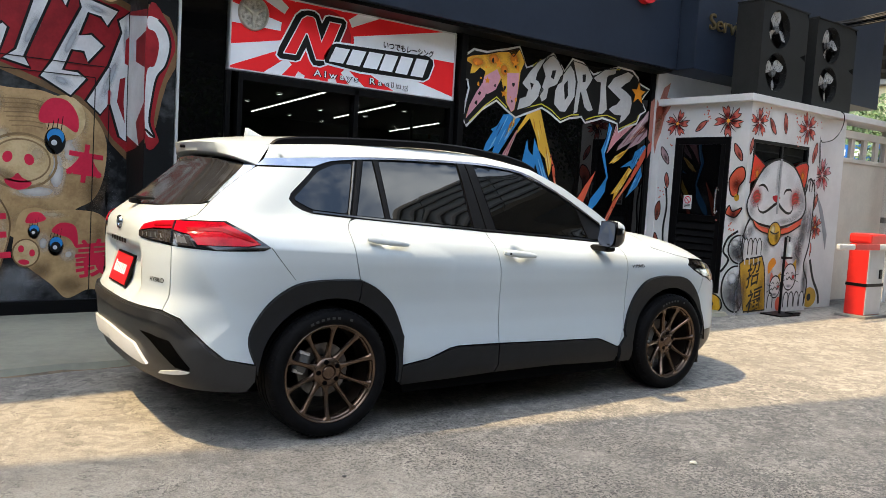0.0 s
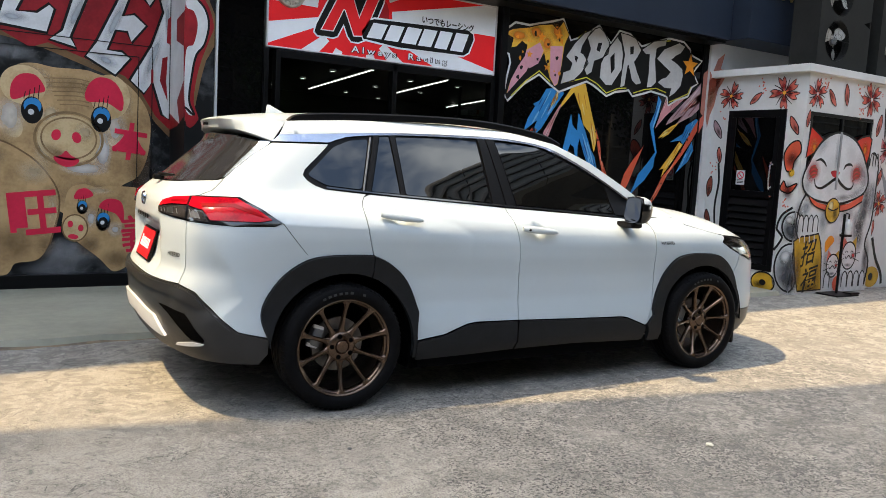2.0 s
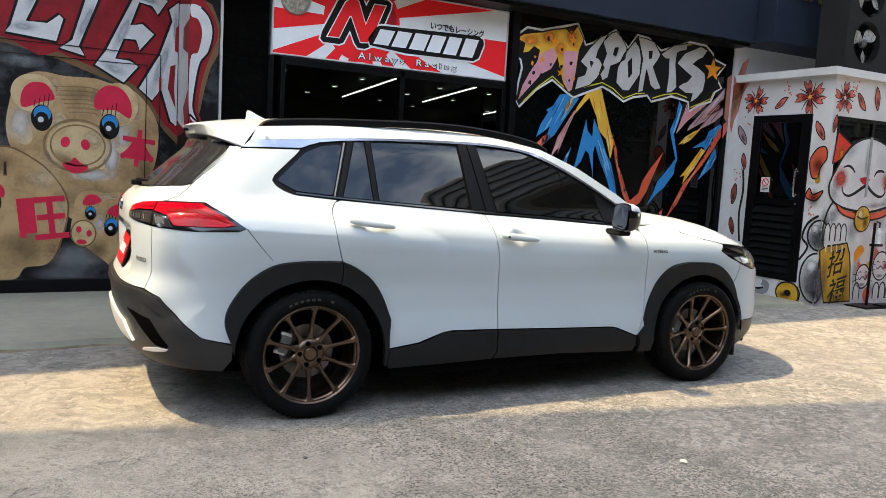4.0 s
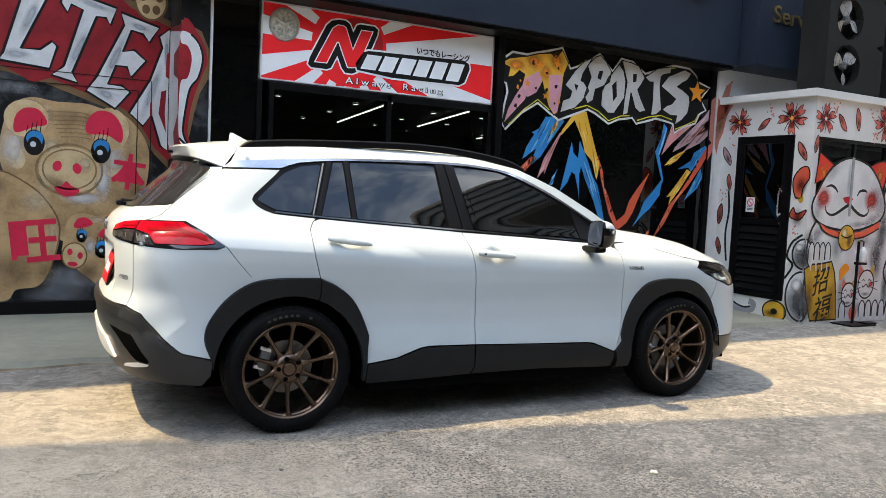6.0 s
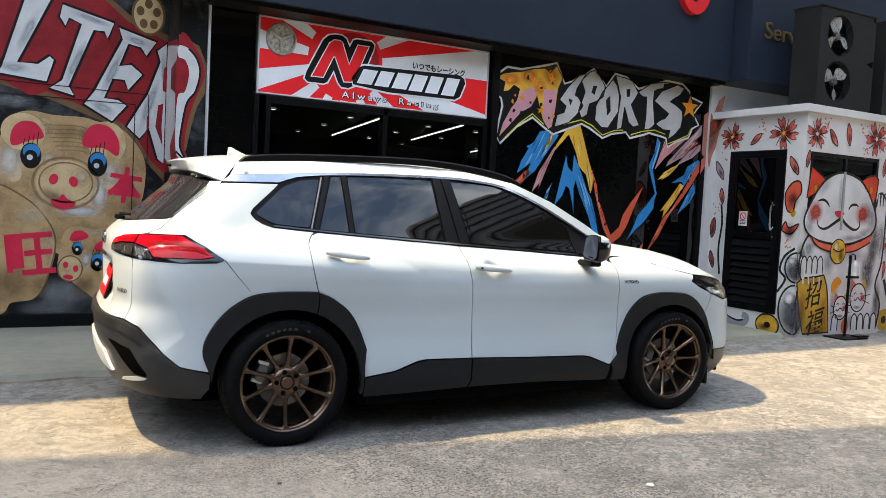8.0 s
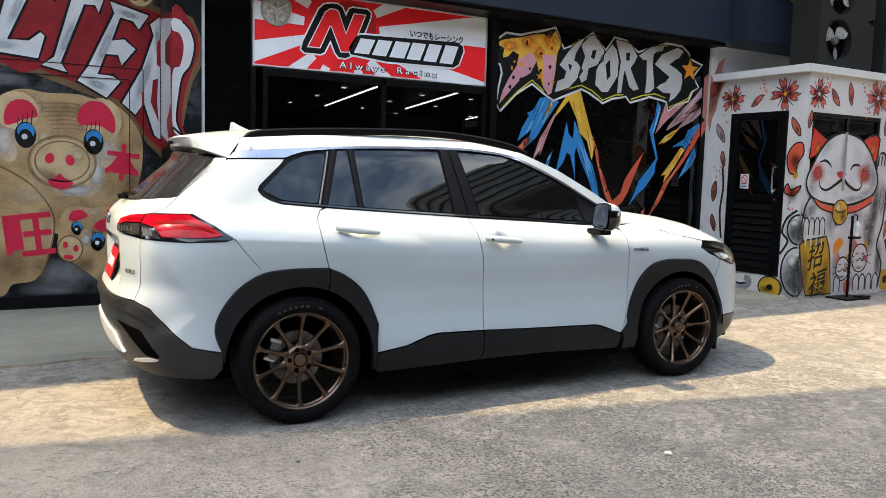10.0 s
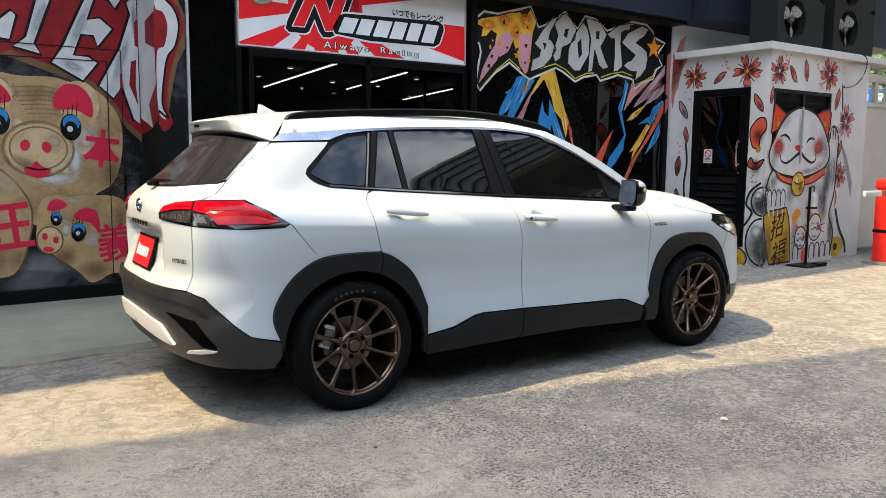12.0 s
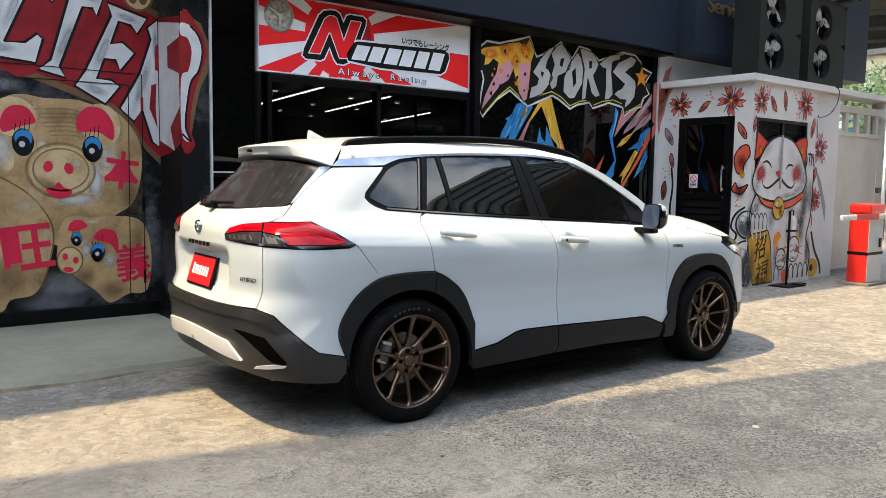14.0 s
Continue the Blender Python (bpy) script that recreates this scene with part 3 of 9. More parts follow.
def shop_shell():
    structure("wall_west", box(-9, 1.875, 7.28, 7.5, 0, 7.2), DARKPAINT, "charcoal painted metal wall carrying a spray mural", "wall")
    structure("wall_pier", box(1.875, 2.12, 6.75, 7.5, 0.0, 7.2, 0.004), DARKPAINT, "dark painted pier beside the shop entrance", "wall")
    structure("wall_pier_base", box(1.80, 2.10, 6.70, 7.30, 0.04, 0.16, 0.008), BLACKFRAME, "black plinth at the foot of the pier", "trim")
    structure("trim_pier_edge", box(2.122, 2.145, 6.735, 6.76, 0.05, 3.05), SILVER, "thin bare metal edge of the dark pier", "trim")
    structure("wall_base_west", box(-9, 1.80, 7.235, 7.28, 0.05, 0.17, 0.004), BLACKFRAME, "black kick plate under the mural wall", "trim")
    # fascia over the glass, in two depths
    structure("wall_fascia_main", box(1.6, 8.31, 6.40, 6.95, 3.0, 7.2, 0.01), NAVY, "dark navy metal fascia above the shop front", "wall")
    structure("wall_fascia_side", box(8.33, 13.2, 6.15, 6.95, 3.0, 7.2, 0.01), NAVY, "dark navy metal fascia over the cabin", "wall")
    structure("trim_fascia_lip", box(2.1, 8.30, 6.46, 6.72, 2.965, 3.0), BLACKFRAME, "black strip under the fascia", "trim")
    structure("wall_upper", box(-9, 1.6, 6.95, 7.28, 3.6, 7.2), NAVY, "dark upper wall", "wall")
    structure("wall_top_storey", box(-9, 13.2, 6.40, 6.95, 7.21, 11.3), NAVY, "dark top storey of the shop", "wall")
    structure("wall_white_east", box(8.30, 13.2, 6.66, 6.95, 0, 3.0), WALLWHITE, "white painted wall behind the cabin", "wall")
    # inner walls, ceiling and floor carry the room's dimness in their colour
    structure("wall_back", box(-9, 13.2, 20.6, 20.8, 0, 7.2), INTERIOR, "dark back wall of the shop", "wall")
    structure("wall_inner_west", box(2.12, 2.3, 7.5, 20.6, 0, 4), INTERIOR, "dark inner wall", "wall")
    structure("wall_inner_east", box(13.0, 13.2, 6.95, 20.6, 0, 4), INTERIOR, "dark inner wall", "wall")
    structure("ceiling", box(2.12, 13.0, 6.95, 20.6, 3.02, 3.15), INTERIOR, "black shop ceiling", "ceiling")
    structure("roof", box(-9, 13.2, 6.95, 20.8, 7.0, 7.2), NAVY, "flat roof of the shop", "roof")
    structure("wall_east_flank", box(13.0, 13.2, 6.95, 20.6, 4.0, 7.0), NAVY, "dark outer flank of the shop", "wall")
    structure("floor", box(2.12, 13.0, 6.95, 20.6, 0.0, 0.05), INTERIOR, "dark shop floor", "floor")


def frame_bar(name, x0, x1, z0, z1, y0=6.70, y1=6.80, parent=None):
    return part(name, box(x0, x1, y0, y1, z0, z1, 0.004), BLACKFRAME, parent)


def shop_front():
    """Entrance with the lightbox above, a narrow dark pane beside it and the large painted window."""
    side = thing("window_1", "tall narrow dark window with black frame", "window", kind="structure")
    part("pane", box(2.145, 2.555, 6.775, 6.783, 0.05, 3.0), WINDOW, side)
    frame_bar("sill", 2.145, 2.555, 1.30, 1.335, 6.755, 6.79, side)
    part("rail", box(2.145, 2.555, 6.745, 6.755, 1.335, 1.35), SILVER, side, "pale metal glazing bar")
    frame_bar("window_frame", 2.145, 2.555, 0.05, 0.15, parent=side)
    door = thing("door_1", "black framed glass shop entrance", "door", kind="structure")
    for x0, x1 in ((2.555, 2.60), (2.665, 2.71), (3.85, 3.90), (5.02, 5.075)):
        frame_bar("door_frame", x0, x1, 0.05, 2.24, 6.74, 6.84, door)
    frame_bar("head", 2.71, 5.02, 2.17, 2.24, 6.74, 6.84, door)
    frame_bar("bottom_rail", 2.71, 5.02, 0.05, 0.16, 6.76, 6.82, door)
    for x0, x1 in ((2.71, 3.85), (3.90, 5.02)):
        p = part("pane", box(x0, x1, 6.786, 6.792, 0.16, 2.17), SHOPGLASS, door)
        p.visible_shadow = False
    part("pull_handle", tube([(3.80, 6.70, 0.8), (3.80, 6.70, 1.5)], 0.014), STEEL, door, "steel pull bar")
    win = thing("window_2", "large dark shop window painted with graffiti", "window", kind="structure")
    frame_bar("window_frame", 5.09, 5.17, 0.05, 3.0, 6.69, 6.82, win)
    frame_bar("window_frame", 8.22, 8.30, 0.05, 3.0, 6.69, 6.82, win)
    frame_bar("head", 5.17, 8.22, 2.965, 3.0, 6.69, 6.82, win)
    frame_bar("sill", 5.17, 8.22, 0.05, 0.18, 6.69, 6.82, win)
    for x0, x1 in ((5.17, 6.612), (6.618, 8.22)):
        part("pane", box(x0, x1, 6.715, 6.725, 0.18, 2.965), WINDOW, win)
    part("joint", box(6.612, 6.618, 6.717, 6.723, 0.18, 2.965), BLACKSATIN, win)


def cabin():
    """A small white guard cabin against the shop: door on its west side, window to the yard."""
    cab = thing("guard_cabin", "small white painted guard cabin with flower mural", "cabin")
    w = part("side_wall", box(8.433, 8.53, 6.40, 6.66, 0, 2.56), WALLWHITE, cab)
    part("side_wall", box(8.433, 8.53, 5.36, 5.60, 0, 2.56), WALLWHITE, cab)
    part("side_wall", box(8.433, 8.53, 5.60, 6.40, 2.15, 2.56), WALLWHITE, cab)
    part("side_wall", box(8.433, 8.53, 5.60, 6.40, 0, 0.235), WALLWHITE, cab)
    part("front_wall", box(8.53, 10.03, 5.36, 5.45, 0, 1.25), WALLWHITE, cab)
    part("front_wall", box(8.53, 10.03, 5.36, 5.45, 2.13, 2.56), WALLWHITE, cab)
    part("front_wall", box(9.81, 10.03, 5.36, 5.45, 1.25, 2.13), WALLWHITE, cab)
    part("end_wall", box(9.95, 10.03, 5.45, 6.66, 0, 2.56), WALLWHITE, cab)
    part("ceiling_panel", box(8.53, 9.95, 5.45, 6.66, 2.5, 2.56), INTERIOR, cab)
    part("floor_panel", box(8.53, 9.95, 5.45, 6.66, 0.0, 0.05), INTERIOR, cab)
    part("roof_slab", box(8.34, 10.39, 5.30, 6.66, 2.56, 2.645, 0.006), WALLWHITE, cab, "white concrete roof slab with a thin overhang")
    d = part("door", box(8.415, 8.46, 6.345, 6.40, 0.235, 2.15, 0.003), BLACKFRAME, cab, "black metal door with glass top and louvred base")
    part("door_frame", box(8.415, 8.46, 5.60, 5.66, 0.235, 2.15, 0.003), BLACKFRAME, d)
    part("door_frame", box(8.415, 8.46, 5.66, 6.345, 2.06, 2.15, 0.003), BLACKFRAME, d)
    part("door_frame", box(8.415, 8.46, 5.66, 6.345, 1.10, 1.18, 0.003), BLACKFRAME, d)
    part("door_frame", box(8.415, 8.46, 5.66, 6.345, 0.235, 0.31, 0.003), BLACKFRAME, d)
    part("stile", box(8.408, 8.455, 5.66, 5.72, 0.31, 2.06, 0.003), BLACKFRAME, d)
    part("stile", box(8.408, 8.455, 6.285, 6.345, 0.31, 2.06, 0.003), BLACKFRAME, d)
    part("pane", box(8.432, 8.440, 5.72, 6.285, 1.18, 2.06), WINDOW, d)
    for k in range(9):
        z = 0.33 + 0.085 * k
        bm = box(-0.004, 0.004, 5.72, 6.285, -0.055, 0.055)
        part("louvre", bm, BLACKFRAME, d, at=pose(8.432, 0, z + 0.04, 0, 25, 0))
    part("backing", box(8.45, 8.458, 5.72, 6.285, 0.31, 1.10), BLACKSATIN, d)
    part("door_handle", tube(smooth_line([(8.405, 5.70, 1.50), (8.36, 5.70, 1.52), (8.345, 5.70, 1.37), (8.36, 5.70, 1.22), (8.405, 5.70, 1.24)]), 0.011), CHROME, d, "chrome bow handle", True)
    part("lock", tube([(8.40, 5.70, 1.13), (8.415, 5.70, 1.13)], 0.014), CHROME, d)
    win = part("window", box(8.56, 9.80, 5.375, 5.42, 1.25, 1.29, 0.003), BLACKFRAME, cab, "dark sliding window")
    part("window_frame", box(8.55, 9.81, 5.37, 5.42, 2.09, 2.13, 0.003), BLACKFRAME, win)
    for x0 in (8.55, 9.17, 9.77):
        part("window_frame", box(x0, x0 + 0.04, 5.37, 5.42, 1.29, 2.09, 0.003), BLACKFRAME, win)
    part("pane", box(8.59, 9.17, 5.388, 5.394, 1.29, 2.09), WINDOW, win)
    part("pane", box(9.21, 9.77, 5.396, 5.402, 1.29, 2.09), WINDOW, win)
    n = thing("no_smoking_sign", "small white no smoking sticker on the cabin door", "sign")
    c = Canvas(n, "x", 8.430)
    c.poly("placard", [(6.09, 1.245), (6.215, 1.245), (6.215, 1.42), (6.09, 1.42)], WHITE_P, 1)
    c.stroke("ring", [(6.152 + 0.042 * math.cos(t * math.tau / 20), 1.36 + 0.042 * math.sin(t * math.tau / 20)) for t in range(20)], 0.013, RED_P, 2, closed=True)
    c.stroke("slash", [(6.18, 1.388), (6.125, 1.332)], 0.012, RED_P, 3)
    for z in (1.30, 1.283, 1.266):
        c.poly("bar", [(6.11, z), (6.195, z), (6.195, z + 0.008), (6.11, z + 0.008)], BLACK_P, 2)
    return cab


def condenser(x, fans):
    """A tall outdoor cooling unit with two fans, on the cabin roof."""
    u = thing("condenser_unit", "tall dark outdoor cooling unit with two fans on the cabin roof", "cooling unit", (x, 5.47, 2.645), group="cooling units on the roof")
    W, D, H, R = 1.02, 0.36, 1.16, 0.235
    bm = bmesh.new()
    # front face with two round holes
    cx, zs = 0.37, (0.345, 0.865)
    n = 40
    edges = [(0, 0.03), (W, 0.03), (W, 0.605), (0, 0.605)], [(0, 0.605), (W, 0.605), (W, H), (0, H)]
    for (q, zc) in zip(edges, zs):
        ring = [bm.verts.new((cx + R * math.cos(k * math.tau / n), 0, zc + R * math.sin(k * math.tau / n))) for k in range(n)]
        deep = [bm.verts.new((v.co.x, 0.09, v.co.z)) for v in ring]
        out = []
        for k in range(n):
            a = k * math.tau / n
            dx, dz = math.cos(a), math.sin(a)
            t = min([(lim - c0) / dd for c0, dd, lim in ((cx, dx, q[1][0] if dx > 0 else 0.0), (zc, dz, q[2][1] if dz > 0 else q[0][1])) if abs(dd) > 1e-6])
            out.append(bm.verts.new((cx + dx * t, 0, zc + dz * t)))
        for k in range(n):
            j = (k + 1) % n
            bm.faces.new((ring[k], ring[j], out[j], out[k]))
            bm.faces.new((ring[j], ring[k], deep[k], deep[j]))
    part("front_panel", bm, ACBLACK, u)
    body = box(0, 0.012, 0.002, D, 0.03, H)
    box(W - 0.012, W, 0.002, D, 0.03, H, bm=body)
    box(0.012, W - 0.012, D - 0.012, D, 0.03, H, bm=body)
    part("casing", body, ACBLACK, u)
    part("top_cover", box(-0.01, W + 0.01, -0.012, D + 0.01, H, H + 0.02, 0.005), ACBLACK, u)
    part("coil", box(0.05, W - 0.05, 0.22, 0.25, 0.05, H - 0.02), BLACKSATIN, u)
    for k in (0.08, W - 0.14):
        part("foot", box(k, k + 0.06, 0.0, D, 0.0, 0.03), BLACKFRAME, u)
    for zc, turn in zip(zs, fans):
        f = part("fan", revolve([(0.001, 0.03), (0.045, 0.035), (0.05, 0.075), (0.001, 0.08)], 20), GREYPAINT, u, at=pose(cx, 0, zc))
        for k in range(3):
            b = bmesh.new()
            rows = []
            for i in range(7):
                r = 0.045 + (R - 0.06) * i / 6
                half = 0.16 + 0.40 * math.sin(math.pi * min(1, 0.15 + 0.75 * i / 6))
                rows.append([b.verts.new((r * math.cos(a), 0.055 + 0.05 * (j / 4 - 0.5), r * math.sin(a))) for j in range(5) for a in [half * (j / 2 - 1) * 0.9]])
            for r0, r1 in zip(rows, rows[1:]):
                for j in range(4):
                    b.faces.new((r0[j], r0[j + 1], r1[j + 1], r1[j]))
            part("blade", b, FANBLADE, f, "pale grey fan blade" if k == 0 else "", True, at=pose(0, 0, 0, 0, turn + 120 * k, 0))
        # thin wire guard
        g = bmesh.new()
        for rr in (0.08, 0.15, 0.215):
            tube([(rr * math.cos(t * math.tau / 24), -0.006, rr * math.sin(t * math.tau / 24)) for t in range(25)], 0.0016, 4, g, False)
        for t in range(4):
            a = t * math.pi / 4
            tube([(R * math.cos(a), -0.004, R * math.sin(a)), (-R * math.cos(a), -0.004, -R * math.sin(a))], 0.0016, 4, g, False)
        part("guard", g, BLACKFRAME, f)
    return u


def east_side():
    """The gate wall, the boom barrier, the viaduct and trees beyond the cabin."""
    structure("wall_gate", box(10.03, 10.87, 5.45, 5.60, 0, 2.56), WALLWHITE, "white painted wall strip beside the cabin", "wall")
    cream = material("beige gate paint", (0.50, 0.46, 0.40), 0.5, vary=0.12, scale=3)
    g = thing("gate", "pale beige panelled gate with a row of short balusters on top", "gate", (10.87, 5.5, 0), kind="structure")
    part("gate_panel", box(0.0, 1.40, 0, 0.05, 0.08, 2.02, 0.004), cream, g)
    part("rail", box(0, 1.40, -0.02, 0.07, 2.02, 2.08, 0.004), cream, g)
    part("rail", box(0, 1.40, -0.02, 0.07, 2.36, 2.46, 0.004), cream, g)
    for x in (0.0, 0.29, 0.645, 1.0, 1.30):
        part("baluster", box(x, x + 0.10, 0.0, 0.05, 2.08, 2.36, 0.004), cream, g)
    structure("wall_gate_post", box(12.27, 12.47, 5.42, 5.62, 0, 2.56, 0.006), WALLWHITE, "white painted gate pillar", "wall")
    structure("wall_gate_coping", box(10.40, 13.2, 5.38, 5.75, 2.58, 2.66, 0.006), WALLWHITE, "white coping above the gate", "trim")
    p = thing("gate_post", "polished steel gate post", "post", (11.66, 5.15, 0))
    part("tube", box(0, 0.09, 0, 0.09, 0, 2.3, 0.004), CHROME, p)
    part("hinge", box(-0.05, 0.0, 0.02, 0.07, 1.2, 1.28, 0.004), STEEL, p)
    part("hinge", box(-0.05, 0.0, 0.02, 0.07, 0.3, 0.38, 0.004), STEEL, p)
    b = thing("boom_barrier", "red and white boom barrier cabinet with a striped arm", "barrier", (10.10, 4.63, 0))
    part("base_plate", box(-0.06, 0.56, -0.06, 0.33, 0.0, 0.035, 0.004), CONCRETE, b)
    part("cabinet", box(0, 0.43, 0.004, 0.25, 0.035, 0.94, 0.012), REDBOX, b, "red painted steel cabinet")
    # the white front face is greyed in its colour to look shaded
    part("door", box(0.010, 0.42, -0.006, 0.004, 0.045, 0.90, 0.004), material("shaded white enamel", (0.42, 0.43, 0.45), 0.35, vary=0.08, scale=6), b, "white front door of the cabinet, greyed for shade")
    part("lid", box(-0.012, 0.442, -0.014, 0.262, 0.94, 1.07, 0.035), REDBOX, b)
    part("strap", box(-0.006, 0.436, -0.012, 0.256, 0.40, 0.44, 0.003), BLACKSATIN, b, "black rubber strap")
    part("lock", box(0.30, 0.36, -0.022, -0.006, 0.50, 0.62, 0.006), BLACKSATIN, b)
    arm = part("arm", box(-0.90, 2.6, -0.075, -0.03, 0.875, 0.945, 0.02), WHITE_P, b, "white boom arm with red bands")
    for k in range(3):
        part("band", box(-0.52 + 1.25 * k, 0.10 + 1.25 * k, -0.079, -0.026, 0.872, 0.948, 0.004), REDBOX, arm, "red reflective band")
    # beyond the gate: signboards on posts and a pale building over the road
    for name, lab, y0, y1, z0, z1, col in (("street_sign", "blue road signboard on two steel posts", 8.95, 10.2, 2.60, 3.0, (0.02, 0.12, 0.42)), ("street_sign", "green road signboard on two steel posts", 8.2, 8.75, 2.60, 2.92, (0.03, 0.22, 0.10))):
        q = thing(name, lab, "sign", (19.5, y0, 0), group="signs over the road")
        part("board", box(0, 0.05, 0, y1 - y0, z0, z1, 0.01), paint("board %.2f" % col[2], col, 0.1), q)
        for k in range(2):
            part("post", tube([(0.08, 0.12 + (y1 - y0 - 0.24) * k, 0), (0.08, 0.12 + (y1 - y0 - 0.24) * k, z1)], 0.03), GREYPAINT, q)
        for k in range(3):
            part("letter_bar", box(-0.006, 0.0, 0.1 + (y1 - y0 - 0.2) * k / 3, 0.1 + (y1 - y0 - 0.2) * (k + 0.6) / 3, z0 + 0.12, z1 - 0.12), SIGNWHITE, q)
    rb = thing("roadside_building", "pale yellow two-storey building across the road", "building", (31, 5, 0), kind="structure")
    part("wall", box(0, 3, 0, 20, 0, 6.2), material("yellow render", (0.62, 0.55, 0.36), 0.7, vary=0.15, scale=0.8), rb)
    part("roof", box(-0.3, 3.3, -0.3, 20.3, 6.2, 6.4), CONCRETE, rb)
    for k in range(6):
        wn_ = part("window", box(-0.03, 0.0, 1.0 + 3.2 * k, 2.6 + 3.2 * k, 3.7, 5.2), SILVER, rb)
        part("pane", box(-0.04, -0.031, 1.08 + 3.2 * k, 2.52 + 3.2 * k, 3.78, 5.12), WINDOW, wn_)
    # bundle of service cables slung from the cabin roof to the street
    cbl = thing("cable_bundle", "bundle of black service cables slung over the gate", "cable")
    for k in range(6):
        dy, dz = 0.035 * (k % 3) - 0.03, 0.05 * (k // 3) + 0.012 * (k % 3)
        part("wire", tube(smooth_line([(9.9, 6.40, 3.70 + dz), (10.6, 5.60 + dy, 3.80 + dz), (10.95, 4.9 + dy, 3.92 + dz * 1.4), (11.9, 3.0 + dy, 4.36 + dz), (14.0, -1.4, 5.6 + dz)], 4), 0.011 + 0.004 * (k % 2), 6), BLACKSATIN, cbl)
    # soap stand by the cabin
    st = thing("sanitizer_stand", "thin black floor stand with a clear dispenser bottle", "stand", (9.15, 5.20, 0))
    part("base", box(-0.20, 0.24, -0.14, 0.14, 0.0, 0.02, 0.006), BLACKSATIN, st)
    part("pedal", box(0.02, 0.2, -0.17, -0.06, 0.03, 0.05, 0.006), BLACKSATIN, st)
    part("pole", tube([(0, 0, 0.02), (0, 0, 0.97)], 0.016), BLACKSATIN, st)
    part("bracket", box(-0.02, 0.14, -0.03, 0.03, 0.70, 0.73, 0.004), BLACKSATIN, st)
    bt = part("bottle", revolve([(0.001, 0.73), (0.042, 0.73), (0.045, 0.75), (0.045, 0.86), (0.02, 0.89), (0.015, 0.91), (0.001, 0.91)], 18, "Z"), material("bottle plastic", (0.55, 0.56, 0.55), 0.15, vary=0.2, scale=20), st, "clear plastic bottle", True, at=pose(0.09, 0, 0))
    part("pump", tube([(0, 0, 0.91), (0, 0, 0.97), (-0.06, 0, 0.98)], 0.008), BLACKSATIN, bt)
    # cable loop on the cabin corner
    cb = thing("hanging_cable", "thin black cable hanging from the cabin roof", "cable")
    part("wire", tube(smooth_line([(10.30, 5.40, 2.66), (10.42, 5.28, 2.62), (10.46, 5.30, 2.44), (10.38, 5.36, 2.28), (10.15, 5.38, 2.22), (10.05, 5.35, 2.24)]), 0.006, 6), BLACKSATIN, cb)


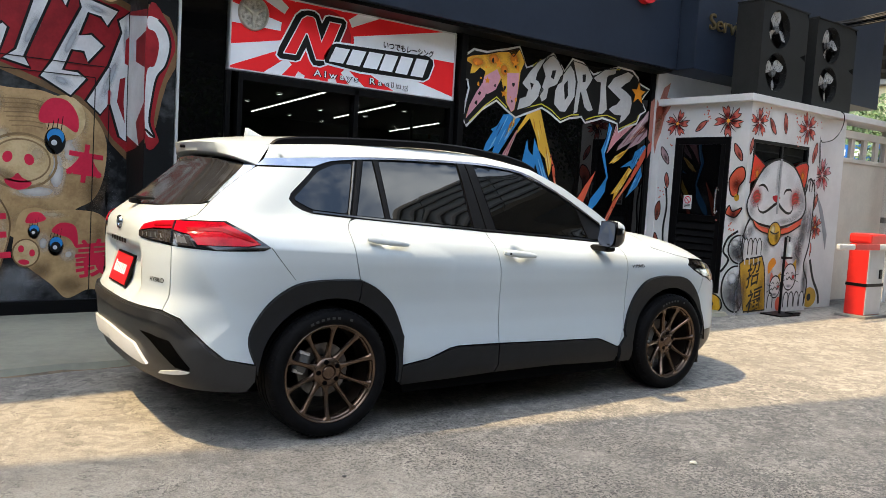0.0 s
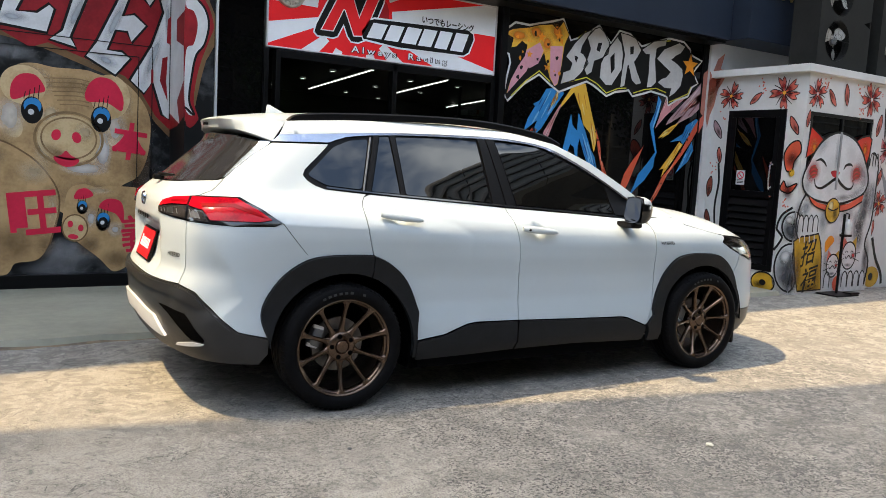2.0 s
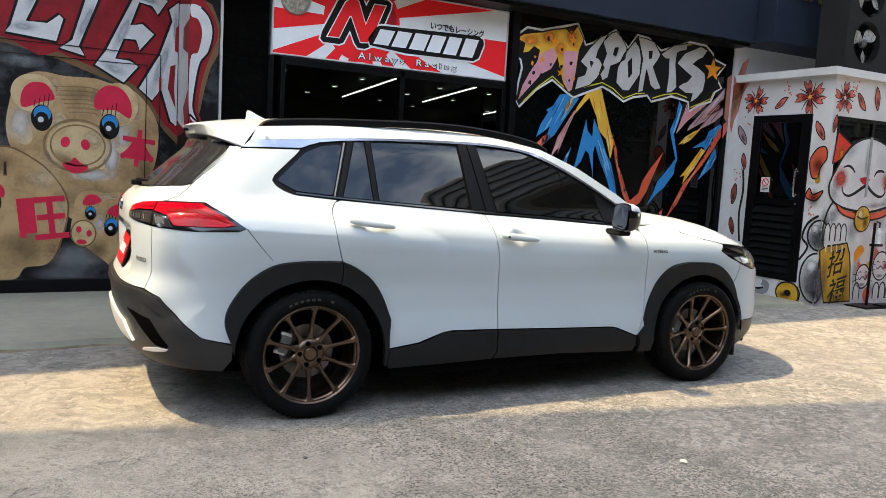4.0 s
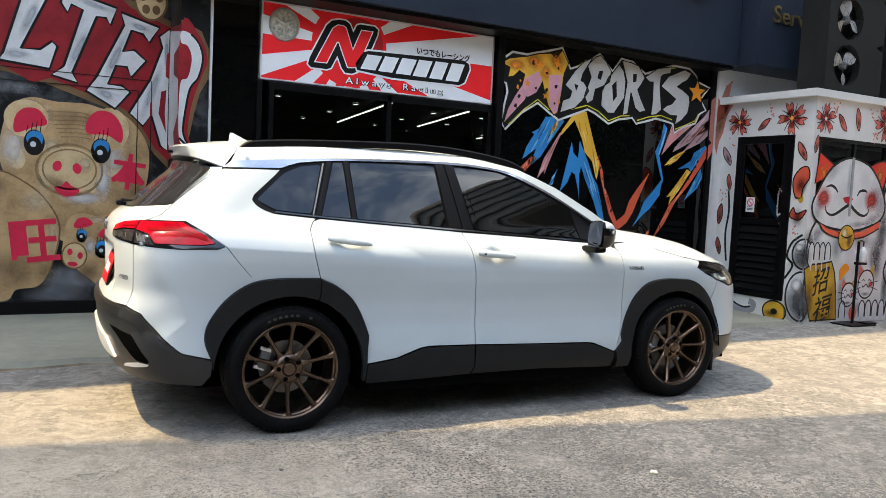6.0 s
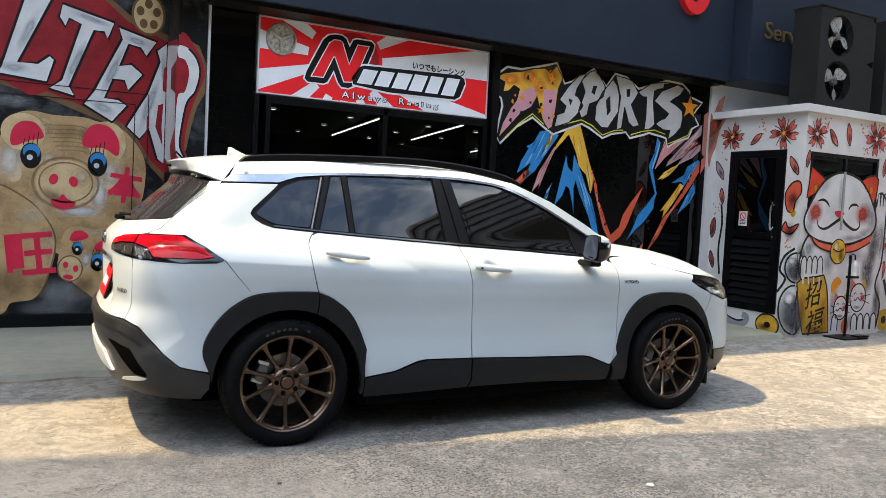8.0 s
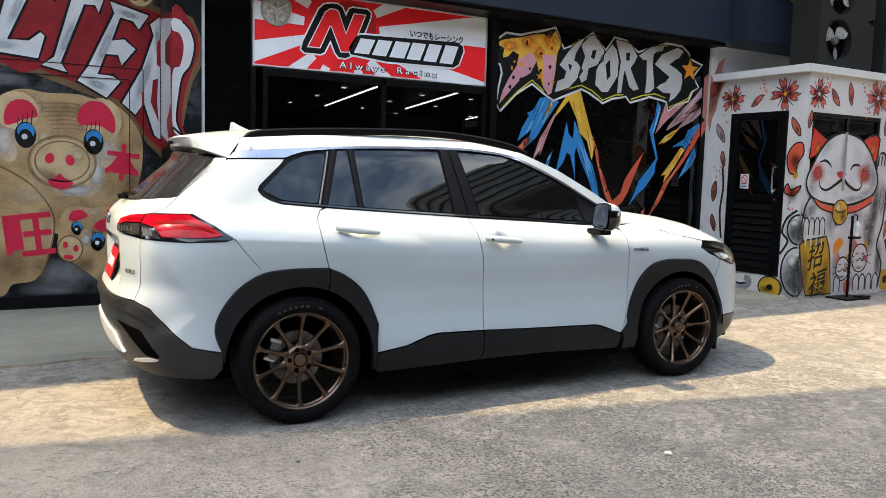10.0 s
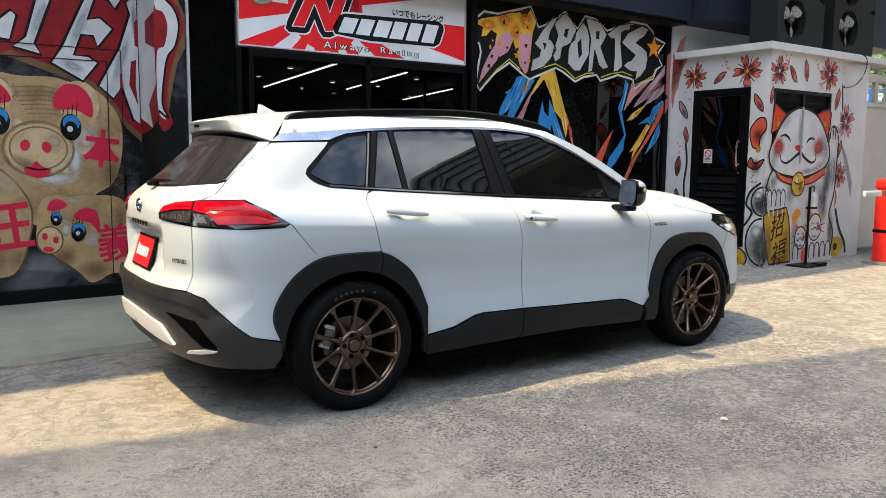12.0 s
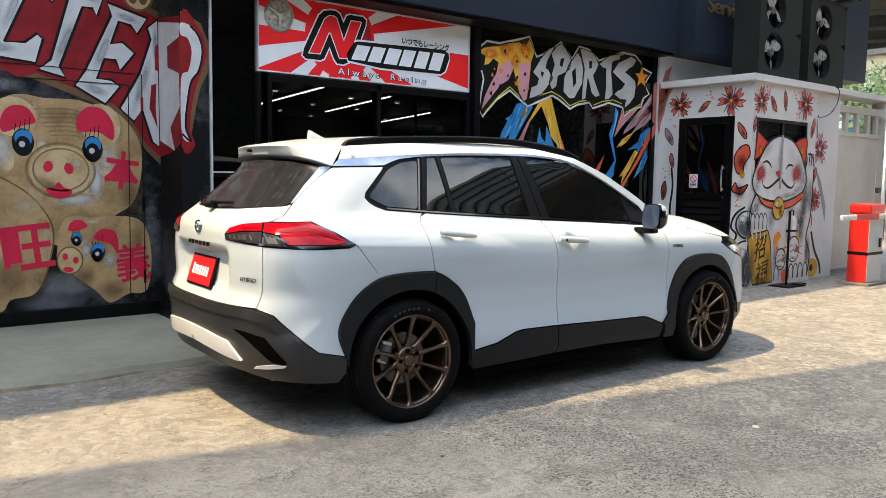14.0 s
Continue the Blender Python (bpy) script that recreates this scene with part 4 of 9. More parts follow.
def viaduct():
    """The elevated road: its girders pass over the yard's east end and behind the camera."""
    v = thing("viaduct_east", "elevated concrete road with deep girders", "viaduct", (41.7, 19.4, 0), 115, kind="structure")
    part("deck", box(-70, 70, -15, 15, 9.3, 9.7), CONCRETE, v)
    for k in range(9):
        part("girder", box(-70, 70, -14.6 + 3.5 * k, -13.6 + 3.5 * k, 8.1, 9.3), CONCRETE, v)
    for k in range(3):
        part("crossbeam", box(-44 + 40 * k, -42 + 40 * k, -14, 14, 6.9, 8.1), CONCRETE, v)
        part("pier", box(-44 + 40 * k, -42 + 40 * k, -12.5, -10.5, 0, 6.9), CONCRETE, v)
    part("parapet", box(-70, 70, -15.2, -15, 9.1, 10.8), CONCRETE, v)
    part("parapet", box(-70, 70, 15, 15.2, 9.1, 10.8), CONCRETE, v)
    s = thing("louvred_building", "dark building with a louvred front behind the yard", "building", (0, -12, 0), -4, kind="structure")
    part("wall", box(-70, 50, -8, 0, 0, 5.8), CONCRETE, s)
    part("roof", box(-70.3, 50.3, -8.2, 0.5, 5.8, 6.0), CONCRETE, s)
    for k in range(9):
        part("louvre", box(-70, 50, 0.0, 0.22, 0.9 + 0.52 * k, 0.96 + 0.52 * k), GREYPAINT, s)
    for k in range(21):
        part("post", box(-70 + 6 * k, -69.8 + 6 * k, 0.0, 0.3, 0, 5.8), CONCRETE, s)
    w = thing("side_building", "tall plain office block closing the yard to the west", "building", (-13, -16, 0), kind="structure")
    part("wall", box(-8, 0, 0, 23, 0, 10.5), CONCRETE, w)
    part("roof", box(-8.2, 0.3, -0.2, 23.2, 10.5, 10.7), CONCRETE, w)
    pane = mesh_of(box(0.01, 0.03, 0.0, 1.5, 0.0, 1.7), "pane", WINDOW)
    for k in range(13):
        part("post", box(0.0, 0.18, 0.05 + 1.88 * k, 0.25 + 1.88 * k, 0, 10.5), CONCRETE, w)
    for j in range(3):
        for k in range(12):
            o = new("window_pane", pane)
            o.parent, o.matrix_local = w, pose(0.0, 0.34 + 1.88 * k, 0.9 + 3.1 * j)
    # the elevated road over the street south of the yard, with its panelled barrier
    e = thing("viaduct_south", "elevated concrete road with a panelled barrier beyond the yard", "viaduct", (8.5, -3.3, 0), 30, kind="structure")
    part("deck", box(-60, 22, -14, -0.3, 7.2, 7.5), CONCRETE, e)
    for k in range(4):
        part("girder", box(-60, 22, -2.6 - 3.4 * k, -1.9 - 3.4 * k, 6.2, 7.2), CONCRETE, e)
    for k in range(3):
        part("pier", box(-50.8 + 25 * k, -49.2 + 25 * k, -8.2, -6.6, 0, 5.4), CONCRETE, e)
        part("crossbeam", box(-51 + 25 * k, -49 + 25 * k, -13, -1.2, 5.4, 6.2), CONCRETE, e)
    panel_mesh = mesh_of(box(0.012, 1.988, -0.3, 0.0, 7.0, 9.0, 0.02), "barrier_panel", material("pale barrier panel", (0.52, 0.52, 0.50), 0.7, vary=0.12, scale=1.2))
    rail_mesh = mesh_of(box(0.0, 2.0, -0.02, 0.07, -0.035, 0.035), "barrier_rail", GREYPAINT)
    for k in range(31):
        o = new("barrier_panel", panel_mesh)
        o.parent, o.matrix_local = e, pose(-40 + 2 * k, 0, 0)
        for j in range(6):
            r = new("barrier_rail", rail_mesh)
            r.parent, r.matrix_local = o, pose(0, 0, 7.15 + 0.33 * j)
    # an unseen screen, added overhead to shade the near yard
    h = 14.5
    f = thing("overhead_shade", "unseen slatted screen added high over the yard to shade it", "bridge", (0, 3.807, 0), kind="structure")
    f.matrix_world = Matrix.Translation((-0.497 * h, 3.807 + 0.147 * h, 0)) @ pose(0, 0, 0, 0, 0, -12.4)
    # its slats are spaced to let a little of the sun through
    bar = mesh_of(box(-60, 60, -0.0185, 0.0185, h, h + 0.02), "shade_slat", GREYPAINT)
    for k in range(92):
        o = new("shade_slat", bar)
        o.parent, o.matrix_local = f, pose(0, -0.034 - 0.05 * k, 0)
    for k in range(2):
        part("shade_edge", box(-60, 60, -4.66 + 4.62 * k, -4.60 + 4.62 * k, h - 0.2, h + 0.1), GREYPAINT, f)


def leafy_tree(x, y, h, seed, spread=1.0):
    rnd = random.Random(seed)
    t = thing("tree", "leafy broad street tree", "tree", (x, y, 0), group="street trees")
    tr = bmesh.new()
    top = Vector((0.2, 0.1, h * 0.55))
    tube([(0, 0, 0), (0.05, 0.02, h * 0.25), top], [0.16, 0.12, 0.07], 8, tr)
    ends = []
    for k in range(8):
        a = k * 2.4
        e = Vector((math.cos(a) * h * 0.28 * spread, math.sin(a) * h * 0.28 * spread, h * rnd.uniform(0.55, 0.92)))
        tube([Vector((0.05, 0.02, h * 0.28)).lerp(top, rnd.random()), e * 0.6 + top * 0.4, e], [0.06, 0.04, 0.015], 6, tr)
        ends.append(e)
    part("trunk", tr, BARK, t, smooth=True)
    vs, fs = [], []
    for k in range(2600):
        e = ends[k % 8] if rnd.random() < 0.8 else top
        c = e + Vector((rnd.gauss(0, 1), rnd.gauss(0, 1), rnd.gauss(0, 0.8))) * h * 0.085
        a = Vector((rnd.uniform(-1, 1), rnd.uniform(-1, 1), rnd.uniform(-1, 1))).normalized()
        b = a.orthogonal().normalized()
        s = rnd.uniform(0.06, 0.13)
        i = len(vs)
        vs += [c - a * s, c + b * s * 0.45, c + a * s, c - b * s * 0.45]
        fs.append((i, i + 1, i + 2, i + 3))
    me = bpy.data.meshes.new("crown")
    me.from_pydata(vs, [], fs)
    me.materials.append(LEAF)
    cr = new("crown", me)
    cr.parent = t
    cr["kind"] = "stuff"


def shop_lights():
    for k, (a, b) in enumerate((((6.7, 12.35), (7.75, 18.6)), ((8.62, 13.43), (9.62, 17.8)), ((11.6, 16.0), (12.7, 20.0)))):
        l = thing("led_strip_light", "long white ceiling strip light", "lamp", (a[0], a[1], 2.96), group="strip lights")
        d = Vector((b[0] - a[0], b[1] - a[1], 0))
        ang = math.degrees(math.atan2(d.y, d.x))
        part("tube", box(0, d.length, -0.009, 0.009, -0.02, 0.0), LED, l, at=pose(0, 0, 0, 0, 0, ang))
        part("housing", box(0, d.length, -0.04, 0.04, 0.002, 0.05), BLACKFRAME, l, at=pose(0, 0, 0, 0, 0, ang))
    first = thing("downlight", "small round recessed ceiling light", "lamp", (6.62, 14.56, 3.0), group="downlights")
    part("lens", revolve([(0.001, -0.012), (0.050, -0.012), (0.055, 0.0)], 16, "Z"), LED, first)
    part("rim", revolve([(0.056, 0.0), (0.056, -0.014), (0.066, -0.006), (0.067, 0.018)], 16, "Z"), GREYPAINT, first)
    for x, y in ((8.66, 16.72), (8.91, 18.92), (10.32, 19.83), (8.49, 14.74), (10.02, 16.95), (9.75, 14.81), (11.94, 16.61), (12.38, 19.15), (6.8, 16.6), (6.9, 18.8), (5.0, 16.5), (5.0, 14.5)):
        copy_thing(first, pose(x, y, 3.0))
    rk = thing("display_rack", "slim pale metal display rack with one shelf", "rack", (6.73, 10.0, 0.05))
    part("post", box(-0.018, 0.018, -0.018, 0.018, 0.0, 2.42, 0.003), GREYPAINT, rk)
    part("base_plate", box(-0.2, 0.45, -0.2, 0.2, 0.0, 0.02, 0.003), GREYPAINT, rk)
    part("shelf", box(0.019, 0.46, -0.16, 0.16, 1.97, 1.99, 0.003), GREYPAINT, rk)
    bx = thing("carton", "flat white carton on the display rack", "box", (6.81, 9.88, 2.042))
    part("box_body", box(0, 0.36, 0, 0.24, 0, 0.09, 0.004), WHITE_P, bx)
    part("flap_tape", box(0.16, 0.20, -0.003, 0.243, 0.03, 0.092), TAN_P, bx)
    ct = thing("display_counter", "pale shop counter with white boxes on it", "counter", (6.6, 11.0, 0.05))
    part("body", box(0, 2.6, 0, 0.6, 0, 0.95, 0.01), material("counter laminate", (0.30, 0.30, 0.30), 0.4, vary=0.1, scale=4), ct)
    part("worktop", box(-0.03, 2.63, -0.03, 0.63, 0.95, 0.99, 0.006), WHITE_P, ct)
    for k, (x, w, hh) in enumerate(((6.8, 0.5, 0.45), (7.5, 0.35, 0.3), (8.2, 0.6, 0.55), (8.9, 0.25, 0.75))):
        b = thing("carton", "plain white cardboard carton on the counter", "box", (x, 11.1, 1.04), group="cartons on the counter")
        part("box_body", box(0, w, 0, 0.35, 0, hh, 0.006), WHITE_P, b)
        part("flap_tape", box(w * 0.45, w * 0.55, -0.004, 0.354, hh - 0.12, hh + 0.003), TAN_P, b)


ground_sheet()
shop_pavement()
edge_dirt()
shop_shell()
shop_front()
cabin()
condenser(8.68, (80, 20))
condenser(9.93, (75, 110))
east_side()
viaduct()
for x, y, h, sd in ((23.0, 10.2, 4.5, 1), (25.5, 11.2, 4.9, 2), (28, 14.5, 5.4, 3), (19.5, 7.6, 4.2, 8), (9, -9.5, 5, 4), (4, -10, 5.4, 5), (-3, -9.6, 5, 6), (14, -9.8, 5.6, 7), (19, -9, 5.2, 9), (24, -9.8, 5.5, 10)):
    leafy_tree(x, y, h, sd)
shop_lights()

# ---- the car ----
CAR = thing("car", "white compact hybrid crossover with black cladding and bronze wheels", "car", (1.913 + 0.0293, 3.485 + 0.8595, 0), -1.95)


CREST = prof([(-0.6, 0.983), (0.11, 0.951), (0.80, 0.920), (3.0, 0.84)])
HAUNCH = prof([(-0.6, 1.094), (-0.2, 1.078), (0.09, 1.066), (0.346, 1.044), (0.505, 1.018), (0.637, 0.979), (0.716, 0.939), (0.74, 0.923), (3.0, 0.80)])
HOLLOW = prof([(0.44, -0.32), (0.53, -0.229), (0.559, -0.191), (0.596, -0.146), (0.612, -0.140), (0.634, -0.150), (0.708, -0.215), (0.791, -0.269), (0.90, -0.34)])
CUPS = ((0.300, 1.017), (1.203, 0.953))


def swell(x, z):
    """The flared haunch over the rear wheel: soft line above, sharp crease below."""
    zl, zu = float(CREST(x)), float(HAUNCH(x))
    if zu <= zl or z >= zu + 0.03:
        return 0.0
    d = 0.20 * (zu - zl)
    if z > zl:
        return d * max(0.0, (zu - z) / (zu - zl))
    k = max(0.0, 1 - (zl - z) / 0.24)
    return d * k * k


def hollow(u, z):
    """The scooped facet behind the rear wheel, with a sharp front rim."""
    k = max(0.0, min(1.0, (float(HOLLOW(z)) - u) / 0.13))
    f = max(0.0, min(1.0, (0.92 - z) / 0.16)) * max(0.0, min(1.0, (z - 0.46) / 0.08)) * max(0.0, min(1.0, (u + 0.50) / 0.16))
    return 0.022 * math.sin(k * math.pi / 2) * f


def cup(x, z):
    d = 0.0
    for cx, cz in CUPS:
        r = math.hypot((x - cx) / 0.048, (z - cz) / 0.045)
        if r < 1:
            d += 0.022 * (1 - r * r) ** 0.9
    return d


def skin(u, z, out=0.0):
    """A point of the skin in the car's own metres, pushed outwards by out."""
    def raw(u, z):
        x, y = shell(u, z)
        if u < 0:
            # plate recess in the tailgate and hollow under the rear lamp
            k = max(0.0, min(1.0, (0.40 - abs(y)) / 0.035)) * max(0.0, min(1.0, (z - 0.66) / 0.10)) * max(0.0, min(1.0, (0.925 - z) / 0.016))
            x += (0.022 + 0.034 * max(0.0, min(1.0, (z - 0.70) / 0.2))) * k * k * (3 - 2 * k)
            h = hollow(u, z)
            y += h * 0.9
            x += h * 0.5
            y -= swell(x, z) * max(0.0, min(1.0, 1 + u / 0.22))
        if 0 <= u <= LM:
            y += cup(x, z) - swell(x, z)
        return Vector((x, y, z))
    p = raw(u, z)
    if not out:
        return p
    e = 0.006
    a, b = raw(u + e, z) - raw(u - e, z), raw(u, z + e) - raw(u, z - e)
    n = a.cross(b).normalized()
    return p + n * out


def X(x, z):
    return (skin_u(x, z), z)


def lift(outline, out, rim, flip, step=0.026):
    """Cut the outline (u, z) from the skin as a panel with a turned-in edge."""
    pts = []
    for i, p in enumerate(outline):
        q = outline[(i + 1) % len(outline)]
        n = max(1, int(math.hypot(q[0] - p[0], q[1] - p[1]) / step))
        pts += [(p[0] + (q[0] - p[0]) * k / n, p[1] + (q[1] - p[1]) * k / n) for k in range(n)]
    us, zs = [p[0] for p in pts], [p[1] for p in pts]
    grid = []
    for i in range(int((max(us) - min(us)) / step) + 2):
        for j in range(int((max(zs) - min(zs)) / step) + 2):
            a, b = min(us) + step * (i + 0.5 * (j % 2)), min(zs) + step * j
            inside, near = False, False
            for k in range(len(pts)):
                (x1, y1), (x2, y2) = pts[k], pts[k - 1]
                if (y1 > b) != (y2 > b) and a < (x2 - x1) * (b - y1) / (y2 - y1) + x1:
                    inside = not inside
                if (x1 - a) ** 2 + (y1 - b) ** 2 < (0.45 * step) ** 2:
                    near = True
            if inside and not near:
                grid.append((a, b))
    # finer points round the handle cups and along the creases
    fine = []
    if step > 0.02 and max(us) - min(us) > 0.3:
        for cx, cz in CUPS:
            cu = skin_u(cx, cz)
            fine += [(cu + 0.058 * r * math.cos(t), cz + 0.054 * r * math.sin(t)) for r in (0.0, 0.25, 0.5, 0.66, 0.76, 0.83, 0.9, 1.0) for t in [k * math.tau / 26 for k in range(26)]][25:]
        for k in range(90):
            x = -0.32 + 0.012 * k
            fine += [(skin_u(x, float(CREST(x)) + dz), float(CREST(x)) + dz) for dz in (0.006, 0.0, -0.006) if HAUNCH(x) > CREST(x)]
        fine += [(float(HOLLOW(z)) + du, z) for z in [0.50 + 0.011 * k for k in range(36)] for du in (0.006, -0.006)]
    def within(a, b):
        hit = False
        for k in range(len(pts)):
            (x1, y1), (x2, y2) = pts[k], pts[k - 1]
            if (x1 - a) ** 2 + (y1 - b) ** 2 < 0.000049:
                return False
            if (y1 > b) != (y2 > b) and a < (x2 - x1) * (b - y1) / (y2 - y1) + x1:
                hit = not hit
        return hit
    fine = [p for p in fine if within(*p)]
    if fine:
        fa = np.array(fine)
        grid = [g for g in grid if np.min((fa[:, 0] - g[0]) ** 2 + (fa[:, 1] - g[1]) ** 2) > 0.000064] + fine
    from mathutils import geometry
    co, _, faces, _, _, _ = geometry.delaunay_2d_cdt([Vector(p) for p in pts + grid], [], [list(range(len(pts)))], 1, 1e-5)
    bm = bmesh.new()
    m = -1 if flip else 1
    def put(p):
        return bm.verts.new((p.x, p.y * m, p.z))
    vs = [put(skin(c.x, c.y, out)) for c in co]
    for f in faces:
        try:
            bm.faces.new([vs[i] for i in f]).smooth = True
        except ValueError:
            pass
    if rim:
        top = [put(skin(a, b, out)) for a, b in pts]
        low = [put(skin(a, b, out - rim)) for a, b in pts]
        for k in range(len(pts)):
            j = (k + 1) % len(pts)
            bm.faces.new((top[k], top[j], low[j], low[k]))
    bm.normal_update()
    want = Vector((0, -m, 0))
    tot = sum((f.normal * f.calc_area() for f in bm.faces if f.smooth), Vector())
    ref = want if abs(tot.y) > 0.3 * tot.length else Vector((-1 if co[0].x < 1 else 1, 0, 0.0))
    if abs(tot.normalized().z) > 0.9:
        ref = Vector((0, 0, 1))
    if tot.dot(ref) < 0:
        bmesh.ops.reverse_faces(bm, faces=bm.faces)
    return bm


def panel(name, outline, mat, parent=None, out=0.0, rim=0.012, label="", both=True, step=0.026):
    made = []
    for flip in ((False, True) if both else (False,)):
        made.append(part(name, lift(outline, out, rim, flip, step), mat, (parent or CAR) if not flip or not isinstance(parent, tuple) else parent[1], label))
    return made


def whole(name, outline, mat, parent=None, out=0.0, rim=0.012, label="", step=0.026):
    """A panel across the centre line: the given half and its mirror in one mesh."""
    bm = lift(outline, out, rim, False, step)
    other = lift(outline, out, rim, True, step)
    me = bpy.data.meshes.new("half")
    other.to_mesh(me)
    other.free()
    bm.from_mesh(me)
    bpy.data.meshes.remove(me)
    mid = [v for v in bm.verts if abs(v.co.y) < 0.005]
    for v in mid:
        v.co.y = 0.0
    bmesh.ops.delete(bm, geom=[f for f in bm.faces if all(v.co.y == 0.0 for v in f.verts)], context="FACES_ONLY")
    bmesh.ops.remove_doubles(bm, verts=[v for v in mid if v.is_valid], dist=0.003)
    return part(name, bm, mat, parent or CAR, label)


def inset(pts, d):
    """Shrink an outline evenly towards its inside."""
    n, area = len(pts), 0.0
    for i in range(n):
        area += pts[i - 1][0] * pts[i][1] - pts[i][0] * pts[i - 1][1]
    s = 1 if area > 0 else -1
    out = []
    for i in range(n):
        a, b, c = (np.array(pts[(i + k) % n], float) for k in (-1, 0, 1))
        e, f = (b - a) / (np.hypot(*(b - a)) + 1e-9), (c - b) / (np.hypot(*(c - b)) + 1e-9)
        v = np.array((-e[1] - f[1], e[0] + f[0]))
        ln = np.hypot(*v)
        k = d / max(0.45, ln / 2)
        out.append(tuple(b + s * v / (ln + 1e-9) * k))
    return out


def arc(cx, cz, r, a0, a1, n=14):
    return [(cx + r * math.cos(radians(a0 + (a1 - a0) * k / n)), cz + r * math.sin(radians(a0 + (a1 - a0) * k / n))) for k in range(n + 1)]


GAP = 0.0022
END = LM + LFR

ARCH_R = smooth_line([(-0.405, 0.41), (-0.436, 0.50), (-0.424, 0.58), (-0.372, 0.667), (-0.305, 0.738), (-0.205, 0.797), (-0.08, 0.816), (0.06, 0.818), (0.14, 0.816)], 4)
ARCH_RF = smooth_line([(0.14, 0.816), (0.23, 0.777), (0.325, 0.705), (0.385, 0.61), (0.428, 0.50)], 4) + [(0.420, 0.43), (0.42, 0.352)]
ARCH_F = [(2.12, 0.34), (2.175, 0.40)] + smooth_line([(2.165, 0.443), (2.195, 0.535), (2.255, 0.665), (2.35, 0.765), (2.47, 0.797), (2.60, 0.800), (2.77, 0.783), (2.895, 0.703), (2.975, 0.585), (3.01, 0.44)], 4) + [(2.985, 0.375)]
DOOR_MID = smooth_line([(1.022, 1.071), (1.044, 0.981), (1.068, 0.85), (1.083, 0.70), (1.090, 0.55), (1.091, 0.424)], 12)
DOOR_REAR = smooth_line([(0.131, 1.110), (0.102, 1.06), (0.099, 0.99), (0.111, 0.919), (0.143, 0.816)], 8)
DOOR_FRONT = smooth_line([(2.152, 0.985), (2.153, 0.90), (2.160, 0.78), (2.170, 0.65), (2.168, 0.50), (2.126, 0.345)], 12)

LAMP_TOP = [(-0.797, 1.012), (-0.744, 1.047), (-0.63, 1.071), (-0.473, 1.083), (-0.216, 1.090), (-0.091, 1.037), (-0.004, 0.978)]
LAMP_LOW = [(-0.038, 0.963), (-0.222, 0.958), (-0.459, 0.966), (-0.489, 0.970), (-0.642, 0.976), (-0.793, 0.985)]


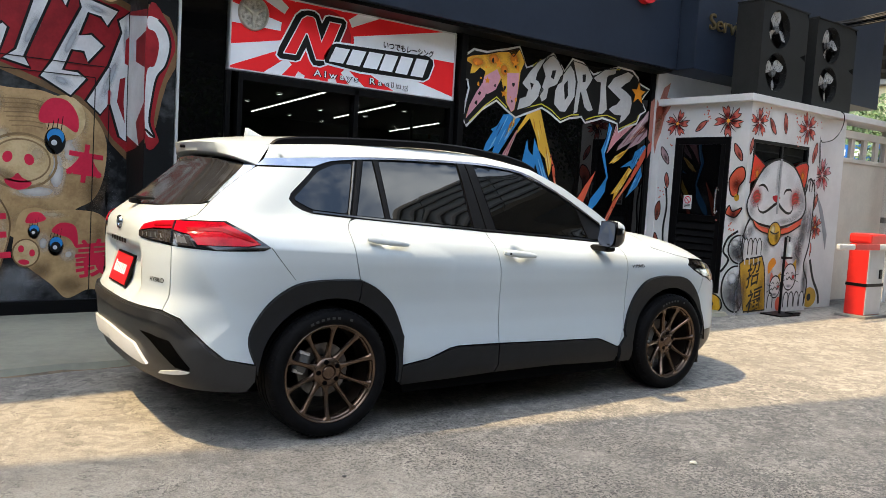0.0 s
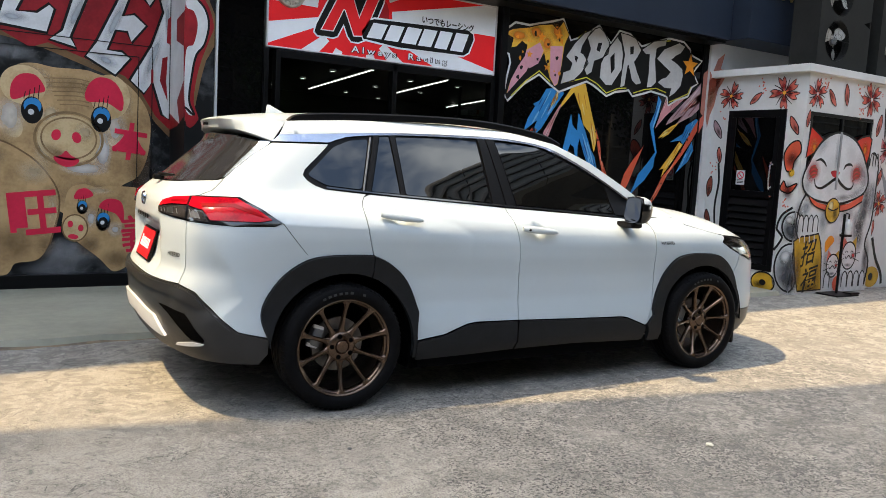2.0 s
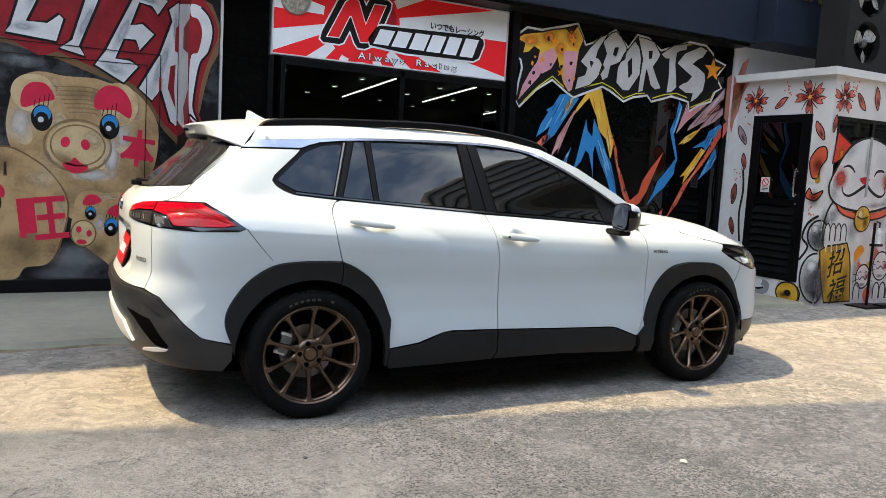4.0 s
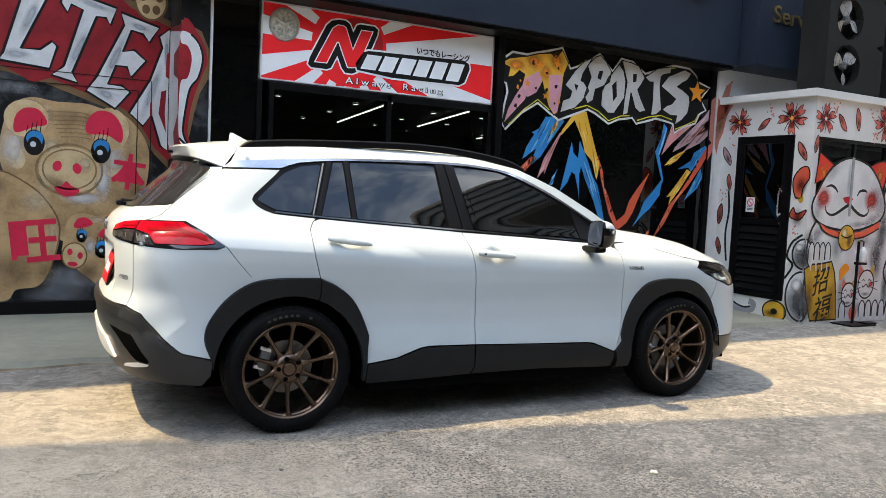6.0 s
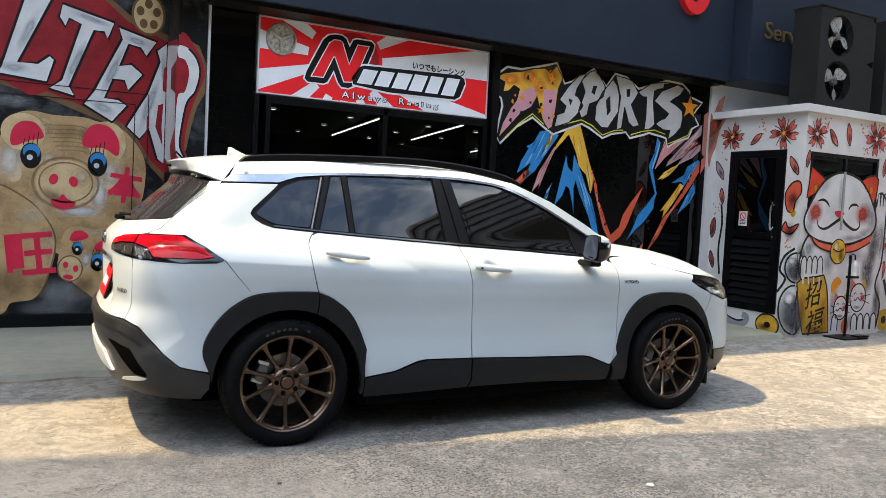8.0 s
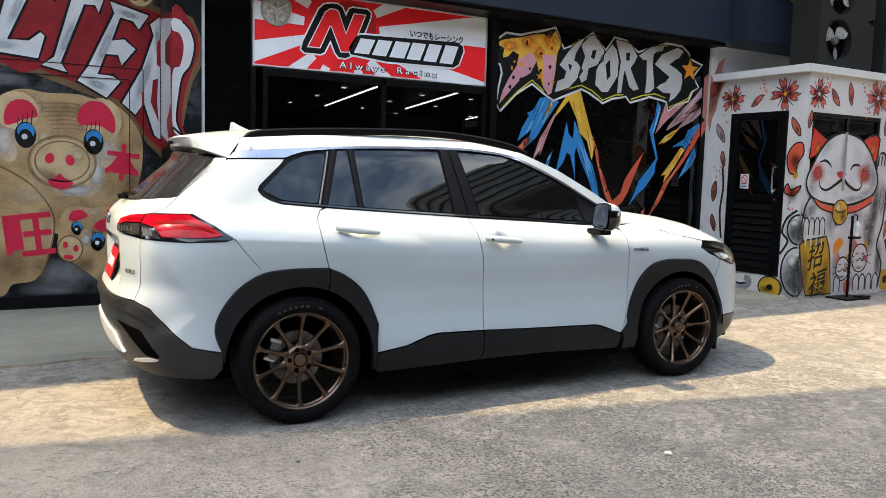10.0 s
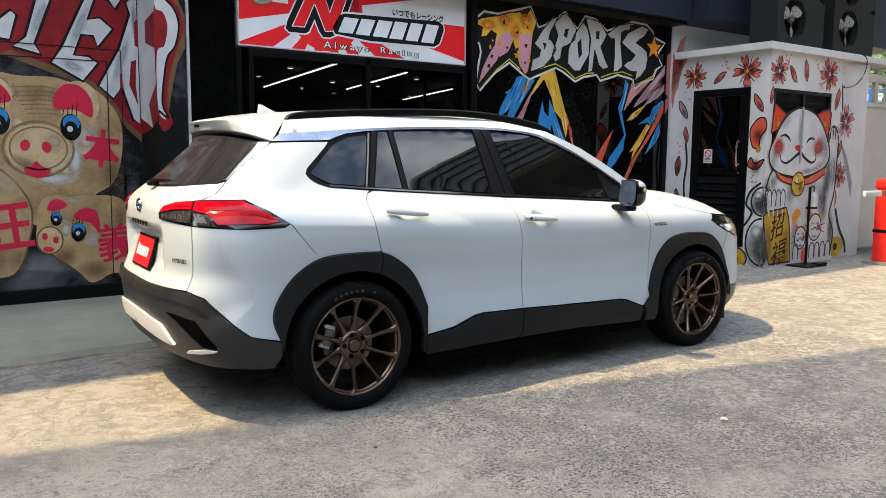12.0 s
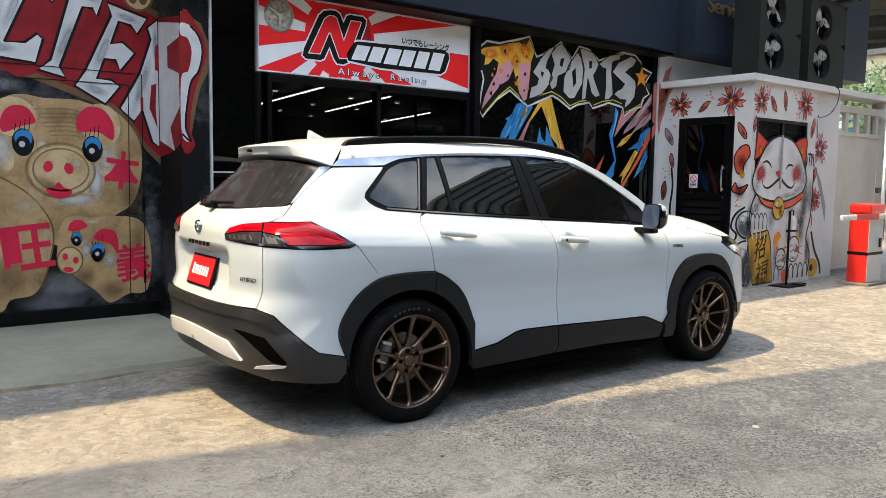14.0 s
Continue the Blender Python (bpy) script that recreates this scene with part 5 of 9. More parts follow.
def car_body():
    quarter = [(-0.497, 0.655), (-0.385, 0.625), (-0.299, 0.548), (-0.18, 0.442)] + [X(*p) for p in ARCH_R]
    quarter += [X(*p) for p in DOOR_REAR[::-1][1:]] + [X(0.15, 1.126), X(-0.07, 1.143), X(-0.122, 1.160), X(-0.160, 1.183), X(-0.181, 1.212), X(-0.168, 1.240), X(-0.020, 1.379), X(-0.312, 1.369)]
    quarter += [(-0.338, 1.360), (-0.368, 1.310), (-0.390, 1.220), (-0.393, 1.178), (-0.388, 1.15), (-0.380, 1.116), (-0.43, 1.088)] + LAMP_TOP[4:] + LAMP_LOW[:3] + [(-0.491, 0.966), (-0.491, 0.828), (-0.496, 0.71)]
    panel("rear_quarter", inset(quarter, GAP), CARWHITE)
    hatch = [(-LR, 0.652), (-0.924, 0.652), (-0.669, 0.655), (-0.499, 0.657), (-0.498, 0.71), (-0.494, 0.828), (-0.493, 0.966)] + LAMP_LOW[4:] + LAMP_TOP[:4]
    hatch += [(-0.435, 1.09), (-0.386, 1.114), (-0.392, 1.15), (-0.398, 1.174), (-0.43, 1.164), (-0.65, 1.151), (-0.8, 1.142), (-LR, 1.132)]
    gate = whole("tailgate", inset(hatch, 0.0015), CARWHITE)
    glass = [(-LR, 1.138), (-0.8, 1.148), (-0.65, 1.156), (-0.44, 1.169), (-0.414, 1.184), (-0.421, 1.27), (-0.414, 1.378), (-0.665, 1.398), (-LR, 1.412)]
    whole("rear_window", glass, DUSTYGLASS, gate, out=-0.002, label="dusty tinted rear window with wiper streaks")
    panel("pillar_trim", [(-0.409, 1.182), (-0.397, 1.184), (-0.393, 1.222), (-0.373, 1.308), (-0.345, 1.356), (-0.340, 1.372), (-0.411, 1.380), (-0.417, 1.27)], TRIMDARK, out=-0.001)
    rear_door = [X(*p) for p in DOOR_REAR[::-1]] + [X(0.17, 1.125), X(0.364, 1.113), X(0.92, 1.080), ] + [X(*p) for p in DOOR_MID] + [
                 X(0.80, 0.428), X(0.74, 0.420), X(0.60, 0.370), X(0.425, 0.345)] + [X(*p) for p in ARCH_RF[::-1][1:-1]]
    panel("rear_door", inset(rear_door, GAP), CARWHITE, step=0.016)
    front_door = [X(*p) for p in DOOR_MID[::-1]] + [X(1.11, 1.068), X(1.5, 1.048), X(1.894, 1.024), X(2.10, 1.012)] + [X(*p) for p in DOOR_FRONT] + [X(2.112, 0.337), X(2.03, 0.367), X(1.95, 0.396), X(1.90, 0.403),
                  X(1.5, 0.412)]
    panel("front_door", inset(front_door, GAP), CARWHITE, step=0.016)
    fender = [X(2.16, 1.02), X(2.30, 1.035), X(2.46, 1.030), X(2.50, 0.985), X(2.66, 0.948), X(2.826, 0.918), X(2.797, 0.874), X(2.87, 0.835), X(3.0, 0.785), X(2.955, 0.655)]
    fender += [X(*p) for p in ARCH_F[::-1] if p[0] < 2.95 and p[1] > 0.42] + [X(2.175, 0.40)] + [X(*p) for p in DOOR_FRONT[::-1]]
    panel("front_fender", inset(fender, GAP), CARWHITE)
    bump = [X(3.004, 0.785), X(3.17, 0.738), X(3.30, 0.735), (END, 0.735), (END, 0.43), X(3.40, 0.41), X(3.22, 0.39), X(3.02, 0.395), X(2.985, 0.585), X(2.959, 0.655)]
    whole("front_bumper", inset(bump, 0.0015), CARWHITE)
    whole("grille_panel", [X(3.26, 0.865), (END, 0.86), (END, 0.742), X(3.30, 0.742)], BLACKSATIN, out=-0.004, label="dark front grille")
    lamp = [X(2.815, 0.912), X(2.90, 0.912), X(3.15, 0.872), X(3.255, 0.84), X(3.27, 0.79), X(3.24, 0.745), X(3.17, 0.744), X(3.0, 0.79), X(2.87, 0.84), X(2.805, 0.875)]
    for hl in panel("headlight", inset(lamp, 0.004), BLACKGLOSS, out=0.002, label="smoked headlight with silver reflectors"):
        flip = hl.data.vertices[0].co.y > 0
        for q, m in (([X(2.86, 0.885), X(2.93, 0.892), X(3.08, 0.862), X(3.04, 0.845)], CLEAR), ([X(2.95, 0.83), X(3.12, 0.842), X(3.2, 0.82), X(3.08, 0.80)], CLEAR), ([X(3.04, 0.785), X(3.18, 0.79), X(3.21, 0.77), X(3.14, 0.755)], CLEAR)):
            part("reflector", lift(q, 0.004, 0.0, flip), m, hl)
    low = [X(3.02, 0.390), X(3.22, 0.385), X(3.40, 0.405), (END, 0.425), (END, 0.24), X(3.40, 0.22), X(3.15, 0.195), X(2.995, 0.26), X(3.0, 0.36)]
    whole("front_valance", low, APRON, label="dark grey front bumper apron")
    # sills and arches
    panel("door_sill", inset([X(0.425, 0.340), X(0.60, 0.365), X(0.74, 0.415), X(0.80, 0.423), X(1.088, 0.420), X(1.088, 0.30), X(1.066, 0.254), X(0.75, 0.243), X(0.425, 0.236)], 0.001), CLAD, out=0.008, label="black ribbed sill cladding")
    panel("door_sill", inset([X(1.094, 0.420), X(1.5, 0.408), X(1.90, 0.398), X(1.95, 0.390), X(2.03, 0.362), X(2.112, 0.331), X(2.095, 0.238), X(1.53, 0.258), X(1.072, 0.254), X(1.094, 0.30)], 0.001), CLAD, out=0.008, label="black sill cladding")
    panel("arch_cladding", [X(*p) for p in ARCH_R] + [X(*p) for p in arc(0.0, 0.33, 0.397, 70, 172, 16)] + [X(-0.394, 0.36)], CLAD, out=0.020, rim=0.03, label="black wheel arch cladding")
    panel("arch_cladding", [X(*p) for p in [(0.146, 0.813)] + ARCH_RF[1:]] + [X(0.413, 0.26), X(0.398, 0.26)] + [X(*p) for p in arc(0.0, 0.33, 0.397, -2, 69, 10)], CLAD, out=0.018, rim=0.03, label="black wheel arch cladding")
    panel("arch_cladding", [X(*p) for p in ARCH_F] + [X(*p) for p in arc(2.63, 0.33, 0.390, 4, 186, 20)] + [X(2.235, 0.24), X(2.13, 0.24)], CLAD, out=0.020, rim=0.03, label="black wheel arch cladding")
    # rear bumper
    rb = [(-LR, 0.649), (-0.924, 0.649), (-0.669, 0.652), (-0.497, 0.652), (-0.386, 0.622), (-0.300, 0.545), (-0.181, 0.440), X(-0.40, 0.403), X(-0.405, 0.33), X(-0.445, 0.284), (-0.25, 0.29), (-0.45, 0.30), (-0.65, 0.32), (-LR, 0.325)]
    b = whole("rear_bumper", rb, BUMPER, out=0.010, rim=0.04, label="dark grey plastic rear bumper")
    whole("skid_plate", [(-LR, 0.492), (-0.95, 0.488), (-0.72, 0.470), (-0.66, 0.425), (-0.622, 0.384), (-0.65, 0.380), (-0.93, 0.402), (-LR, 0.410)], SKID, b, out=0.024, rim=0.03, label="pale silver skid plate")
    ridge = [(-LR, 0.640)] + smooth_line([(-0.924, 0.641), (-0.669, 0.644), (-0.502, 0.643), (-0.392, 0.612), (-0.307, 0.537), (-0.215, 0.452)], 5)
    ridge += smooth_line([(-0.245, 0.442), (-0.335, 0.513), (-0.412, 0.576), (-0.505, 0.600), (-0.669, 0.604), (-0.924, 0.601)], 5) + [(-LR, 0.600)]
    whole("bumper_ridge", ridge, BUMPER, b, out=0.019, rim=0.012)
    for flip in (False, True):
        # vent: a raised near-black panel, the recess's shade put into its colour
        part("vent", lift([(-0.650, 0.540), (-0.565, 0.537), (-0.442, 0.516), (-0.347, 0.402), (-0.356, 0.388), (-0.421, 0.397), (-0.475, 0.440), (-0.565, 0.505)], 0.014, 0.01, flip), VOID, b)
        part("vent_lip", lift([(-0.530, 0.366), (-0.42, 0.386), (-0.352, 0.382), (-0.366, 0.373), (-0.45, 0.360), (-0.550, 0.352)], 0.017, 0.012, flip), SILVER, b, "pale lip under the vent")


def tail_lamps():
    for flip in (False, True):
        base = part("tail_light", lift(inset(LAMP_TOP + LAMP_LOW, 0.001), 0.004, 0.02, flip), BLACKGLOSS, CAR, "wraparound red tail light with smoked lower lens")
        part("red_lens", lift([(-0.768, 1.018), (-0.73, 1.045), (-0.62, 1.066), (-0.484, 1.076), (-0.480, 1.040), (-0.62, 1.036)], 0.010, 0.008, flip), REDLAMP, base)
        part("clear_lens", lift([(-0.775, 1.012), (-0.62, 1.030), (-0.480, 1.034), (-0.494, 0.980), (-0.64, 0.984), (-0.775, 0.990)], 0.009, 0.007, flip), CLEAR, base)
        part("red_lens", lift([(-0.466, 1.074), (-0.225, 1.079), (-0.110, 1.028), (-0.055, 0.988), (-0.11, 0.980), (-0.34, 0.979), (-0.38, 1.022), (-0.466, 1.036)], 0.011, 0.008, flip), REDLAMP, base)
        part("clear_lens", lift([(-0.468, 1.030), (-0.388, 1.014), (-0.352, 0.970), (-0.474, 0.976)], 0.009, 0.007, flip), CLEAR, base)
        part("light_bar", lift([(-0.40, 1.048), (-0.22, 1.052), (-0.11, 1.014), (-0.08, 0.994), (-0.12, 1.003), (-0.23, 1.038), (-0.38, 1.034)], 0.0125, 0.002, flip), REDDARK, base)
        part("reflector", lift([(-0.665, 1.018), (-0.585, 1.022), (-0.595, 0.993), (-0.665, 0.991)], 0.0105, 0.0, flip), STEEL, base)
        part("reflector", lift([(-0.446, 1.012), (-0.412, 1.008), (-0.392, 0.984), (-0.452, 0.984)], 0.0105, 0.0, flip), STEEL, base)
        for k in range(5):
            u = -0.735 + 0.043 * k
            part("reflector", lift([(u, 1.012 + 0.001 * k), (u + 0.009, 1.013 + 0.001 * k), (u + 0.017, 0.995), (u + 0.008, 0.994)], 0.0112, 0.0, flip), GREYPAINT, base)
        for k in range(3):
            u = -0.462 + 0.024 * k
            part("reflector", lift([(u, 1.020 - 0.004 * k), (u + 0.009, 1.018 - 0.004 * k), (u + 0.022, 0.982), (u + 0.012, 0.982)], 0.0112, 0.0, flip), GREYPAINT, base)
        part("light_bar", lift([(-0.62, 1.052), (-0.49, 1.058), (-0.485, 1.050), (-0.62, 1.045)], 0.0115, 0.002, flip), REDDARK, base)


def rounded(pts, r=0.03, n=4):
    """The outline with its corners rounded off."""
    out, k = [], len(pts)
    for i in range(k):
        a, b, c = (np.array(pts[(i + d) % k], float) for d in (-1, 0, 1))
        la, lc = np.hypot(*(a - b)), np.hypot(*(c - b))
        p, q = b + (a - b) * min(0.45, r / la), b + (c - b) * min(0.45, r / lc)
        out += [tuple((1 - t) ** 2 * p + 2 * t * (1 - t) * b + t * t * q) for t in [j / n for j in range(n + 1)]]
    return out


STRIP_TOP = smooth_line([(-0.272, 1.410), (-0.004, 1.432), (0.258, 1.452), (0.522, 1.466), (0.972, 1.477), (1.20, 1.469), (1.42, 1.440), (1.62, 1.365), (1.803, 1.277), (2.055, 1.14)], 3)
STRIP_LOW = smooth_line([(0.088, 1.421), (0.24, 1.439), (0.50, 1.453), (0.96, 1.464), (1.20, 1.456), (1.40, 1.430), (1.60, 1.358), (1.79, 1.269), (2.045, 1.133)], 3)


def glasshouse():
    def side(pts):
        out = []
        for (x0, z0), (x1, z1) in zip(pts, pts[1:] + pts[:1]):
            n = max(1, int(math.hypot(x1 - x0, z1 - z0) / 0.03))
            out += [X(x0 + (x1 - x0) * k / n, z0 + (z1 - z0) * k / n) for k in range(n)]
        return out
    under = side([(-0.163, 1.242), (-0.178, 1.212), (-0.158, 1.183), (-0.12, 1.158), (-0.07, 1.140), (0.16, 1.118), (0.92, 1.072), (1.9, 1.016), (2.13, 1.00), (2.18, 1.05), (1.96, 1.19), (1.79, 1.276), (1.60, 1.364), (1.40, 1.434), (0.97, 1.468), (0.28, 1.446), (0.06, 1.416), (-0.015, 1.384)])
    panel("window_surround", under, BLACKSATIN, out=-0.006, rim=0.0)
    panel("quarter_glass", side(rounded([(-0.160, 1.212), (-0.064, 1.163), (0.126, 1.148), (0.208, 1.417), (0.098, 1.403), (0.004, 1.364)], 0.022)), TINT, out=0.0, label="tinted rear quarter glass")
    panel("window_seal", side([(0.131, 1.142), (0.139, 1.141), (0.228, 1.428), (0.219, 1.428)]), GREYPAINT, out=0.002, rim=0.004, label="pale edge of the rear quarter glass")
    panel("vent_glass", side([(0.183, 1.141), (0.345, 1.132), (0.334, 1.437), (0.281, 1.434)]), TINT, out=0.0, label="tinted fixed pane of the rear door")
    panel("rear_door_glass", side(rounded([(0.384, 1.129), (0.928, 1.100), (0.899, 1.449), (0.60, 1.446), (0.376, 1.438)], 0.012)), TINT, out=0.0, label="tinted rear door window")
    panel("front_door_glass", side([(1.112, 1.090), (1.884, 1.050), (1.842, 1.224), (1.74, 1.277), (1.636, 1.323), (1.484, 1.386), (1.40, 1.416), (1.336, 1.434), (1.20, 1.445), (1.034, 1.449)]), TINT, out=0.0, label="tinted front door window")
    panel("pillar_cover", side([(0.941, 1.096), (1.027, 1.084), (0.962, 1.464), (0.912, 1.462)]), BLACKSATIN, out=0.004)
    panel("pillar_cover", side([(1.036, 1.084), (1.102, 1.081), (1.026, 1.460), (0.971, 1.464)]), BLACKSATIN, out=0.004)
    panel("pillar_cover", side([(0.149, 1.136), (0.172, 1.135), (0.272, 1.443), (0.246, 1.441)]), BLACKSATIN, out=0.003)
    panel("pillar_cover", side([(0.352, 1.128), (0.377, 1.127), (0.369, 1.446), (0.342, 1.445)]), BLACKSATIN, out=0.003)
    panel("pillar_cover", side([(1.895, 1.044), (2.09, 1.026), (1.872, 1.213), (1.852, 1.219)]), BLACKSATIN, out=0.002)
    strip = side([(-0.314, 1.374), (-0.017, 1.385), (0.03, 1.403)] + STRIP_LOW + STRIP_TOP[::-1])
    panel("roof_strip", strip, TRIM, out=0.004, rim=0.006, label="bright metal strip along the roof edge")
    top = [(-0.232, 1.484), (0.166, 1.516), (0.75, 1.537), (1.17, 1.518), (1.49, 1.466), (1.76, 1.362), (2.03, 1.222), (2.16, 1.145), (2.21, 1.03), (2.15, 1.03)]
    panel("roof_side", side([(x, z + 0.003) for x, z in STRIP_TOP] + top[::-1]), CARWHITE, rim=0.004)
    belt = side([(-0.07, 1.147), (0.16, 1.130), (0.364, 1.116), (0.92, 1.083), (1.5, 1.052), (1.9, 1.028), (1.9, 1.036), (1.5, 1.060), (0.92, 1.092), (0.364, 1.125), (0.14, 1.139), (-0.065, 1.156)])
    panel("belt_trim", belt, BLACKGLOSS, out=0.004, rim=0.006)


ROOF_EDGE = prof([(-0.42, 1.44), (-0.232, 1.484), (0.166, 1.516), (0.75, 1.537), (1.17, 1.518), (1.49, 1.466), (1.76, 1.362), (2.03, 1.222), (2.16, 1.145), (2.30, 1.07)], 0.03)


def loft_top(xs, edge_z, crown, bulge=0.0, n=16):
    """A crowned sheet between the two side edges."""
    bm = bmesh.new()
    rows = []
    for x in xs:
        z = float(edge_z(x))
        w = float(half_width(x, z))
        rows.append([bm.verts.new((x + bulge * (1 - t * t), w * t, z + crown(x) * (1 - t * t))) for t in [2 * k / n - 1 for k in range(n + 1)]])
    for r, s in zip(rows, rows[1:]):
        for k in range(n):
            bm.faces.new((r[k], s[k], s[k + 1], r[k + 1]))
    bmesh.ops.recalc_face_normals(bm, faces=bm.faces)
    if sum(f.normal.z for f in bm.faces) < 0:
        bmesh.ops.reverse_faces(bm, faces=bm.faces)
    return bm


def roof_and_bonnet():
    part("roof_panel", loft_top([-0.24 + 0.08 * k for k in range(22)], ROOF_EDGE, lambda x: 0.055), CARWHITE, CAR, smooth=True)
    part("windscreen", loft_top([1.43 + 0.06 * k for k in range(14)], ROOF_EDGE, lambda x: 0.05, 0.10), TINT, CAR, "dark windscreen", smooth=True)
    edge = prof([(2.15, 1.028), (2.43, 1.030), (2.50, 0.986), (2.66, 0.948), (2.826, 0.919), (3.0, 0.908), (3.2, 0.882), (3.6, 0.86)], 0.012)
    rise = prof([(2.15, 0.05), (2.40, 0.065), (2.55, 0.115), (2.75, 0.135), (2.9, 0.125), (3.1, 0.08), (3.3, 0.05), (3.5, 0.01)], 0.03)
    bm = bmesh.new()
    rows = []
    n = 40
    for k in range(48):
        x = 2.16 + 1.36 * k / 47
        z = float(edge(x))
        xe = FRONT_X(z) - C_FRONT
        w = float(half_width(min(x, xe), z))
        if x > xe:
            w *= max(0.0, 1 - ((x - xe) / C_FRONT) ** P_FRONT) ** (1 / P_FRONT)
        rows.append([bm.verts.new((x, w * 0.995 * t, z + float(rise(x)) * (1 - abs(t) ** 4.5) + 0.002)) for t in [2 * j / n - 1 for j in range(n + 1)]])
    for r, s in zip(rows, rows[1:]):
        for k in range(n):
            bm.faces.new((r[k], s[k], s[k + 1], r[k + 1]))
    bmesh.ops.recalc_face_normals(bm, faces=bm.faces)
    if sum(f.normal.z for f in bm.faces) < 0:
        bmesh.ops.reverse_faces(bm, faces=bm.faces)
    part("bonnet", bm, CARWHITE, CAR, smooth=True)
    # cowl and wiper
    part("cowl", box(2.02, 2.32, -0.66, 0.66, 1.02, 1.05, 0.01), BLACKSATIN, CAR)
    # spoiler: a blade whose rear face sweeps round into the body side
    bm = bmesh.new()
    rows = []
    along = [0.0, 0.35, 0.62, 0.80, 0.92, 1.0, 1.08]
    edge_x, edge_y = prof(list(zip(along, (-0.505, -0.500, -0.478, -0.430, -0.345, -0.230, -0.115))), 0.03), prof(list(zip(along, (0.0, 0.205, 0.350, 0.437, 0.488, 0.517, 0.545))), 0.03)
    edge_z, foot_z = prof(list(zip(along, (1.493, 1.492, 1.489, 1.484, 1.482, 1.485, 1.488))), 0.04), prof(list(zip(along, (1.438, 1.436, 1.428, 1.415, 1.397, 1.374, 1.351))), 0.04)
    foot_x = prof(list(zip(along, (-0.487, -0.483, -0.465, -0.430, -0.375, -0.312, -0.250))), 0.03)
    foot_y = prof(list(zip(along, (0.0, 0.212, 0.368, 0.465, 0.522, 0.555, 0.585))), 0.03)
    for k in range(81):
        t = 2 * k / 80 - 1
        a, g = abs(t), math.copysign(1, t)
        top, foot = Vector((edge_x(a), edge_y(a) * g, edge_z(a))), Vector((foot_x(a), foot_y(a) * g, foot_z(a)))
        root = Vector((-0.228, 0.515 * t, 1.484 + 0.055 * (1 - t * t)))
        under = Vector((-0.37 + 0.05 * a ** 3, foot.y * 0.93, 1.412 - 0.040 * a * a))
        mid = top.lerp(foot, 0.5) + Vector((0.010, 0.0, 0.0)) * (1 - a)
        lip = top.lerp(root, 0.06 + 0.10 * a)
        ring = [root, root.lerp(lip, 0.5) + Vector((0, 0, 0.004 * (1 - a))), lip + Vector((0, 0, 0.0025)), top + Vector((0.004, 0, -0.002)), top.lerp(foot, 0.12), mid, foot + Vector((0.002, 0, 0.004)), foot.lerp(under, 0.08), under]
        rows.append([bm.verts.new(v) for v in ring])
    for r, q in zip(rows, rows[1:]):
        for k in range(len(r) - 1):
            bm.faces.new((r[k], r[k + 1], q[k + 1], q[k]))
    bmesh.ops.recalc_face_normals(bm, faces=bm.faces)
    if sum(f.normal.z * f.calc_area() for f in bm.faces) < 0:
        bmesh.ops.reverse_faces(bm, faces=bm.faces)
    sp = part("spoiler", bm, CARWHITE, CAR, "white roof spoiler", smooth=True)
    part("washer_nozzle", tube([(-0.485, 0.11, 1.465), (-0.512, 0.11, 1.463)], 0.009), BLACKSATIN, sp)
    # shark fin
    bm = bmesh.new()
    rows = []
    for k in range(9):
        t = k / 8
        x0, x1, w = -0.185 + 0.010 * t, 0.035 - 0.192 * t ** 0.7, 0.034 * (1 - t) ** 0.6 + 0.003
        rows.append([bm.verts.new((x0 + (x1 - x0) * (0.5 - 0.5 * math.cos(a)), w * math.sin(a), 1.525 + 0.068 * t)) for a in [j * math.tau / 12 for j in range(12)]])
    for r, s in zip(rows, rows[1:]):
        for k in range(12):
            bm.faces.new((r[k], r[(k + 1) % 12], s[(k + 1) % 12], s[k]))
    bm.faces.new(rows[-1])
    bmesh.ops.recalc_face_normals(bm, faces=bm.faces)
    part("antenna_fin", bm, CARWHITE, CAR, smooth=True)
    # roof rails
    for s in (-1, 1):
        line = smooth_line([(-0.215, 1.484), (-0.14, 1.521), (0.18, 1.549), (0.77, 1.570), (1.16, 1.555), (1.43, 1.512), (1.55, 1.464)], 6)
        bm = bmesh.new()
        rings = []
        for x, z in line:
            y = s * (float(half_width(x, min(1.51, ROOF_EDGE(x)))) - 0.035)
            rings.append([bm.verts.new((x, y + a, z + b)) for a, b in ((-0.017, -0.030), (-0.017, 0.002), (-0.010, 0.010), (0.010, 0.010), (0.017, 0.002), (0.017, -0.030))])
        for r, q in zip(rings, rings[1:]):
            for k in range(6):
                bm.faces.new((r[k], r[(k + 1) % 6], q[(k + 1) % 6], q[k]))
        bm.faces.new(rings[0])
        bm.faces.new(rings[-1][::-1])
        bmesh.ops.recalc_face_normals(bm, faces=bm.faces)
        part("roof_rail", bm, BLACKSATIN, CAR, "black roof rail")


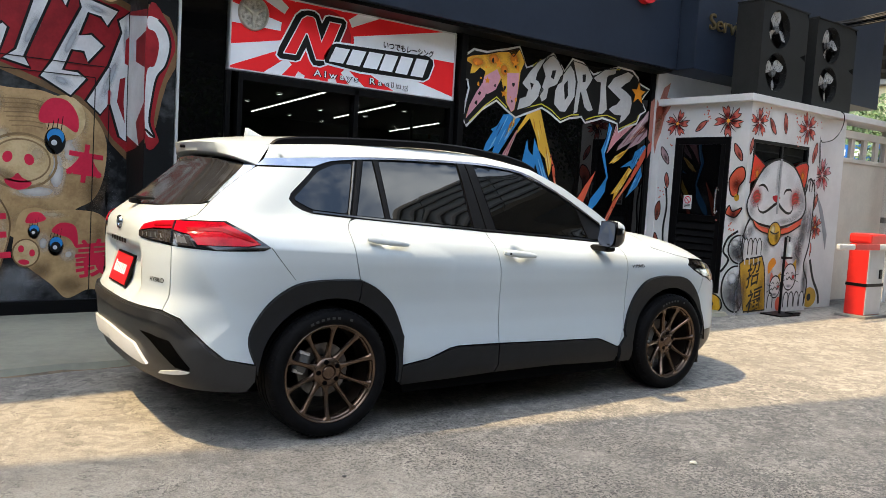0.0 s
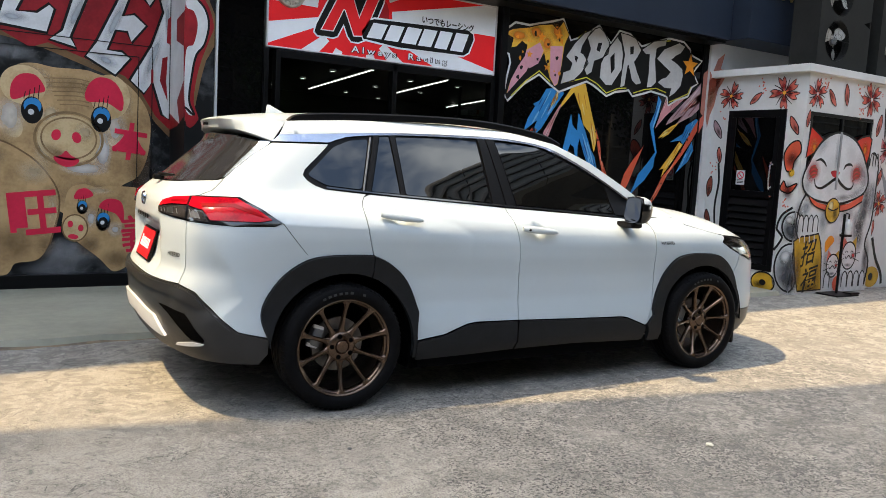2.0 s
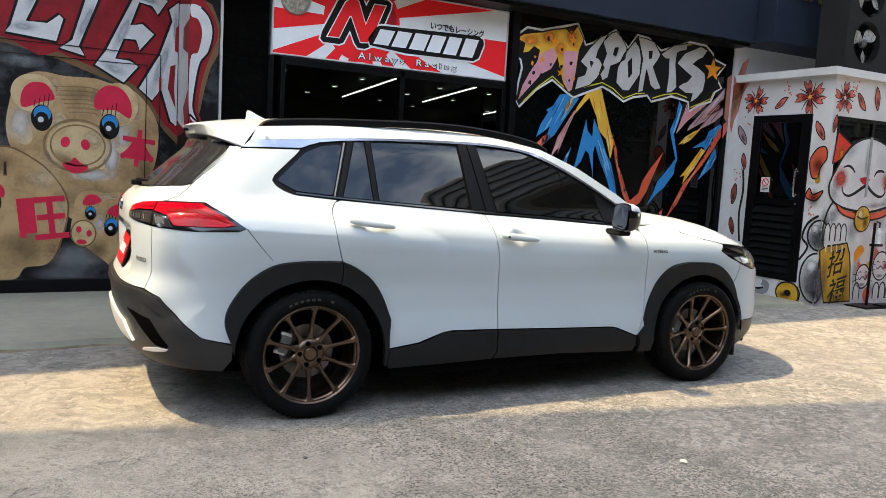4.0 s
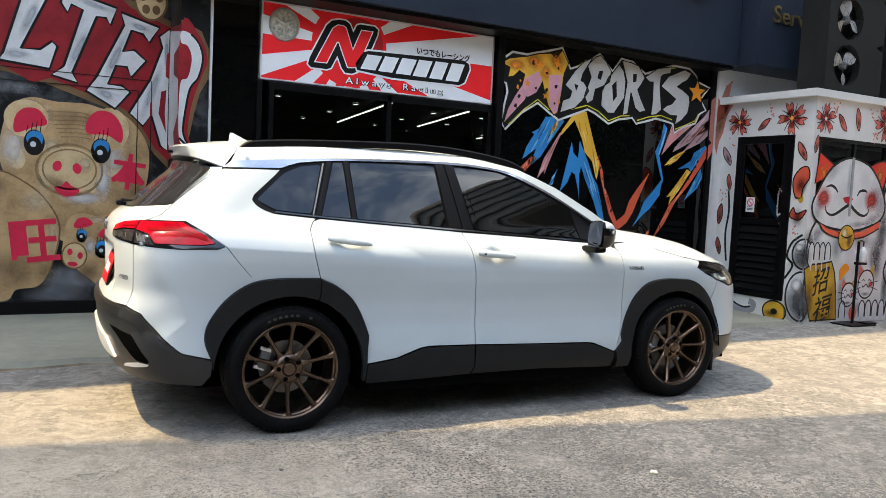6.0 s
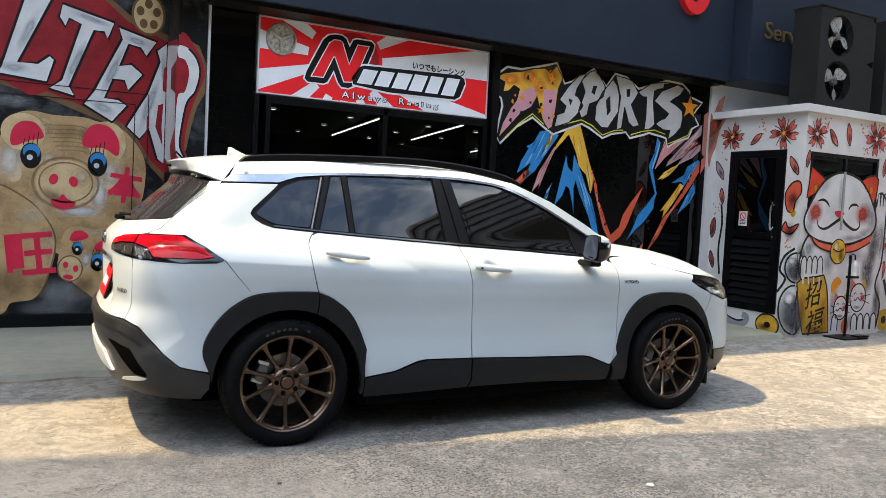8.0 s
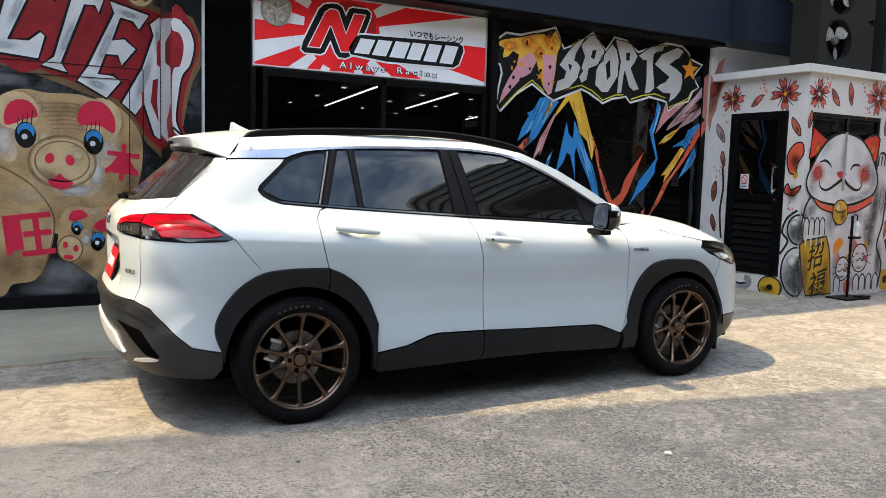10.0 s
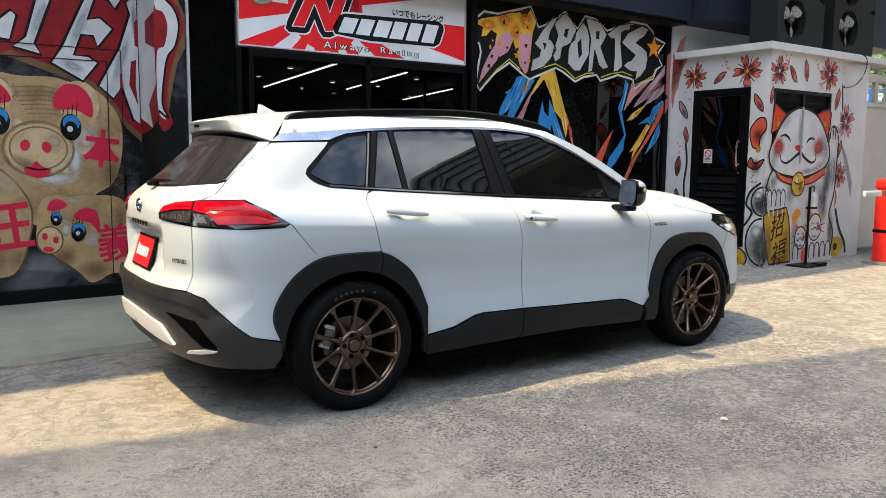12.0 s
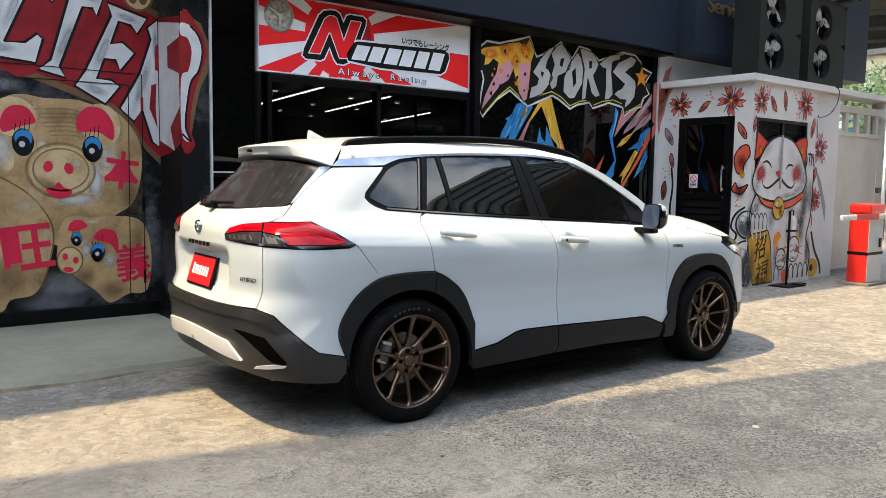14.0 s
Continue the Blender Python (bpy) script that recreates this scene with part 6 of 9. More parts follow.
def mirror_and_handles():
    for s in (-1, 1):
        bm = bmesh.new()
        rows = []
        for x, k in ((1.862, 0.93), (1.872, 1.0), (1.91, 0.98), (1.945, 0.84), (1.972, 0.58), (1.985, 0.25)):
            rows.append([bm.verts.new((x, s * (0.955 + 0.078 * k * (1 if abs(math.cos(a)) < 1e-9 else abs(math.cos(a)) ** 0.6 * math.copysign(1, math.cos(a)))), 1.087 + 0.086 * k * abs(math.sin(a)) ** 0.6 * math.copysign(1, math.sin(a)))) for a in [j * math.tau / 20 + 0.01 for j in range(20)]])
        for r, q in zip(rows, rows[1:]):
            for k in range(20):
                f = bm.faces.new((r[k], r[(k + 1) % 20], q[(k + 1) % 20], q[k]))
                f.material_index = 1 if sum(v.co.z for v in f.verts) / 4 < 1.118 or max(v.co.x for v in f.verts) < 1.88 else 0
        bm.faces.new(rows[-1])
        bmesh.ops.recalc_face_normals(bm, faces=bm.faces)
        m = part("door_mirror", bm, [CARWHITE, BLACKGLOSS], CAR, "white door mirror with black base", smooth=True)
        gl = bmesh.new()
        gl.faces.new([gl.verts.new((1.850 + 0.010 * math.sin(a), s * (0.955 + 0.070 * abs(math.cos(a)) ** 0.6 * math.copysign(1, math.cos(a))), 1.087 + 0.078 * abs(math.sin(a)) ** 0.6 * math.copysign(1, math.sin(a)))) for a in [j * math.tau / 28 + 0.01 for j in range(28)]])
        part("mirror_glass", gl, material("mirror", (0.40, 0.42, 0.45), 0.02, metal=1.0), m)
        part("bezel", box(1.864, 1.872, s * 0.886, s * 1.024, 1.008, 1.166, 0.003), BLACKGLOSS, m)
        part("mirror_foot", box(1.865, 1.95, s * 0.80, s * 0.95, 0.972, 1.01, 0.015), BLACKSATIN, m)
        for (x0, z0), (x1, z1), door in (((0.178, 1.030), (0.418, 1.002), "rear"), ((1.074, 0.962), (1.318, 0.942), "front")):
            pts = []
            for k in range(9):
                t = k / 8
                x, z = x0 + (x1 - x0) * t, z0 + (z1 - z0) * t
                y = s * (half_width(x, z) + swell(x, z) + 0.008 + 0.030 * math.sin(math.pi * min(1, max(0, 0.12 + 0.76 * t))) ** 0.5)
                pts.append((x, y, z))
            bm = tube(pts, [0.014, 0.020, 0.021, 0.0205, 0.020, 0.0195, 0.018, 0.0155, 0.010], 10)
            for v in bm.verts:
                v.co.y = v.co.y - s * 0.25 * (abs(v.co.y) - half_width(v.co.x, v.co.z) - swell(v.co.x, v.co.z) - 0.034) * 1.0
            h = part("door_handle", bm, CARWHITE, CAR, "white pull handle", smooth=True)
            if door == "front":
                part("key_button", tube([(x0 + 0.035, s * 0.916, z0 - 0.006), (x0 + 0.035, s * 0.926, z0 - 0.006)], 0.006), BLACKSATIN, h)


def wheel(x, y, side, turn):
    w = thing_part("wheel", (x, y, 0.335))
    m = side
    prof_t = [(0.252, 0.10), (0.262, 0.113), (0.290, 0.120), (0.313, 0.113), (0.326, 0.099), (0.333, 0.075), (0.335, 0.050), (0.326, 0.049), (0.326, 0.038), (0.335, 0.037), (0.335, 0.008), (0.326, 0.007), (0.326, -0.007), (0.335, -0.008), (0.335, -0.037), (0.326, -0.038), (0.326, -0.049), (0.335, -0.050), (0.333, -0.075), (0.326, -0.099), (0.313, -0.113), (0.290, -0.120), (0.252, -0.10)]
    part("tyre", revolve([(r, a * m) for r, a in prof_t], 80), TYRE, w, "black low-profile tyre", True)
    # shoulder blocks of the tread
    tb = box(-0.0055, 0.0055, -0.012, 0.012, -0.0035, 0.0035)
    me = mesh_of(tb, "tread_block", TYRE)
    for k in range(72):
        t = math.tau * k / 72
        o = new("tread_block", me)
        o.parent = w
        o.matrix_local = pose(0.3262 * math.cos(t), 0.0945 * m, 0.3262 * math.sin(t), 0, 90 - math.degrees(t), 0) @ pose(0, 0, 0, -32 * m, 0, 0)
    # raised sidewall bars
    for a0, a1 in ((70, 78), (84, 122)):
        for k in range(int((a1 - a0) / 6)):
            t0, t1 = radians(a0 + 6 * k), radians(a0 + 6 * k + 3.4)
            bm = bmesh.new()
            q = [(r * math.cos(t), m * 0.1215, r * math.sin(t)) for r, t in ((0.284, t0), (0.297, t0), (0.297, t1), (0.284, t1))]
            bm.faces.new([bm.verts.new(p) for p in q])
            part("sidewall_mark", bm, material("sidewall mark", (0.02, 0.02, 0.021), 0.6), w)
    ring = [(0.232, 0.055 * m), (0.233, 0.080 * m), (0.236, 0.088 * m), (0.2415, 0.091 * m), (0.2425, 0.100 * m), (0.247, 0.106 * m), (0.254, 0.109 * m), (0.258, 0.106 * m), (0.258, 0.098 * m)]
    part("rim", revolve(ring, 80), BRONZE, w, "bronze ten-spoke alloy rim", True)
    # barrel: the rim's bronze, darkened in its colour for shade behind the spokes
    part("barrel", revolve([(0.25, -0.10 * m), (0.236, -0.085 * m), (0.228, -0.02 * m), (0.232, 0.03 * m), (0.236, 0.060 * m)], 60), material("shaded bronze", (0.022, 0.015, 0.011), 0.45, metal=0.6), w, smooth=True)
    part("hub", revolve([(0.036, 0.070 * m), (0.040, 0.075 * m), (0.050, 0.073 * m), (0.072, 0.067 * m), (0.076, 0.062 * m), (0.079, 0.062 * m), (0.080, 0.052 * m), (0.076, 0.0)], 48), BRONZE, w, smooth=True)
    part("centre_cap", revolve([(0.001, 0.078 * m), (0.030, 0.077 * m), (0.034, 0.073 * m), (0.0355, 0.066 * m)], 32), BRONZE, w, smooth=True)
    # raised near-black discs paint the dark of the five lug holes
    for k in range(5):
        a = radians(35.5 - turn + 72 * k)
        part("lug_hole_disc", revolve([(0.001, 0.0722 * m), (0.0125, 0.0722 * m), (0.0125, 0.060 * m)], 12), VOID, w, at=pose(0.0565 * math.cos(a), 0.0032 * m, 0.0565 * math.sin(a)))
    sp = bmesh.new()
    rows = []
    for r, hw, f, d in ((0.066, 0.026, 0.060, 0.030), (0.078, 0.0215, 0.061, 0.032), (0.092, 0.0150, 0.063, 0.032), (0.115, 0.0118, 0.067, 0.030), (0.15, 0.0108, 0.075, 0.028), (0.185, 0.0110, 0.086, 0.026), (0.212, 0.0120, 0.096, 0.026), (0.226, 0.0145, 0.102, 0.026), (0.236, 0.021, 0.104, 0.024), (0.247, 0.033, 0.104, 0.014)):
        rows.append([sp.verts.new((q, yy * m, r)) for q, yy in ((-hw * 0.8, f - d), (-hw, f - 0.007), (-hw * 0.6, f), (0.0, f - 0.0015), (hw * 0.6, f), (hw, f - 0.007), (hw * 0.8, f - d))])
    for r0, r1 in zip(rows, rows[1:]):
        for k in range(7):
            sp.faces.new((r0[k], r0[(k + 1) % 7], r1[(k + 1) % 7], r1[k]))
    bmesh.ops.recalc_face_normals(sp, faces=sp.faces)
    me = mesh_of(sp, "spoke", BRONZE)
    for k in range(10):
        o = new("spoke", me)
        o.parent = w
        o.matrix_local = pose(0, 0, 0, 0, 36 * k + turn, 0)
    part("brake_disc", revolve([(0.07, 0.0), (0.142, 0.0), (0.142, -0.022 * m), (0.07, -0.022 * m)], 48), STEEL, w)
    # bell in near-black, the shade behind the spokes painted in
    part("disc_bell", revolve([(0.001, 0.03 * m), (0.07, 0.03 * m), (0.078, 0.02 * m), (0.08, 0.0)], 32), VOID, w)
    c = part("caliper", box(-0.165, -0.105, -0.035, 0.030, -0.055, 0.055, 0.014), GREYPAINT, w, at=pose(0, 0, 0, 0, 20, 0))
    for z in (-0.055, 0.045):
        part("caliper_bolt", box(-0.175, -0.115, m * 0.016, m * 0.034, z, z + 0.018, 0.004), SILVER, c)
    return w


def thing_part(name, loc):
    ob = new(name)
    ob.parent = CAR
    ob.matrix_local = pose(*loc)
    return ob


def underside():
    # added near-black blocks and liners stand for the shade inside and under the car
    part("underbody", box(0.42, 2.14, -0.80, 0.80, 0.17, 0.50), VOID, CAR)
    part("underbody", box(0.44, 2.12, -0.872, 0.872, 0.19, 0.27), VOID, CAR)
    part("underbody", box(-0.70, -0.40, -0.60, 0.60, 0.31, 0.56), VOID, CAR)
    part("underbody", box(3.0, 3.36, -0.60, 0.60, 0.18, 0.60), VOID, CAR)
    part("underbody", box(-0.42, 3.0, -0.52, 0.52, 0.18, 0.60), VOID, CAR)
    part("cabin_dark_fill", box(-0.30, 2.2, -0.66, 0.66, 0.6, 1.10), VOID, CAR)
    part("rear_dark_fill", box(-0.68, -0.3, -0.55, 0.55, 0.56, 1.08), VOID, CAR)
    part("bay_dark_fill", box(2.2, 3.1, -0.52, 0.52, 0.6, 0.90), VOID, CAR)
    part("roof_dark_fill", box(-0.2, 1.4, -0.50, 0.50, 1.1, 1.46), VOID, CAR)
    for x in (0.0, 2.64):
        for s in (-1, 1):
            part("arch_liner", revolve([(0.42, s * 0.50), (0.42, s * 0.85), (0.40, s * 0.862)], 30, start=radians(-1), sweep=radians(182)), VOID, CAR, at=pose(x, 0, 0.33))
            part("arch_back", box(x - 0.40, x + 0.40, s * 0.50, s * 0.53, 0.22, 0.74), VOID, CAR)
    part("muffler", tube([(-0.62, -0.45, 0.27), (-0.35, -0.45, 0.27)], 0.05, 12), STEEL, CAR, smooth=True)
    for s in (-1, 1):
        part("mud_flap", box(3.0, 3.02, s * 0.72, s * 0.84, 0.15, 0.34), BLACKSATIN, CAR)


def lift_y(y0, y1, z0, z1):
    """A small raised bar across the tailgate between two widths."""
    bm = bmesh.new()
    cols = []
    for k in range(4):
        y = y0 + (y1 - y0) * k / 3
        u = float(np.interp(math.asin(min(1, (abs(y) / half_width(-0.3, z0)) ** (P_REAR / 2))), REAR_F, REAR_D)) - LR
        p = skin(u, z0)
        x = p.x - 0.006
        cols.append([bm.verts.new((x + d, y, z)) for z, d in ((z0, 0.006), (z0, 0.0), (z1, 0.0), (z1, 0.006))])
    for p, q in zip(cols, cols[1:]):
        for k in range(3):
            bm.faces.new((p[k], p[k + 1], q[k + 1], q[k]))
    bmesh.ops.recalc_face_normals(bm, faces=bm.faces)
    return bm


def badges():
    def centre_text(name, words, u0, u1, z0, z1, mat, out=0.004):
        cu = bpy.data.curves.new(name, "FONT")
        cu.body, cu.shear, cu.offset = words, 0.15, 0.022
        tmp = new("tmp", cu)
        me = bpy.data.meshes.new_from_object(tmp)
        bpy.data.objects.remove(tmp)
        bm = bmesh.new()
        bm.from_mesh(me)
        bpy.data.meshes.remove(me)
        xs, ys = [v.co.x for v in bm.verts], [v.co.y for v in bm.verts]
        for v in bm.verts:
            a, b = (v.co.x - min(xs)) / (max(xs) - min(xs)), (v.co.y - min(ys)) / (max(ys) - min(ys))
            v.co = skin(u0 + (u1 - u0) * a, z0 + (z1 - z0) * b, out)
        return part(name, bm, mat, CAR)
    centre_text("side_badge", "HYBRID", skin_u(2.195, 0.875), skin_u(2.315, 0.875), 0.862, 0.882, BLACKGLOSS)
    centre_text("rear_badge", "HYBRID", -0.655, -0.535, 0.782, 0.804, BLACKSATIN)
    for k in range(6):
        a = 0.150 - 0.058 * k
        part("name_bar", lift_y(a, a - 0.040, 0.934, 0.955), BLACKSATIN, CAR)
    # round emblem
    e = part("emblem", revolve([(0.034, -0.002), (0.043, -0.009), (0.048, 0.0)], 28, "X"), DARKCHROME, CAR, "round dark chrome emblem", True, at=pose(-0.846, 0, 1.033) @ Matrix.Diagonal((1, 1, 0.78, 1)))
    part("emblem_bar", revolve([(0.014, 0.0), (0.018, -0.007), (0.022, 0.0)], 20, "X"), DARKCHROME, e, smooth=True, at=pose(0, 0, 0) @ Matrix.Diagonal((1, 0.8, 1.7, 1)))
    part("emblem_bar", revolve([(0.014, 0.0), (0.018, -0.007), (0.022, 0.0)], 20, "X"), DARKCHROME, e, smooth=True, at=pose(0, 0, 0.012) @ Matrix.Diagonal((1, 1.6, 0.7, 1)))
    # plate
    p = part("number_plate", box(-0.006, 0.004, -0.19, 0.19, -0.088, 0.088, 0.003), BLACKSATIN, CAR, "red show plate in a black holder", at=pose(-0.826, 0, 0.785, 0, 17, 0))
    part("plate_face", box(-0.010, -0.006, -0.172, 0.172, -0.077, 0.077, 0.001), paint("plate red", (0.60, 0.010, 0.018), 0.04), p)
    for k in range(7):
        a = 0.115 - 0.036 * k
        part("plate_bar", box(-0.0125, -0.010, a - 0.011, a + 0.011, -0.028, 0.024 if k else 0.034), SIGNWHITE, p)
    # rear wiper
    w = part("rear_wiper", box(-0.80, -0.745, -0.03, 0.04, 1.135, 1.165, 0.012), BLACKSATIN, CAR)
    part("wiper_blade", tube([(-0.765, 0.02, 1.165), (-0.74, -0.25, 1.172)], [0.012, 0.006], 8), BLACKSATIN, w, smooth=True)
    # fuel flap seam
    part("seam", lift([(-0.002, 0.976), (0.002, 0.978), X(-0.214, 0.822), X(-0.218, 0.822)], 0.0008, 0.0, False), EDGE_P, CAR)


car_body()
tail_lamps()
glasshouse()
roof_and_bonnet()
mirror_and_handles()
for wx, tn in ((0.0, 1.5), (2.64, 15.0)):
    for sd in (-1, 1):
        wheel(wx, sd * 0.785, sd, tn)
underside()
badges()

# ---- painted walls and signs ----
def painted_eye(c, x, z, k, tilt=0.0):
    """A long-lashed cartoonish eye as plain ovals."""
    c.oval("eye_black", (x, z), 0.082 * k, 0.112 * k, BLACK_P, 4, tilt)
    c.oval("eye_blue", (x + 0.004 * k, z + 0.035 * k), 0.066 * k, 0.068 * k, BLUE_P, 5, tilt)
    c.oval("eye_core", (x, z - 0.012 * k), 0.052 * k, 0.062 * k, BLACK_P, 6, tilt)
    c.oval("eye_glint", (x - 0.008 * k, z - 0.015 * k), 0.023 * k, 0.024 * k, WHITE_P, 7)
    for j in range(4):
        a = x - 0.06 * k + 0.035 * k * j
        c.stroke("lash", [(a, z + 0.09 * k), (a + 0.012 * k, z + (0.15 + 0.02 * j) * k)], 0.007 * k, BLACK_P, 5)


def west_mural():
    m = thing("west_wall_mural", "spray mural of tan round faces under a red lettered banner", "mural")
    c = Canvas(m, "y", 7.28)
    c.poly("banner_edge", [(-1.4, 3.2), (1.10, 3.2), (1.56, 2.87), (1.873, 2.75), (1.873, 1.40), (1.75, 1.52), (1.60, 1.74), (1.47, 1.86), (1.15, 1.97), (0.86, 2.07), (0.60, 2.13), (0.0, 2.24), (-1.4, 2.40)], TANDARK_P, 1)
    c.poly("banner", [(-1.4, 3.2), (1.065, 3.2), (1.524, 2.824), (1.873, 2.69), (1.873, 1.47), (1.75, 1.58), (1.61, 1.80), (1.485, 1.91), (1.16, 2.026), (0.883, 2.124), (0.75, 2.07), (0.519, 2.191), (0.0, 2.30), (-1.4, 2.45)], DARKRED_P, 2)
    letters = {
        "letter_l": [(0.70, 2.95), (0.93, 2.98), (0.653, 2.347), (0.80, 2.36), (0.89, 2.44), (0.935, 2.40), (0.875, 2.20), (0.491, 2.233), (0.52, 2.30)],
        "letter_t": [(0.985, 2.90), (1.41, 2.80), (1.36, 2.64), (1.32, 2.70), (1.245, 2.70), (1.055, 2.19), (1.101, 2.10), (0.89, 2.15), (0.985, 2.24), (1.13, 2.745), (1.04, 2.775), (1.009, 2.70), (0.955, 2.78)],
        "letter_e": [(1.44, 2.77), (1.775, 2.68), (1.69, 2.53), (1.63, 2.60), (1.535, 2.62), (1.465, 2.42), (1.56, 2.45), (1.665, 2.362), (1.54, 2.20), (1.50, 2.29), (1.41, 2.29), (1.345, 2.12), (1.46, 2.12), (1.535, 2.064), (1.408, 1.905), (1.165, 2.043), (1.25, 2.18), (1.47, 2.66)],
        "letter_r": [(1.77, 2.60), (1.873, 2.69), (1.873, 1.56), (1.80, 1.60), (1.715, 1.88), (1.646, 1.77), (1.525, 1.88), (1.70, 2.20), (1.80, 2.50)],
    }
    for k, pts in letters.items():
        c.poly(k, pts, WHITE_P, 4)
        c.stroke(k + "_outline", pts, 0.022, BLACK_P, 5, True)
    c.poly("letter_r_gap", [(1.84, 2.44), (1.872, 2.48), (1.872, 2.22), (1.835, 2.24)], DARKRED_P, 6)
    c.poly("letter_r_gap", [(1.80, 2.10), (1.845, 2.12), (1.835, 1.90), (1.85, 1.72), (1.78, 1.90)], DARKRED_P, 6)
    c.poly("letter_k", [(0.30, 3.0), (0.55, 3.0), (0.36, 2.45), (0.42, 2.36), (0.16, 2.32), (0.10, 2.42)], WHITE_P, 4)
    c.stroke("letter_k_outline", [(0.30, 3.0), (0.36, 2.45), (0.42, 2.36), (0.16, 2.32), (0.10, 2.42)], 0.022, BLACK_P, 5, True)
    # round face
    c.poly("face", [(0.497, 1.438), (0.523, 1.68), (0.575, 1.83), (0.66, 1.92), (0.78, 1.945), (0.934, 1.925), (1.164, 1.929), (1.29, 1.90), (1.463, 1.867), (1.60, 1.752), (1.69, 1.598), (1.708, 1.436), (1.68, 1.204), (1.603, 1.035), (1.45, 0.93), (1.40, 0.75), (1.0, 0.70), (0.80, 0.95), (0.58, 1.20)], TAN_P, 2, True)
    c.oval("ear_tan", (0.70, 1.76), 0.17, 0.16, TANLIGHT_P, 3)
    c.oval("ear_tan", (1.37, 1.72), 0.16, 0.19, TANLIGHT_P, 3)
    c.poly("ear_red", [(0.618, 1.635), (0.612, 1.76), (0.68, 1.845), (0.795, 1.843), (0.862, 1.727), (0.76, 1.69)], RED_P, 4, True)
    c.poly("ear_red", [(1.18, 1.67), (1.185, 1.79), (1.267, 1.875), (1.39, 1.859), (1.47, 1.74), (1.462, 1.605), (1.345, 1.665)], RED_P, 4, True)
    painted_eye(c, 0.763, 1.557, 1.0)
    painted_eye(c, 1.296, 1.520, 1.0)
    c.stroke("snout_ring", [(1.045 + 0.265 * math.cos(t * math.tau / 36), 1.335 + 0.225 * math.sin(t * math.tau / 36)) for t in range(36)], 0.020, RING_P, 4, True)
    c.oval("snout", (1.045, 1.335), 0.245, 0.205, TANLIGHT_P, 3)
    c.stroke("snout_ring", [(1.045 + 0.215 * math.cos(t * math.tau / 36), 1.34 + 0.175 * math.sin(t * math.tau / 36)) for t in range(36)], 0.014, RING_P, 5, True)
    c.oval("nostril", (0.944, 1.365), 0.036, 0.047, RED_P, 5, -15)
    c.oval("nostril", (1.103, 1.351), 0.036, 0.047, RED_P, 5, 15)
    c.poly("mouth", [(0.925, 1.18), (0.98, 1.195), (1.02, 1.235), (1.06, 1.195), (1.125, 1.16), (1.09, 1.115), (1.02, 1.098), (0.95, 1.13)], RED_P, 5, True)
    for k in range(7):
        a = 0.98 + 0.03 * k
        c.stroke("shade_line", [(0.97 - 0.02 * k, 1.62 + 0.035 * k), (1.10, 1.63 + 0.036 * k), (1.20, 1.62 + 0.035 * k)], 0.010, RING_P, 3, smooth=True)
    for dx, dz, r in ((0.62, 1.42, 0.10), (1.38, 1.38, 0.09), (0.86, 1.50, 0.05), (1.22, 1.20, 0.06)):
        c.oval("highlight", (dx, dz), r * 0.7, r, TANLIGHT_P, 2.5, 20)
    for x, z, rx, rz, col, k in ((0.60, 1.50, 0.13, 0.20, SP_WHITE, 0.55), (0.90, 1.53, 0.08, 0.10, SP_CREAM, 0.8), (1.41, 1.46, 0.11, 0.20, SP_WHITE, 0.5), (1.31, 1.27, 0.09, 0.22, SP_WHITE, 0.75), (1.16, 1.09, 0.22, 0.07, SP_WHITE, 0.7), (0.86, 1.22, 0.10, 0.14, SP_CREAM, 0.6),
                                 (0.55, 1.15, 0.12, 0.26, SP_BROWN, 0.6), (1.62, 1.12, 0.14, 0.24, SP_BROWN, 0.5), (1.20, 0.86, 0.34, 0.16, SP_BROWN, 0.55), (1.05, 1.80, 0.26, 0.10, SP_BROWN, 0.35), (0.72, 1.86, 0.15, 0.08, SP_CREAM, 0.8), (0.84, 1.80, 0.10, 0.13, SP_CREAM, 0.7), (1.20, 1.76, 0.08, 0.12, SP_BROWN, 0.4), (1.50, 1.70, 0.07, 0.16, SP_CREAM, 0.5)):
        c.mist("airbrush", (x, z), rx, rz, col, 2.6, 0.0, k)
    for x, z, rx, rz, k in ((1.06, 0.36, 0.30, 0.16, 0.5), (0.95, 0.22, 0.30, 0.10, 0.4), (0.62, 2.02, 0.22, 0.08, 0.4), (1.35, 2.02, 0.20, 0.07, 0.5), (1.66, 1.40, 0.10, 0.20, 0.3), (1.78, 0.8, 0.08, 0.4, 0.25)):
        c.mist("smoke", (x, z), rx, rz, SP_GREY, 1.3, 0.0, k)
    for x, z, rx, rz, r in ((0.72, 2.62, 0.05, 0.22, -22), (0.62, 2.30, 0.14, 0.05, 0), (1.10, 2.40, 0.05, 0.24, -22), (1.22, 2.80, 0.20, 0.035, -14), (1.40, 2.36, 0.05, 0.25, -22), (1.60, 2.66, 0.12, 0.04, -14), (1.33, 2.03, 0.12, 0.05, -20), (1.72, 2.10, 0.05, 0.30, -18), (1.84, 2.45, 0.03, 0.2, 0)):
        c.mist("letter_shade", (x, z), rx, rz, (0.42, 0.46, 0.50), 4.5, r, 0.65)
    c.mist("nose_light", (1.16, 1.40), 0.09, 0.10, SP_CREAM, 4.2, 0, 0.6)
    c.mist("nose_shade", (0.93, 1.22), 0.14, 0.06, SP_BROWN, 4.2, -30, 0.6)
    c.text("character", "本", (1.535, 1.345), 0.33, RED_P, 6, 0.29, rot=-6, brush=0.012)
